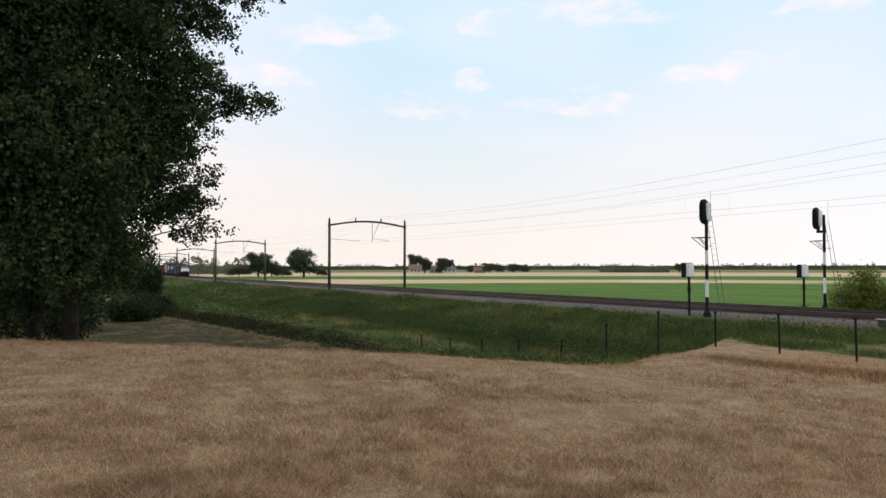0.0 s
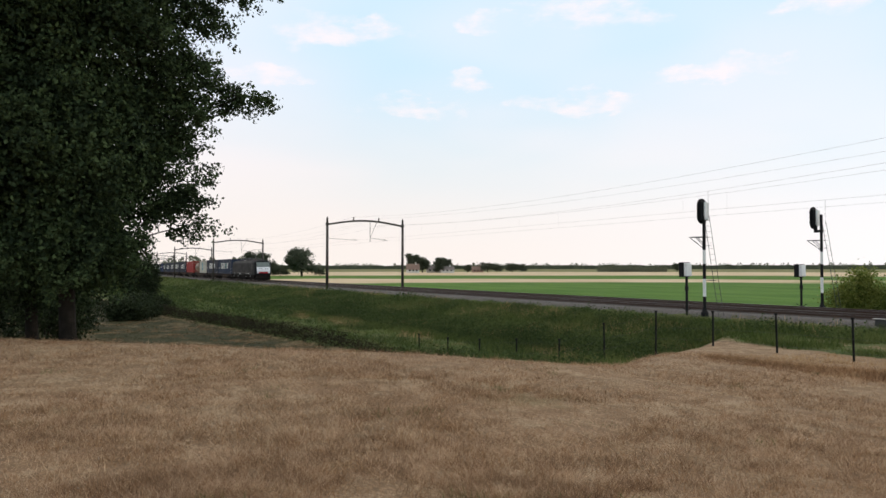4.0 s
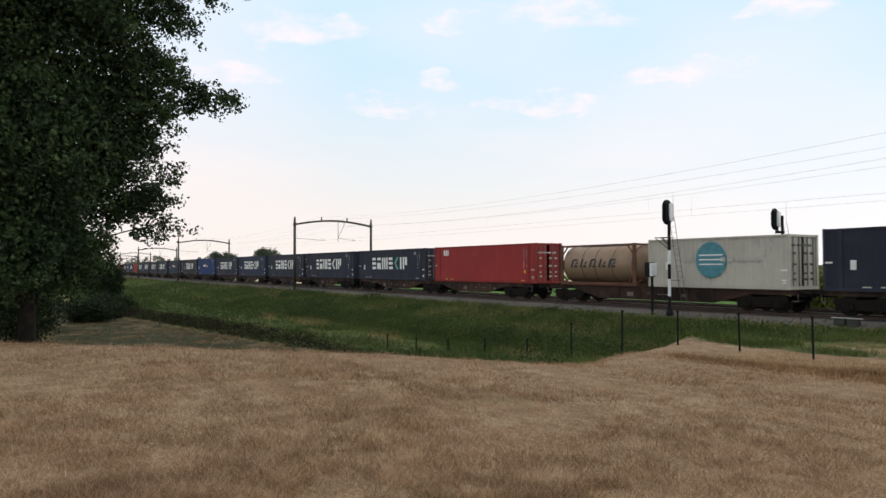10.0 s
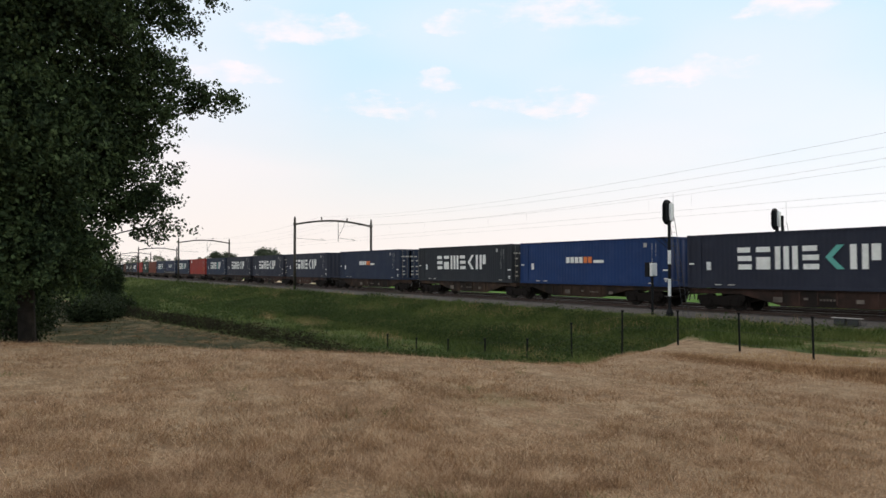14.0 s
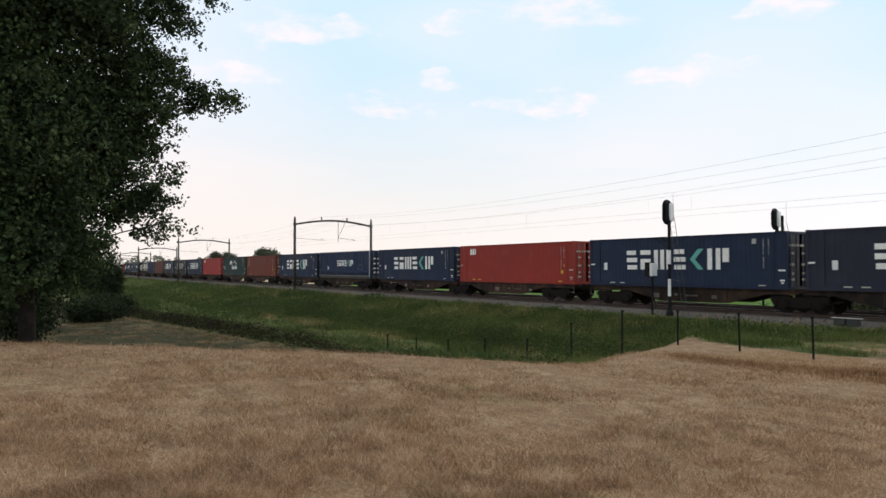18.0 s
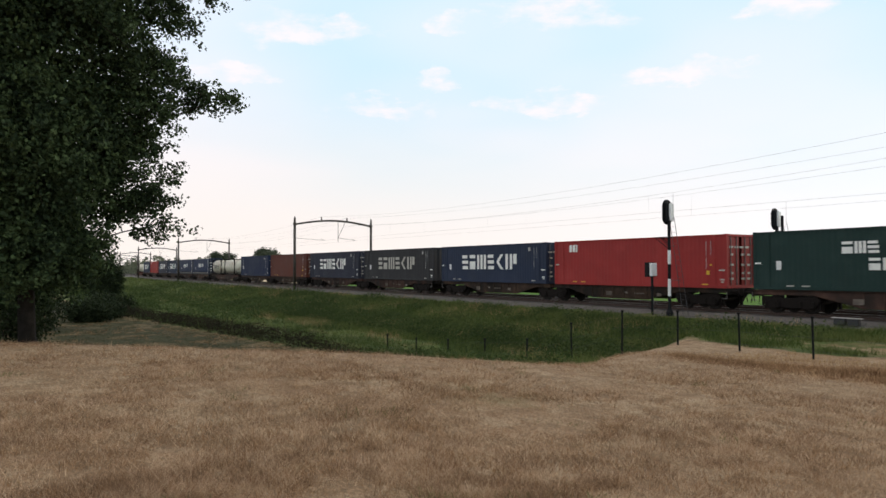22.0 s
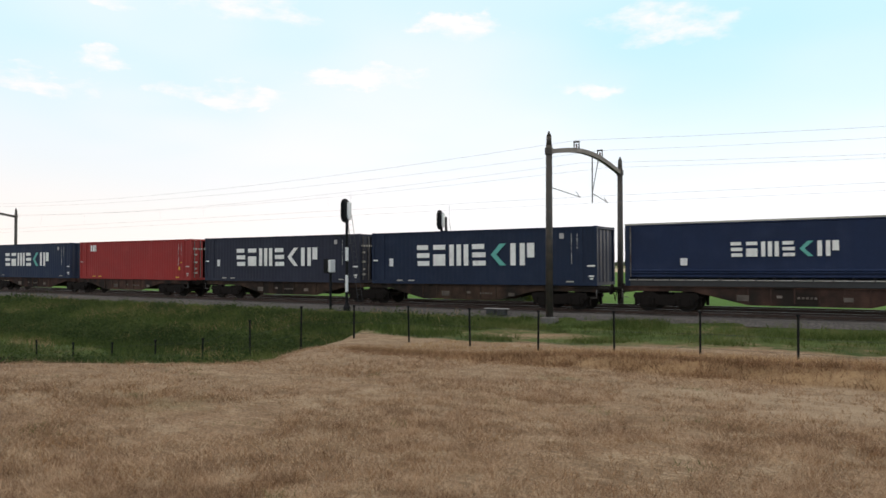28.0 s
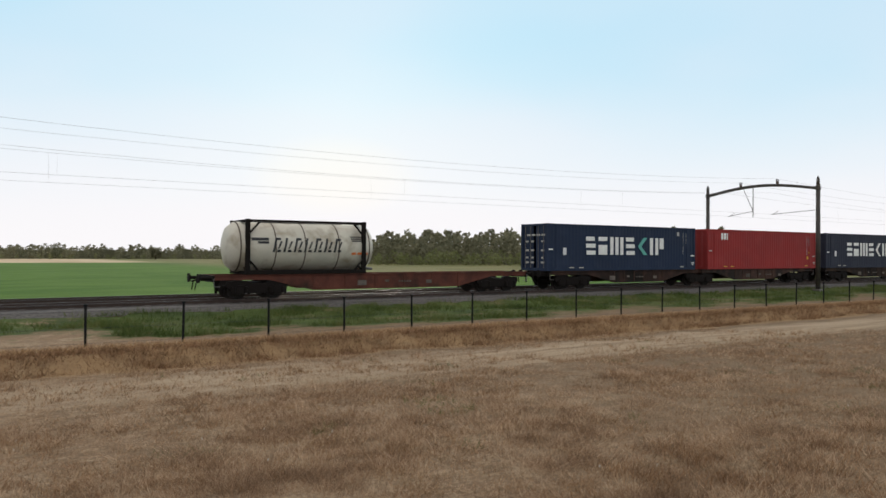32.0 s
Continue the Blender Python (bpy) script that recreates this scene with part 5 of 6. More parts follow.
def box_of(kind, doors):
    kinds = {
        "navy": ("navy", "big", NAVY), "navyg": ("navy", "biggreen", NAVY + ", one sea-green"), "slate": ("slate", "big", SLATE),
        "slateg": ("slate", "biggreen", SLATE + ", one green"), "grey": ("grey", "biggrey", GREY), "steel": ("steelblue", "big", "grey-blue steel container with a row of off-white logo shapes"),
        "green": ("green", "big", "dark grey-green steel container with off-white logo shapes"), "blue": ("blue", "small", "blue steel container with small white and orange logo"),
        "dullblue": ("steelblue", "small", "faded grey-blue container with small pale logo"), "red": ("red", "corner", RED), "orange": ("orange", "corner", "orange-red steel container with small white logo"),
        "brown": ("brown", "column", "rust-brown steel container with a column of white shapes"), "vd": ("deepgreen", "twoline", "dark green container with two lines of white shapes"),
        "plainblue": ("curtain", "column", "plain dark blue steel container with small white column"), "plainbrown": ("darkbrown", "", "plain rust-brown corrugated steel container")}
    colour, logo, label = kinds[kind]
    return container("steel_container", colour, L45, H_C, logo, doors, label)


PAIRS = [  # place of each box's rear end in the train, and its kind, front box first
    (249.5, "navyg", 235.18, "slate"), (200.47, "red", 185.13, "slateg"), (170.14, "slate", 155.29, "slate"), (140.17, "steel", 125.48, "slateg"),
    (110.53, "blue", 95.77, "green"), (60.91, "slate", 45.81, "slate"), (30.78, "slate", 16.13, "navyg"), (0.93, "orange", -13.75, "navyg"),
    (-29.34, "curtain", -43.76, "navyg"), (-59.02, "brown", -73.38, "vd"), (-88.65, "red", -103.28, "steel"), (-118.37, "grey", -133.58, "slate"),
    (-148.61, "plainbrown", -163.40, "plainblue"), (-198.97, "curtain", -213.28, "curtain"), (-228.34, "navyg", -242.99, "slate"), (-258.25, "red", -273.36, "navyg")]


def build_train():
    for i, (ca, ka, cb, kb) in enumerate(PAIRS):
        mid = (ca + cb + L45) / 2
        MOVERS.append((twin_wagon(wagon_rust if i % 2 else wagon_grimy), mid, 0.0))
        for c, k, d in ((ca, ka, "r" if ka not in ("red", "brown", "plainbrown", "orange") else "f"), (cb, kb, "r" if i == len(PAIRS) - 1 else "f")):
            ob = curtain_box("navy curtain-sided container with small white logo shapes", 0.3 if c < -205 else 0.8) if k == "curtain" else box_of(k, d)
            MOVERS.append((ob, c + L45 / 2, DECK))
    MOVERS.append((flat_wagon(wagon_rust), 224.7, 0.0))
    MOVERS.append((container("swap_body", "white", 8.92, 2.75, "disc", "f", "cream-white corrugated container with teal logo disc"), 229.05, DECK))
    MOVERS.append((tank("tank_container", tank_tan, 7.1, (5, -2.3, 0.55, -0.15, 0.3), "tan tank container with black shapes in rust-brown frame", frame_brown, 3.25), 220.2, DECK))
    MOVERS.append((flat_wagon(wagon_grimy), 85.25, 0.0))
    MOVERS.append((box_of("dullblue", "f"), 78.37 + L45 / 2, DECK))
    MOVERS.append((flat_wagon(wagon_rust), -174.3, 0.0))
    MOVERS.append((tank("tank_container", tank_white, 7.4, None, "plain cream-white tank container in dark steel frame"), -170.5, DECK))
    MOVERS.append((tank("tank_container", tank_white, 7.7, (7, -1.75, 0.34, -0.22, 0.36), "dirty cream tank container with black slanted shapes"), -179.1, DECK))
    MOVERS.append((flat_wagon(wagon_red), -284.1, 0.0))
    MOVERS.append((tank("tank_container", tank_white, 7.7, (7, -1.75, 0.34, -0.22, 0.36), "dirty cream tank container with black slanted shapes"), -288.7, DECK))


build_train()
# ---- the electric locomotive ----
def locomotive():
    g = empty("electric_locomotive")
    half, w = 9.3, 1.49
    # body: the section is pulled along and leans back over both cabs
    def loft(stations, name, mat, label=""):
        bm = bmesh.new()
        prev = None
        for x, pts in stations:
            ring = [bm.verts.new((x + dx, y, z)) for dx, y, z in pts]
            if prev:
                for k in range(len(ring)):
                    q = (k + 1) % len(ring)
                    bm.faces.new((prev[k], prev[q], ring[q], ring[k]))
            else:
                bm.faces.new(ring)
            prev = ring
        bm.faces.new(prev[::-1])
        bmesh.ops.recalc_face_normals(bm, faces=bm.faces[:])
        return part(name, bm, mat, g, label)

    def section(lean, wd, top=3.4):
        s = 1 if lean > 0 else -1
        a = abs(lean)
        rake = lambda z: -s * max(0.0, (z - 1.95)) * a
        pts = [(-wd, 0.95), (-wd, 3.0), (-wd + 0.2, 3.3), (-0.8, top), (0.8, top), (wd - 0.2, 3.3), (wd, 3.0), (wd, 0.95)]
        return [(rake(z), y, z) for y, z in pts]

    st = [(-half - 0.1, section(-0.45, 1.2)), (-half + 0.12, section(-0.45, 1.42)), (-half + 0.5, section(-0.4, w)), (-half + 1.6, section(-0.1, w)), (-half + 2.3, section(0.0001, w)),
          (half - 2.3, section(0.0001, w)), (half - 1.6, section(0.1, w)), (half - 0.5, section(0.4, w)), (half - 0.12, section(0.45, 1.42)), (half + 0.1, section(0.45, 1.2))]
    loft(st, "body", loco_black, "matt black body shell")
    part("roof_panel", box(-6.6, 6.6, -1.15, 1.15, 3.38, 3.48, 0.03), loco_roof, g, "grey roof panel")
    part("roof_edge", box(-7.2, 7.2, -1.5, -1.3, 2.98, 3.3, 0.03), loco_roof, g, "grey roof edge")
    # side ribs, in a lighter black than the body
    for k in range(16):
        part("side_rib", box(-6.5, 6.3, -w - 0.04, -w + 0.01, 1.46 + k * 0.096, 1.505 + k * 0.096), loco_rib, g)
    part("sill_band", box(-7.4, 7.4, -w - 0.012, -w + 0.02, 1.28, 1.33), steel_grey, g, "pale grey sill line")
    for x, n, z in ((-6.6, 2, 1.14), (-2.6, 7, 1.16), (-2.4, 6, 1.02), (3.0, 3, 1.1), (4.6, 5, 1.12)):
        bm = bmesh.new()
        for k in range(n):
            add_box(bm, x + k * 0.19, x + k * 0.19 + 0.12, -w - 0.02, -w, z, z + 0.08)
        part("side_mark", bm, white_letters, g, "row of small white bars along the sill")
    for x in (-7.9, -4.3, 2.2, 5.6):
        part("jack_mark", box(x, x + 0.16, -1.36, -1.34, 0.72, 0.92), plate_white, g, "small white jacking mark")
    for x in (-1.4, 0.9, 1.6):
        part("roof_coil", lathe([(0.08, 3.47), (0.11, 3.55), (0.11, 3.82), (0.06, 3.9)], 10), steel_dark, g).location = (x, -0.1, 0)
    for x in (-6.9, 6.75):
        part("roof_end_panel", box(x - 0.75, x + 0.75, -1.25, 1.25, 3.385, 3.47, 0.03), steel_dark, g, "darkened roof end panel")
    # cab sides
    for s in (-1, 1):
        part("cab_door", box(s * 7.35 - 0.35, s * 7.35 + 0.35, -w - 0.012, -w + 0.02, 1.15, 2.85, 0.01), loco_black, g)
        part("cab_side_window", box(s * 8.15 - 0.3, s * 8.15 + 0.3, -w - 0.014, -w + 0.02, 2.1, 2.72, 0.02), window_dark, g)
        for dx in (-0.45, 0.45):
            part("handrail", tube((s * 7.35 + dx, -w - 0.05, 1.2), (s * 7.35 + dx, -w - 0.05, 2.6), 0.014, n=6), steel_grey, g, "grey handrail")
    # front: white lower face, red beam, windscreen, lamps
    for s in (-1, 1):
        def face(y0, y1, z0, z1, out=0.02):
            bm = bmesh.new()
            def fx(z, y):
                return s * (half + 0.1 + out - max(0.0, z - 1.95) * 0.45 - 0.5 * max(0.0, abs(y) - 1.05) ** 1.2)
            rows = []
            for i in range(5):
                z = z0 + (z1 - z0) * i / 4
                rows.append([bm.verts.new((fx(z, y0 + (y1 - y0) * j / 8), y0 + (y1 - y0) * j / 8, z)) for j in range(9)])
            back = []
            for i in range(4):
                for j in range(8):
                    bm.faces.new((rows[i][j], rows[i][j + 1], rows[i + 1][j + 1], rows[i + 1][j]))
            bmesh.ops.recalc_face_normals(bm, faces=bm.faces[:])
            bmesh.ops.solidify(bm, geom=bm.faces[:], thickness=0.02)
            return bm
        part("windscreen", face(-1.12, 1.12, 2.32, 3.14), loco_glass, g, "windscreen coloured with a grey-green sky reflection")
        part("front_panel", face(-1.14, 1.14, 1.5, 2.3), loco_white, g, "white front panel")
        part("red_band", face(-0.82, 0.82, 1.24, 1.47, 0.03), loco_red, g, "red band below the front panel")
        for y in (-0.72, -0.3, 0.3, 0.72):
            part("panel_lamp", lathe([(0.075, 0.0), (0.075, 0.035), (0.05, 0.045)], 12, "x"), window_dark, g, "small dark lamp in the white panel").matrix_basis = pose(s * (half + 0.115 - 0.02), y, 2.08, 0, 0, 0 if s > 0 else 180)
        for y in (-0.95, 0.95):
            part("headlight", lathe([(0.14, 0.0), (0.14, 0.05), (0.1, 0.07)], 14, "x"), plate_white, g, "clear headlight").matrix_basis = pose(s * (half + 0.1), y, 1.36, 0, 0, 0 if s > 0 else 180)
            bm = bmesh.new()
            add_tube(bm, (s * (half - 0.1), y * 0.92, 1.03), (s * (half + 0.32), y * 0.92, 1.03), 0.1, n=10)
            add_tube(bm, (s * (half + 0.32), y * 0.92, 1.03), (s * (half + 0.4), y * 0.92, 1.03), 0.24, 0.26, 16)
            part("buffer", bm, bogie_dark, g)
        part("snow_plough", prism([(half - 0.3, 0.25), (half + 0.1, 0.25), (half + 0.25, 0.5), (half + 0.12, 0.95), (half - 0.3, 0.95)] if s > 0 else [(-half + 0.3, 0.25), (-half + 0.3, 0.95), (-half - 0.12, 0.95), (-half - 0.25, 0.5), (-half - 0.1, 0.25)], "y", -1.2, 1.2), bogie_dark, g)
        part("wiper", tube((s * (half + 0.0), -0.5, 2.3), (s * (half - 0.2), -0.2, 2.75), 0.012, n=4), steel_dark, g)
    part("underframe", box(-7.9, 7.9, -1.3, 1.3, 0.62, 1.12, 0.03), bogie_dark, g)
    part("transformer_case", box(-1.9, 1.9, -1.35, 1.35, 0.3, 0.9, 0.06), bogie_dark, g)
    for x in (-5.0, 5.0):
        b = part("bogie", box(-2.3, 2.3, -1.2, -1.05, 0.45, 0.85, 0.04), bogie_dark, g)
        b.location = (x, 0, 0)
        part("rear_side_frame", box(-2.3, 2.3, 1.05, 1.2, 0.45, 0.85, 0.04), bogie_dark, b)
        part("cross_beam", box(-0.4, 0.4, -1.05, 1.05, 0.5, 0.8), bogie_dark, b)
        for dx in (-1.45, 1.45):
            wmesh = part("wheel", wheelset(), wheel_mat, b, "steel wheel pair")
            wmesh.location = (dx, 0, 0.6)
            wmesh.scale = (1.3, 1, 1.3)
            part("axle_box", box(dx - 0.25, dx + 0.25, -1.28, -1.2, 0.42, 0.8, 0.05), bogie_dark, b)
            part("spring", tube((dx + 0.5, -1.15, 0.5), (dx + 0.5, -1.15, 0.95), 0.12, 0.12, 10), bogie_dark, b)
    # roof gear
    for k, x in enumerate((-2.7, -2.1, -1.75, -0.9, -0.45, 0.3, 1.25, 2.0, 2.35, 2.7)):
        tall = 3.86 + 0.1 * (k % 3)
        bm = lathe([(0.04, 3.47), (0.09, 3.52), (0.05, 3.57), (0.09, 3.62), (0.05, 3.67), (0.09, 3.72), (0.045, 3.8), (0.03, tall)], 8)
        part("roof_insulator", bm, steel_dark if k % 2 else insulator, g).location = (x, -0.5 if k % 2 else 0.4, 0)
    bm = bmesh.new()
    add_tube(bm, (-5.8, 0.4, 3.84), (2.7, 0.4, 3.84), 0.022, n=6)
    add_tube(bm, (-4.5, -0.5, 3.88), (2.4, -0.5, 3.82), 0.022, n=6)
    add_tube(bm, (-2.1, -0.5, 3.95), (-0.9, 0.4, 3.95), 0.018, n=6)
    add_tube(bm, (1.25, -0.5, 3.98), (2.35, 0.4, 3.9), 0.018, n=6)
    part("roof_busbar", bm, steel_dark, g)
    part("roof_switch_box", box(0.05, 0.75, -0.3, 0.3, 3.56, 3.96, 0.03), steel_dark, g)
    bm = bmesh.new()
    for y in (-0.95, 0.95):
        for x in range(-6, 7):
            add_tube(bm, (x, y, 3.46), (x, y, 3.58), 0.015, n=5)
        add_tube(bm, (-6.2, y, 3.58), (6.2, y, 3.58), 0.018, n=5)
    part("roof_rail", bm, steel_dark, g, "low dark rail along the roof edge")

    def pantograph(x, up):
        bm = bmesh.new()
        for y in (-0.55, 0.55):
            add_tube(bm, (x - 1.1, y, 3.66), (x + 1.5, y, 3.66), 0.05, n=6)
        for q in (-1.1, 0, 1.1):
            add_tube(bm, (x + q, -0.55, 3.66), (x + q, 0.55, 3.66), 0.035, n=6)
        base = part("pantograph_base", bm, steel_dark, g)
        for q in (-1.0, 1.0):
            for y in (-0.55, 0.55):
                part("foot_insulator", tube((x + q, y, 3.45), (x + q, y, 3.66), 0.07, 0.05, 8), insulator, base)
        bm = bmesh.new()
        if up:
            knee, head = Vector((x - 1.15, 0, 4.55)), Vector((x + 0.25, 0, 5.36))
            add_tube(bm, (x + 0.45, -0.3, 3.7), knee, 0.045, 0.03, 6)
            add_tube(bm, (x + 0.45, 0.3, 3.7), knee, 0.045, 0.03, 6)
            add_tube(bm, knee, head + Vector((0, -0.35, -0.05)), 0.025, n=6)
            add_tube(bm, knee, head + Vector((0, 0.35, -0.05)), 0.025, n=6)
        else:
            head = Vector((x + 0.9, 0, 3.88))
            add_tube(bm, (x + 0.9, -0.3, 3.7), (x - 1.2, 0, 3.8), 0.04, n=6)
            add_tube(bm, (x - 1.2, 0, 3.82), head, 0.03, n=6)
        part("pantograph_arm", bm, steel_dark, g)
        bm = bmesh.new()
        for q in (-0.2, 0.2):
            for a, b in (((q, -0.95, -0.16), (q, -0.6, 0.02)), ((q, -0.6, 0.02), (q, 0.6, 0.02)), ((q, 0.6, 0.02), (q, 0.95, -0.16))):
                add_tube(bm, head + Vector(a), head + Vector(b), 0.025, n=6)
        part("pantograph_head", bm, steel_dark, g)

    pantograph(4.4, True)
    pantograph(-4.9, False)
    for ob in g.children:
        if ob.name.split(".")[0] not in ("bogie", "underframe", "transformer_case", "snow_plough", "buffer", "jack_mark"):
            ob.location.z += 0.14
    tagged(g, "matt black electric locomotive with white front and raised pantograph", "locomotive")
    return g


MOVERS.append((locomotive(), 283.9 - 10.0, 0.0))
# ---- plants ----
rng = np.random.default_rng(7)


def leaf_cloud(centres, sizes, lean=1.0):
    """Folded leaves of four corners at given places, turned at random. Arrays of verts and faces."""
    n = len(centres)
    a = rng.normal(size=(n, 3))
    a[:, 2] *= lean
    a /= np.linalg.norm(a, axis=1)[:, None]
    b = np.cross(a, rng.normal(size=(n, 3)))
    b /= np.linalg.norm(b, axis=1)[:, None] + 1e-9
    c = np.cross(a, b)
    s = sizes[:, None]
    v = np.stack([centres - a * s * 0.55, centres + b * s * 0.36 + c * s * 0.1, centres + a * s * 0.55, centres - b * s * 0.36 + c * s * 0.1], 1).reshape(-1, 3)
    f = np.arange(n * 4).reshape(n, 4)
    return v, f


def in_blobs(blobs, n, shell=0.55):
    """n places in a union of ellipsoids (centre, radii), more of them near the skin."""
    vol = np.array([r[0] * r[1] * r[2] for _, r in blobs]) ** 0.75
    pick = rng.choice(len(blobs), n, p=vol / vol.sum())
    d = rng.normal(size=(n, 3))
    d /= np.linalg.norm(d, axis=1)[:, None]
    rad = (shell + (1 - shell) * rng.random(n)) * (0.86 + 0.22 * rng.random(n))
    c = np.array([b[0] for b in blobs])[pick]
    r = np.array([b[1] for b in blobs])[pick]
    return c + d * r * rad[:, None]


def clumped(points, size, per, spread):
    """Small leaves round each of the points."""
    q = np.repeat(points, per, 0) + rng.normal(size=(len(points) * per, 3)) * spread
    return leaf_cloud(q, size * (0.6 + 0.7 * rng.random(len(q))))


def mesh_part(name, v, f, mat, parent=None, label=""):
    ob = from_arrays(name, v.tolist(), f.tolist(), mat)
    ob.parent = parent
    if label:
        ob["label"] = label
    return ob


def limb(bm, a, b, r0, r1, bend=0.25, seg=4):
    a, b = Vector(a), Vector(b)
    prev = a
    for k in range(1, seg + 1):
        u = k / seg
        p = a.lerp(b, u) + Vector((random.gauss(0, bend * 0.3), random.gauss(0, bend * 0.3), bend * math.sin(math.pi * u)))
        add_tube(bm, prev, p, r0 + (r1 - r0) * (k - 1) / seg, r0 + (r1 - r0) * u, 8, False)
        prev = p
    return prev


def poplar(name, x, y, radius, height, blobs, leaves, fill, label):
    z = ground_at(x, y)[0] - 0.1
    g = empty(name, pose(x, y, z))
    bm = bmesh.new()
    limb(bm, (0, 0.28, -0.1), (0.1, 0.15, height * 0.8), radius * 0.95, radius * 0.25, 0.1, 8)
    bm2 = bmesh.new()
    add_tube(bm2, (0, 0.28, -0.15), (0, 0.28, 0.3), radius * 1.3, radius * 0.93, 10)
    part("root_flare", bm2, bark, g, smooth=True)
    part("trunk", bm, bark, g, "rough grey-brown trunk", True)
    bm = bmesh.new()
    for c, r in blobs:
        limb(bm, (0, 0, max(1.6, c[2] * 0.55)), (c[0], c[1], c[2]), 0.04, 0.012, 0.2, 5)
        for _ in range(4):
            e = [c[k] + random.uniform(-0.8, 0.8) * r[k] for k in range(3)]
            limb(bm, c, e, 0.014, 0.006, 0.1, 3)
    part("limb_system", bm, bark, g)
    sprays = in_blobs(blobs, leaves // 80, 0.4)
    twigs = np.repeat(sprays, 10, 0) + rng.normal(size=(len(sprays) * 10, 3)) * np.array([0.25, 0.25, 0.17])
    v, f = clumped(twigs, 0.095, 22, 0.085)
    inner = in_blobs([b for b in blobs if b[0][1] < 2.3 and b[1][2] > 0.9] or blobs, fill * 6, 0.1)
    inner = inner[inner[:, 1] < 2.0 + 1.0 * rng.random(len(inner))]
    v2, f2 = leaf_cloud(inner, 0.09 + 0.06 * rng.random(len(inner)))
    mesh_part("crown", np.concatenate([v, v2]), np.concatenate([f, f2 + len(v)]), leaf_poplar, g, "dense dark green leaves")
    tagged(g, label, "tree", "trees at the edge of the knoll")
    return g


POP = "tall dark green broadleaf tree with rough trunk on dry grass"
poplar("poplar_tree", -21.4, 1.1, 0.23, 11.0,
       [((-0.2, 1.6, 9.6), (2.0, 2.1, 2.6)), ((0.0, 2.9, 8.6), (1.4, 1.35, 1.5)), ((0.0, 3.0, 7.4), (1.3, 1.35, 0.9)), ((0.1, 4.35, 7.0), (0.75, 0.75, 0.5)), ((0.1, 5.05, 7.0), (0.3, 0.55, 0.14)), ((0.1, 4.7, 7.1), (0.4, 0.6, 0.3)),
        ((-0.2, 1.9, 6.4), (1.7, 1.7, 1.5)), ((0.0, 3.1, 6.5), (1.1, 1.05, 0.85)), ((0.0, 3.0, 5.6), (1.0, 0.95, 0.8)), ((-0.1, 2.2, 5.0), (1.4, 1.35, 1.2)), ((0.1, 3.1, 4.65), (0.8, 0.85, 0.5)), ((0.0, 3.0, 3.95), (0.85, 0.85, 0.55)),
        ((0.0, 3.15, 3.25), (0.7, 0.72, 0.5)), ((0.0, 2.1, 3.9), (0.9, 0.95, 0.7)), ((0, 3.7, 10.5), (1.9, 2.1, 1.6)), ((0, 2.6, 12.2), (2.0, 2.3, 1.8)), ((-0.2, 0.6, 4.4), (1.7, 1.6, 2.0)), ((-0.3, 0.4, 2.9), (1.5, 1.4, 1.0)), ((0.1, 1.4, 2.5), (0.7, 0.7, 0.55)),
        ((1.0, 0.0, 2.5), (1.3, 1.5, 1.2)), ((0.8, 1.0, 2.6), (1.0, 1.1, 1.1)), ((1.3, 0.0, 5.2), (1.4, 2.2, 2.4)), ((1.3, 0.3, 9.0), (1.5, 2.4, 2.8))],
       44000, 10000, POP)
poplar("poplar_tree", -22.4, -0.9, 0.2, 12.0,
       [((0, 0.0, 9.5), (2.6, 2.6, 3.2)), ((0.3, -0.4, 6.0), (2.4, 2.3, 2.4)), ((0.2, 0.3, 4.0), (2.2, 2.2, 1.7)), ((-0.2, -0.2, 12.2), (2.2, 2.6, 1.8)), ((0.4, 0.3, 2.5), (1.6, 1.8, 1.2)), ((1.6, 0.2, 5.0), (1.3, 2.2, 2.8)), ((1.6, 0.0, 9.0), (1.4, 2.4, 2.8))], 22000, 9500, POP)
poplar("poplar_tree", -23.2, -2.6, 0.2, 12.0,
       [((0, -0.6, 9.0), (2.6, 2.8, 3.4)), ((0.2, -0.4, 5.2), (2.4, 2.4, 2.6)), ((0.0, -0.2, 3.2), (2.0, 2.0, 1.3)), ((0, -2.2, 6.5), (2.2, 2.2, 3.0)), ((1.5, 0.3, 3.0), (1.4, 1.8, 1.6)), ((0.4, -1.2, 11.8), (2.4, 2.8, 2.0))], 15000, 8500, POP)
poplar("poplar_tree", -25.6, 0.4, 0.2, 11.0,
       [((0, 0.2, 8.6), (2.4, 2.8, 3.4)), ((-0.2, 0.6, 4.8), (2.2, 2.4, 2.4)), ((0.1, 0.4, 2.6), (2.0, 2.6, 1.5)), ((0, -0.6, 11.4), (2.4, 3.0, 2.0))], 14000, 8500, POP)


def bush(name, x, y, blobs, n, size, mat, label, category="bush", group=""):
    z = ground_at(x, y)[0]
    g = empty(name, pose(x, y, z - 0.05))
    bm = bmesh.new()
    for c, r in blobs:
        for _ in range(3):
            limb(bm, (c[0] * 0.4, c[1] * 0.4, 0), (c[0] + random.uniform(-0.4, 0.4) * r[0], c[1] + random.uniform(-0.4, 0.4) * r[1], c[2] + 0.3 * r[2]), 0.04, 0.012, 0.15, 4)
    part("stems", bm, bark, g)
    v, f = clumped(in_blobs(blobs, n // 8, 0.4), size, 8, size * 1.5)
    mesh_part("foliage", v, f, mat, g)
    tagged(g, label, category, group)
    return g


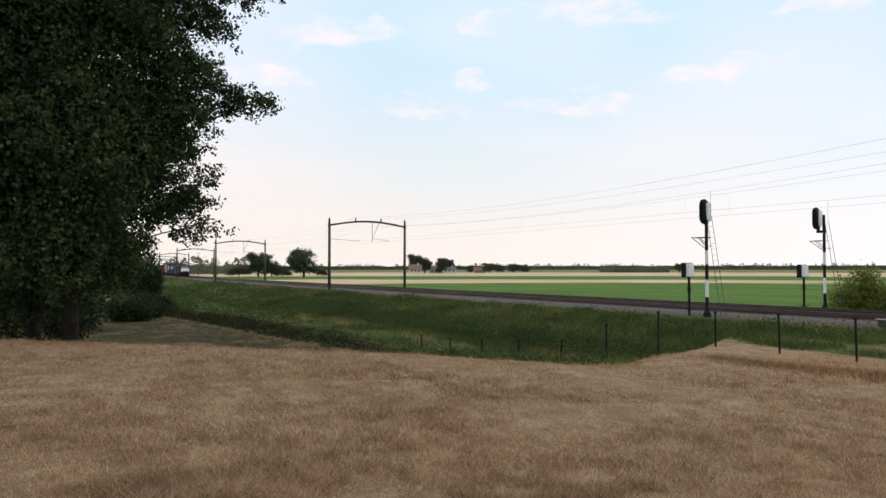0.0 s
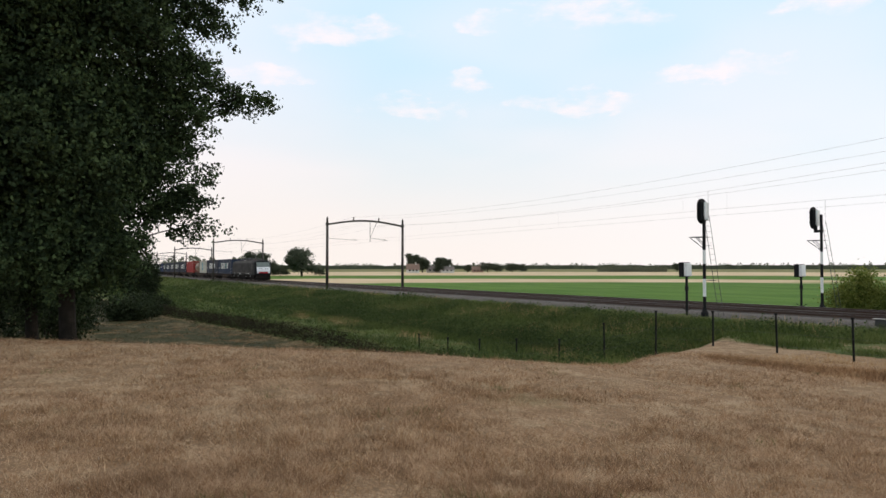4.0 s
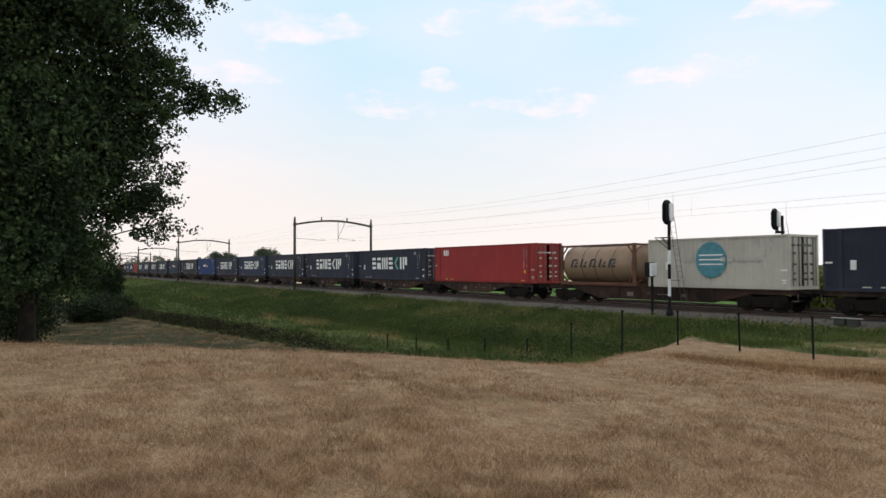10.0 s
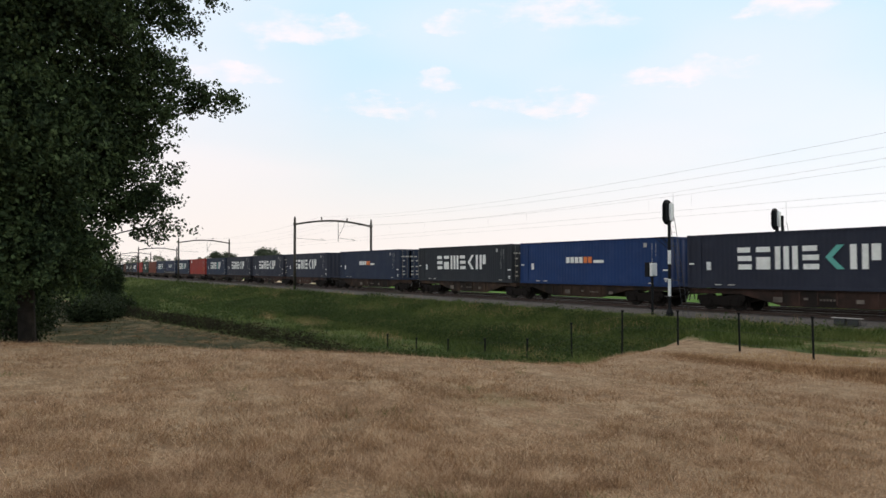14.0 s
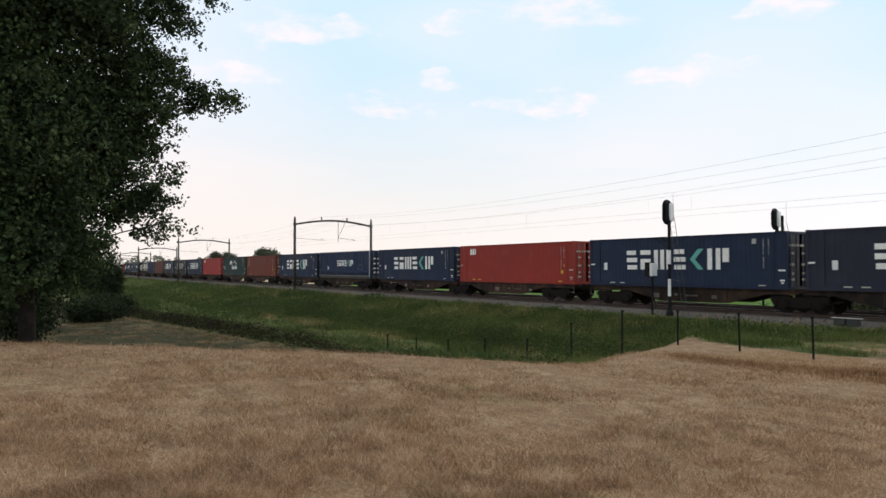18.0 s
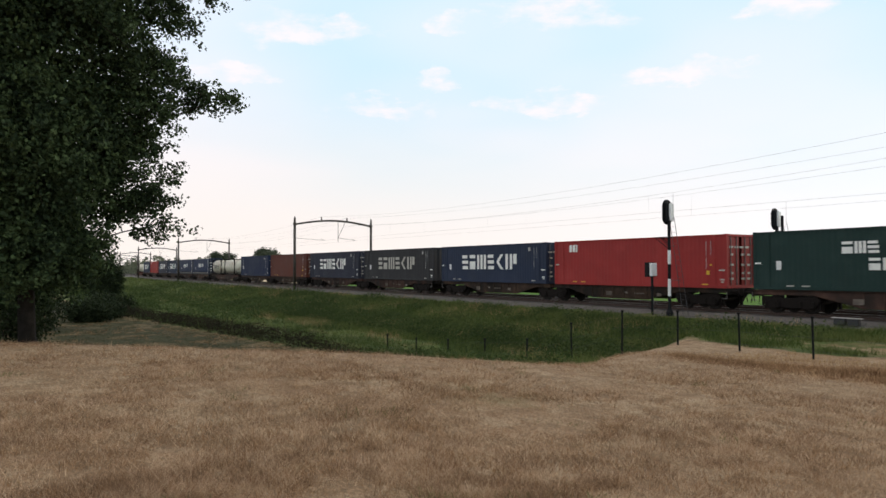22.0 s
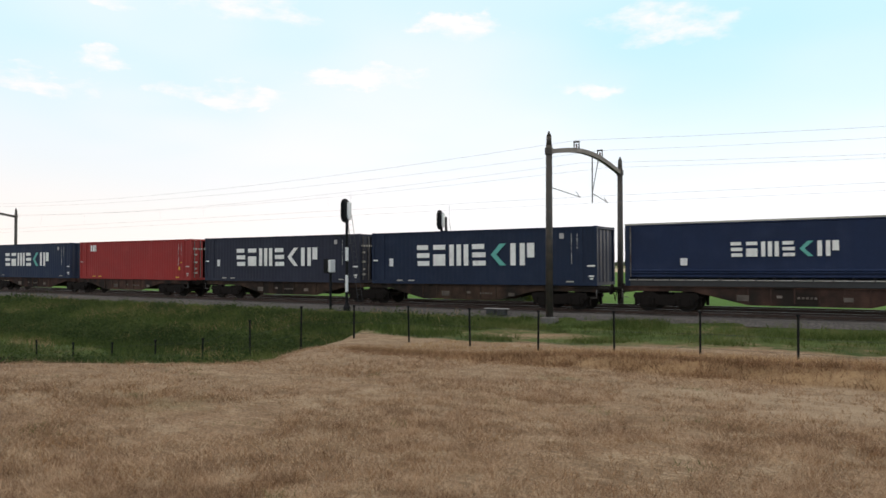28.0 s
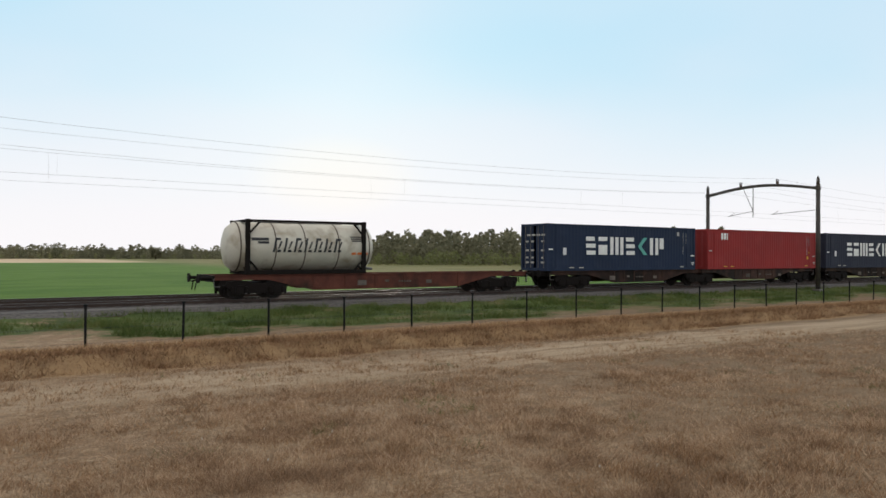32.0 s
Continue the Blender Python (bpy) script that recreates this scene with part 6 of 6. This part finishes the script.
# thicket behind the trunks, its near-black green standing in for the trees' shade
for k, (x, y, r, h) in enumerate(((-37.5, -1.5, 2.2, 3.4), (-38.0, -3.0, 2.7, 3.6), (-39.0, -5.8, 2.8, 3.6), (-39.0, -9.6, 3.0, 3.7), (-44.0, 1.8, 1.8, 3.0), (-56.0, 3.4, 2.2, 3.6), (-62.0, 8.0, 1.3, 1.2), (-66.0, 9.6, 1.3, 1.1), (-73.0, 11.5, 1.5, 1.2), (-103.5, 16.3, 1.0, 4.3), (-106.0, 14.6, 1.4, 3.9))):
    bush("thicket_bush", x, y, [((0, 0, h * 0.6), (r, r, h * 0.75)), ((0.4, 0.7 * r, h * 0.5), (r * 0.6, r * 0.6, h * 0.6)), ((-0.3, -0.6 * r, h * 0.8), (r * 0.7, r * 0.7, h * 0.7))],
         6500, 0.17, leaf_thicket_shaded, "dense thicket bush behind the tree trunks, green darkened for shade", "bush", "thicket behind the trees")
# bushes beyond the far track
bush("willow_bush", -26.6, 46.6, [((0, 0, 1.5), (1.7, 1.5, 1.7)), ((-1.3, 0.2, 1.1), (1.1, 1.1, 1.3)), ((1.5, 0, 1.2), (1.3, 1.2, 1.5)), ((0.2, 0, 2.7), (0.9, 0.9, 0.8))], 9000, 0.15, leaf_bush,
     "rounded yellow-green willow bush beside the railway", "bush")
bush("willow_bush", -23.6, 47.2, [((0, 0, 1.3), (1.6, 1.3, 1.5)), ((1.5, 0, 1.2), (1.4, 1.2, 1.4))], 6000, 0.15, leaf_bush, "low yellow-green willow bush beside the railway", "bush")
bush("conifer_shrub", -23.2, 46.0, [((0, 0, 1.4), (1.0, 1.0, 1.5)), ((0, 0, 2.7), (0.7, 0.7, 1.0)), ((0.05, 0, 3.75), (0.35, 0.35, 0.65))], 6000, 0.13, leaf_cone, "upright grey-green conical shrub beside the railway", "shrub")


def far_tree(az, dist, height, width, seed):
    """A free-standing field tree: trunk, limbs and a lumpy crown."""
    r = random.Random(seed)
    a = radians(az)
    x, y = dist * math.sin(a), dist * math.cos(a)
    z = ground_at(x, y)[0]
    g = empty("field_tree", pose(x, y, z))
    bm = bmesh.new()
    add_tube(bm, (0, 0, -0.2), (0, 0, height * 0.55), height * 0.04, height * 0.02, 8)
    for _ in range(5):
        add_tube(bm, (0, 0, height * 0.3), (r.uniform(-0.3, 0.3) * width, r.uniform(-0.3, 0.3) * width, height * r.uniform(0.5, 0.8)), height * 0.015, height * 0.006, 6)
    part("trunk", bm, bark, g)
    blobs = [((0, 0, height * 0.52), (width * 0.42, width * 0.42, height * 0.42))]
    for _ in range(12):
        q = r.uniform(0, 6.28)
        blobs.append(((math.cos(q) * width * 0.3, math.sin(q) * width * 0.3, height * r.uniform(0.18, 0.84)), (width * r.uniform(0.16, 0.26),) * 2 + (height * r.uniform(0.11, 0.18),)))
    v, f = clumped(in_blobs(blobs, 1300, 0.3), height * 0.05, 6, height * 0.028)
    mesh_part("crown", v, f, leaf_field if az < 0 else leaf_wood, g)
    tagged(g, "rounded dark green tree standing in flat fields", "tree", "field trees")
    return g


for k, (az, d, h, w) in enumerate(((-73.6, 255, 9.0, 9.0), (-72.6, 262, 6.5, 8.0), (-70.2, 250, 10.2, 11.0), (-75.0, 262, 4.6, 9.0), (-71.8, 258, 4.2, 7.0), (-68.8, 256, 3.2, 5.0), (-61.6, 380, 10.6, 9.5), (-60.9, 384, 9.0, 8.0), (-59.5, 380, 8.2, 8.0), (-58.9, 385, 7.6, 6.0), (-57.4, 390, 4.5, 5.0),
                                   (-55.8, 400, 5.8, 9.0), (-55.1, 405, 5.2, 7.0), (-53.9, 410, 5.6, 8.0), (-53.2, 415, 5.0, 7.0), (-41.6, 430, 5.0, 6.0), (11.5, 400, 7.0, 7.0))):
    far_tree(az, d, h, w, 100 + k)


def crowns(belts, per, seed):
    """Leaf clumps of many single trees standing side by side in belts."""
    r = random.Random(seed)
    pts, sizes = [], []
    for a0, a1, d0, d1, h0, h1, trees in belts:
        for _ in range(trees):
            a, d = radians(r.uniform(a0, a1)), r.uniform(d0, d1)
            h = h0 + (h1 - h0) * min(1.25, max(0.0, 0.5 + 0.55 * noise.noise((math.degrees(a) * 0.7, 3.0, 2.0)) + r.uniform(-0.3, 0.35)))
            w = h * r.uniform(0.3, 0.55)
            x, y = d * math.sin(a), d * math.cos(a)
            for _ in range(per):
                z = r.random() ** 0.8
                q, k = r.uniform(0, 6.283), w * math.sqrt(max(0.05, 1 - (2 * z - 0.85) ** 2)) * math.sqrt(r.random())
                pts.append((x + k * math.cos(q), y + k * math.sin(q), -1.4 + z * h))
                sizes.append(h * r.uniform(0.09, 0.17))
    return leaf_cloud(np.array(pts), np.array(sizes))


def hearts(rows):
    """The close-grown inside of each belt."""
    cores, quads = [], []
    for a0, a1, d, h0, h1 in rows:
        n = max(8, int((a1 - a0) * 5))
        b = len(cores)
        for k in range(n + 1):
            a = a0 + (a1 - a0) * k / n
            h = (h0 + (h1 - h0) * max(0.0, 0.5 + 0.55 * noise.noise((a * 0.7, 3.0, 2.0)))) * (0.66 + 0.12 * noise.noise((a * 4.1, 1.0, d)))
            for dd, z in ((0, -1.5), (0, -1.4 + h), (14, -1.4 + h * 0.8), (14, -1.5)):
                cores.append(((d + dd) * math.sin(radians(a)), (d + dd) * math.cos(radians(a)), z))
        for k in range(n):
            for q in range(3):
                i = b + k * 4 + q
                quads.append((i, i + 4, i + 5, i + 1))
    return np.array(cores), np.array(quads)


def woods():
    v, f = crowns([(-92, -74, 330, 420, 4, 9, 110), (-80, 2, 760, 860, 4.5, 7.5, 330), (-47.4, -42.3, 425, 450, 3.4, 4.4, 60)], 60, 5)
    c, q = hearts([(-92, -74, 375, 4, 9), (-80, 2, 810, 5.0, 8.0), (-47.4, -42.3, 432, 3.6, 4.3)])
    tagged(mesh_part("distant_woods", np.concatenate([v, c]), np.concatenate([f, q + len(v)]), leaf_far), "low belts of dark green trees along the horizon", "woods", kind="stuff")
    v, f = crowns([(0, 70, 760, 860, 5.0, 8, 260), (-6, 17, 420, 480, 4.5, 8.6, 190), (16.5, 26, 270, 330, 4.5, 8.8, 110), (24, 54, 235, 310, 7.0, 12.5, 300), (52, 78, 260, 330, 6, 11, 90)], 75, 6)
    c, q = hearts([(0, 70, 810, 5.5, 10), (-6, 17, 455, 5, 10), (16.5, 26, 300, 5, 9), (24, 54, 275, 7, 11.5), (52, 78, 295, 6, 9)])
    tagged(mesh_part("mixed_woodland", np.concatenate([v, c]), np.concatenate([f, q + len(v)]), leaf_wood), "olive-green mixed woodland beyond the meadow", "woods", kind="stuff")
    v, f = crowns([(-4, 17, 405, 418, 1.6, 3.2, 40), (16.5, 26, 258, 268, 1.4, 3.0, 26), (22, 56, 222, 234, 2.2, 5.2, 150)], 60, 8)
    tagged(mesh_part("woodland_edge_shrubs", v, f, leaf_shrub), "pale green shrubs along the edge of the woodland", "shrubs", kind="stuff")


woods()


def farmhouse(az, dist, length, eave, ridge_, roof_mat, wall_mat):
    a = radians(az)
    x, y = dist * math.sin(a), dist * math.cos(a)
    g = empty("farmhouse", pose(x, y, ground_at(x, y)[0], 0, 0, -az + 8))
    w = length * 0.32
    part("wall", box(-length / 2, length / 2, -w, w, 0, eave), wall_mat, g)
    part("roof", prism([(-w - 0.4, eave - 0.2), (0, ridge_), (w + 0.4, eave - 0.2)], "x", -length / 2 - 0.3, length / 2 + 0.3), roof_mat, g, "pitched tiled roof")
    for k in range(3):
        q = -length / 2 + length * (k + 0.7) / 3.4
        part("window", box(q - 0.5, q + 0.5, -w - 0.04, -w + 0.02, 0.9, min(eave - 0.2, 2.1)), window_dark, g)
    part("chimney", box(length * 0.2, length * 0.2 + 0.6, -0.3, 0.3, ridge_ - 0.6, ridge_ + 0.7), wall_mat, g)
    tagged(g, "distant brick farmhouse with pitched roof among trees", "house", "farmhouses")


farmhouse(-61.65, 372, 6, 1.8, 4.6, roof_tile, wall_white)
farmhouse(-60.05, 390, 7, 1.8, 3.6, roof_grey, wall_white)
farmhouse(-59.0, 380, 7, 1.6, 3.4, roof_grey, wall_white)
farmhouse(-56.6, 400, 6, 1.6, 3.2, roof_tile, brick_wall)


# ---- grass ----
def blades(points, heights, widths, per, spread, lean):
    """Tufts of narrow three-cornered blades."""
    n = len(points) * per
    base = np.repeat(points, per, 0)
    base = base + np.concatenate([rng.normal(size=(n, 2)) * spread, np.zeros((n, 1))], 1)
    h = np.repeat(heights, per) * (0.55 + 0.8 * rng.random(n))
    w = np.repeat(widths, per)
    th = rng.random(n) * 6.283
    side = np.stack([np.cos(th), np.sin(th), np.zeros(n)], 1) * w[:, None]
    tip = np.stack([rng.normal(size=n) * lean * h, rng.normal(size=n) * lean * h, h], 1)
    v = np.stack([base - side, base + side, base + tip], 1).reshape(-1, 3)
    return v, np.arange(n * 3).reshape(n, 3)


def scatter(n, region, keep):
    """Places on the ground in a box (x0, x1, y0, y1) that pass a test."""
    out = []
    x0, x1, y0, y1 = region
    while len(out) < n:
        x, y = random.uniform(x0, x1), random.uniform(y0, y1)
        z, g, f = ground_at(x, y)
        if keep(x, y, z, g, f):
            out.append((x, y, z - 0.01))
    return np.array(out)


def polar_scatter(n, r0, r1, a0, a1, keep):
    out = []
    while len(out) < n:
        r, a = r0 * (r1 / r0) ** random.random(), radians(random.uniform(a0, a1))
        x, y = r * math.sin(a), r * math.cos(a)
        z, g, f = ground_at(x, y)
        if keep(x, y, z, g, f):
            out.append((x, y, z - 0.01))
    return np.array(out)


def fence_gap(x):
    """The strip before the fence that stays low."""
    return 21.6 + 0.19 * x if x < -17 else 17.0


def grass():
    def dry(x, y, z, g, f):
        return g < 0.4 and random.random() < (0.3 + 1.1 * max(0, 0.5 + noise.noise((x * 0.8, y * 0.8, 9)))) * max(0.06, min(1.0, 0.5 + 1.9 * noise.noise((x * 3.2, y * 3.2, 5))))

    def rusty(x, y, z, g, f):
        return g < 0.4 and random.random() < (0.3 + 0.9 * max(0, noise.noise((x * 0.5, y * 0.7, 14)))) * max(0.1, min(1.0, 0.5 + 1.9 * noise.noise((x * 2.6, y * 2.6, 8))))

    def lane_gap(x, y):
        return 0.3 if x > -2 and 10.8 < y < 14.2 else 1.0

    p = polar_scatter(52000, 4.2, 24, -100, 74, lambda x, y, z, g, f: dry(x, y, z, g, f) and random.random() < lane_gap(x, y))
    tall = 0.6 + 0.8 * np.array([max(0.0, 0.5 + noise.noise((x * 0.6, y * 0.6, 31))) for x, y, z in p])
    v, f = blades(p, tall * (0.036 + 0.05 * rng.random(len(p))), 0.0019 + 0.0007 * np.hypot(p[:, 0], p[:, 1]) / 4, 6, 0.05, 0.75)
    tagged(mesh_part("dry_grass", v, f, blade_dry), "short dry straw-coloured grass on the knoll", "grass", kind="stuff")
    p = polar_scatter(24000, 4.2, 24, -100, 74, rusty)
    v, f = blades(p, 0.04 + 0.06 * rng.random(len(p)), 0.002 + 0.0008 * np.hypot(p[:, 0], p[:, 1]) / 4, 6, 0.06, 0.7)
    tagged(mesh_part("rusty_grass", v, f, blade_brown), "rust-brown withered grass in patches on the knoll", "grass", kind="stuff")
    # longer straw, bent over by wind and rain
    p = polar_scatter(9000, 4.0, 22, -100, 74, lambda x, y, z, g, f: dry(x, y, z, g, f) and noise.noise((x * 0.7, y * 0.7, 52)) > -0.1 and random.random() < lane_gap(x, y))
    v, f = blades(p, 0.05 + 0.07 * rng.random(len(p)), 0.0018 + 0.0006 * np.hypot(p[:, 0], p[:, 1]) / 4, 9, 0.07, 1.3)
    tagged(mesh_part("lodged_straw", v, f, blade_dry), "pale bent straw lying over the dry knoll", "grass", kind="stuff")
    # low green tufts left in the drought
    p = polar_scatter(420, 4.2, 22, -95, 70, lambda x, y, z, g, f: g < 0.4 and noise.noise((x * 0.9, y * 0.9, 41)) > 0.42)
    v, f = blades(p, 0.05 + 0.05 * rng.random(len(p)), np.full(len(p), 0.005), 7, 0.06, 0.7)
    tagged(mesh_part("green_tufts", v, f, blade_green), "few small green tufts among dry grass", "grass", kind="stuff")
    # scattered dead leaves
    p = polar_scatter(260, 4.2, 18, -95, 72, lambda x, y, z, g, f: g < 0.4)
    v, f = leaf_cloud(p + np.array([0, 0, 0.035]), 0.014 + 0.022 * rng.random(len(p)), 3.0)
    tagged(mesh_part("leaf_litter", v, f, leaf_litter), "dry pale fallen leaves lying on the grass", "leaves", kind="stuff")
    # mown strip under the embankment
    p = scatter(9000, (-75, -18, -4, 19), lambda x, y, z, g, f: f < -0.3 and random.random() < min(1, 30 / (5 - x)))
    v, f = blades(p, 0.05 + 0.07 * rng.random(len(p)), np.full(len(p), 0.009), 6, 0.12, 0.7)
    tagged(mesh_part("olive_turf", v, f, blade_olive), "short olive-green mown turf below the embankment", "grass", kind="stuff")
    p = scatter(3500, (-75, -18, -4, 19), lambda x, y, z, g, f: f < -0.3 and random.random() < min(1, 30 / (5 - x)) and noise.noise((x * 0.3, y * 0.5, 61)) > 0.05)
    v, f = blades(p, 0.05 + 0.08 * rng.random(len(p)), np.full(len(p), 0.009), 6, 0.14, 0.8)
    tagged(mesh_part("parched_turf", v, f, blade_brown), "parched brown patches in the mown turf", "grass", kind="stuff")
    # long dry grass on the low bank before the fence
    p = scatter(9000, (-14, 48, 15.4, 22.8), lambda x, y, z, g, f: g < 0.5 and random.random() < 0.3 + 1.2 * math.exp(-((y - 16.9) / 0.6) ** 2) and y > 16.3)
    v, f = blades(p, 0.06 + 0.07 * rng.random(len(p)), np.full(len(p), 0.007), 7, 0.12, 0.65)
    tagged(mesh_part("long_dry_grass", v, f, blade_gold), "longer dry grass along the fence", "grass", kind="stuff")
    # the bank's face turns from the sun: browner blades paint that shade
    p = scatter(9000, (-13, 48, 15.4, 16.4), lambda x, y, z, g, f: g < 0.5)
    v, f = blades(p, 0.09 + 0.1 * rng.random(len(p)), np.full(len(p), 0.008), 6, 0.1, 0.6)
    tagged(mesh_part("shaded_bank_straw", v, f, blade_brown), "grass on the low bank's face, browner to show its shade", "grass", kind="stuff")
    # green growth between fence and ballast, and on the bank
    p = scatter(6200, (-16, 70, 22.5, 32.6), lambda x, y, z, g, f: g > 0.6 and random.random() < 0.1 + 1.8 * max(0, noise.noise((x * 0.35, y * 0.5, 4))))
    v, f = blades(p, 0.14 + 0.16 * rng.random(len(p)), np.full(len(p), 0.011), 8, 0.14, 0.5)
    tagged(mesh_part("bank_grass", v, f, blade_green), "green grass tufts between fence and ballast", "grass", kind="stuff")
    p = scatter(20000, (-110, -15, 9, 34), lambda x, y, z, g, f: g > 0.55 and across(x, y)[0] < -3.6 and not (fence_gap(x) < y < 21.5 and random.random() < 0.8) and random.random() < min(1, 45 / (5 - x)))
    v, f = blades(p, 0.16 + 0.3 * rng.random(len(p)) ** 2, np.full(len(p), 0.014), 8, 0.2, 0.5)
    tagged(mesh_part("embankment_grass", v, f, blade_green), "rough green grass on the railway embankment", "grass", kind="stuff")
    p = scatter(2600, (-240, -95, 13, 62), lambda x, y, z, g, f: g > 0.55 and f <= 0 and -26 < across(x, y)[0] < -3.4)
    v, f = blades(p, 0.25 + 0.3 * rng.random(len(p)), np.full(len(p), 0.035), 8, 0.5, 0.5)
    tagged(mesh_part("far_bank_grass", v, f, blade_green), "rough green grass far along the embankment", "grass", kind="stuff")
    p = scatter(3200, (-110, -16, 9, 33), lambda x, y, z, g, f: g > 0.7 and across(x, y)[0] < -3.4 and noise.noise((x * 0.16, y * 0.3, 11)) > 0.12)
    v, f = blades(p, 0.2 + 0.3 * rng.random(len(p)), np.full(len(p), 0.016), 8, 0.22, 0.5)
    tagged(mesh_part("dark_bank_weeds", v, f, weed_dark), "darker rough weeds in patches on the embankment", "weeds", kind="stuff")
    p = scatter(2600, (-110, -16, 20, 34), lambda x, y, z, g, f: g > 0.7 and across(x, y)[0] < -3.0 and noise.noise((x * 0.2, y * 0.35, 21)) > 0.16)
    v, f = blades(p, 0.25 + 0.25 * rng.random(len(p)), np.full(len(p), 0.007), 5, 0.2, 0.4)
    tagged(mesh_part("seeding_grass", v, f, blade_gold), "thin pale seeding grass stems on the embankment", "grass", kind="stuff")
    # leafy mounds: nettles, brambles and docks that make the slope lumpy
    for mat_, n, seed, text in ((weed_dark, 420, 71, "rounded dark green weed clumps on the embankment"), (weed_light, 300, 83, "paler green weed clumps on the embankment")):
        p = scatter(n, (-75, -16, 12, 31.5), lambda x, y, z, g, f: g > 0.6 and f <= 0 and -17 < across(x, y)[0] < -4.5 and not (fence_gap(x) < y < 21.8) and noise.noise((x * 0.13, y * 0.3, seed)) > 0.0)
        size = 0.22 + 0.3 * rng.random(len(p))
        d = rng.normal(size=(len(p) * 70, 3))
        d /= np.linalg.norm(d, axis=1)[:, None]
        d[:, 2] = np.abs(d[:, 2]) * 0.75
        q = np.repeat(p, 70, 0) + d * np.repeat(size, 70)[:, None] * (0.55 + 0.5 * rng.random(len(d)))[:, None]
        v, f = leaf_cloud(q, 0.06 + 0.05 * rng.random(len(q)))
        tagged(mesh_part("weed_clumps", v, f, mat_), text, "weeds", kind="stuff")
    # dark brown band of leaves along the foot of the embankment
    foot = FOOT_LINE[1:]
    q = []
    for (xa, ya), (xb, yb) in zip(foot, foot[1:]):
        for _ in range(int(26 * math.hypot(xb - xa, yb - ya))):
            u = random.random()
            x, y = xa + (xb - xa) * u + random.gauss(0, 0.5), ya + (yb - ya) * u + abs(random.gauss(0, 0.8))
            z = ground_at(x, y)[0]
            h = (0.72 + 0.35 * noise.noise((x * 0.5, y * 0.5, 2))) * (0.25 + 0.75 * smooth01((-31 - x) / 8))
            for _ in range(16):
                q.append((x + random.gauss(0, 0.2), y + random.gauss(0, 0.2), z + random.random() * h))
    q = np.array(q)
    v, f = leaf_cloud(q, 0.05 + 0.06 * rng.random(len(q)))
    tagged(mesh_part("ditch_reeds", v, f, reed_dark), "dark brown weeds along the foot of the embankment", "weeds", kind="stuff")
    p = scatter(2600, (-80, -15, 10, 31), lambda x, y, z, g, f: g > 0.7 and across(x, y)[0] < -4.2 and not (fence_gap(x) < y < 22.6) and random.random() < (0.8 if z < -1.7 else 0.05) + 1.3 * max(0, noise.noise((x * 0.22, y * 0.35, 8)) - 0.05))
    q = np.repeat(p, 22, 0)
    q = q + rng.normal(size=q.shape) * np.array([0.28, 0.28, 0.16]) + np.array([0, 0, 0.28])
    v, f = leaf_cloud(q, 0.07 + 0.06 * rng.random(len(q)))
    p = scatter(1500, (-150, -55, 12, 44), lambda x, y, z, g, f: g > 0.7 and f <= 0 and across(x, y)[0] < -4.0 and noise.noise((x * 0.12, y * 0.25, 17)) > -0.15)
    q = np.repeat(p, 16, 0)
    q = q + rng.normal(size=q.shape) * np.array([0.5, 0.5, 0.2]) + np.array([0, 0, 0.3])
    v2, f2 = leaf_cloud(q, 0.12 + 0.1 * rng.random(len(q)))
    v, f = np.concatenate([v, v2]), np.concatenate([f, f2 + len(v)])
    tagged(mesh_part("ditch_weeds", v, f, weed_dark), "dark leafy weeds in the ditch and on the bank", "weeds", kind="stuff")


grass()


# ---- sleepers: those nearest as pieces, the rest joined ----
def sleepers():
    bed = sweep("track_bed", [(-1.45, -0.155), (1.45, -0.155)], LINE0, LINE1, 4.0, oily_bed, False)
    bed2 = sweep("track_bed", [(TRACK_GAP - 1.45, -0.155), (TRACK_GAP + 1.45, -0.155)], LINE0, LINE1, 4.0, oily_bed, False)
    for b, off in ((bed, 0.0), (bed2, TRACK_GAP)):
        tagged(b, "oil-darkened ballast between the rails", "track bed", kind="structure")
        me = None
        far = bmesh.new()
        s = -420.0
        while s < 320:
            m = rail_pose(s, off)
            if -75 < s < 75:
                if me is None:
                    ob = part("sleeper", box(-0.13, 0.13, -1.3, 1.3, -0.3, -0.135, 0.015), wood_sleeper, b)
                    me = ob.data
                else:
                    ob = new("sleeper", me)
                    ob.parent = b
                ob.matrix_basis = m
            else:
                v = add_box(far, -0.13, 0.13, -1.3, 1.3, -0.3, -0.135)
                for q in v:
                    q.co = m @ q.co
            s += 0.6
        rest = part("far_sleepers", far, wood_sleeper, b)
        rest["kind"] = "stuff"


sleepers()


# ---- what moves ----
def motions():
    times = [0.0, 1.0] + [2.0 * k for k in range(1, 16)] + [31.0, 32.0]
    for ob, c, dz in MOVERS:
        walk(ob, [(t, rail_pose(train_s(c, t), 0.0, dz)) for t in times])


motions()
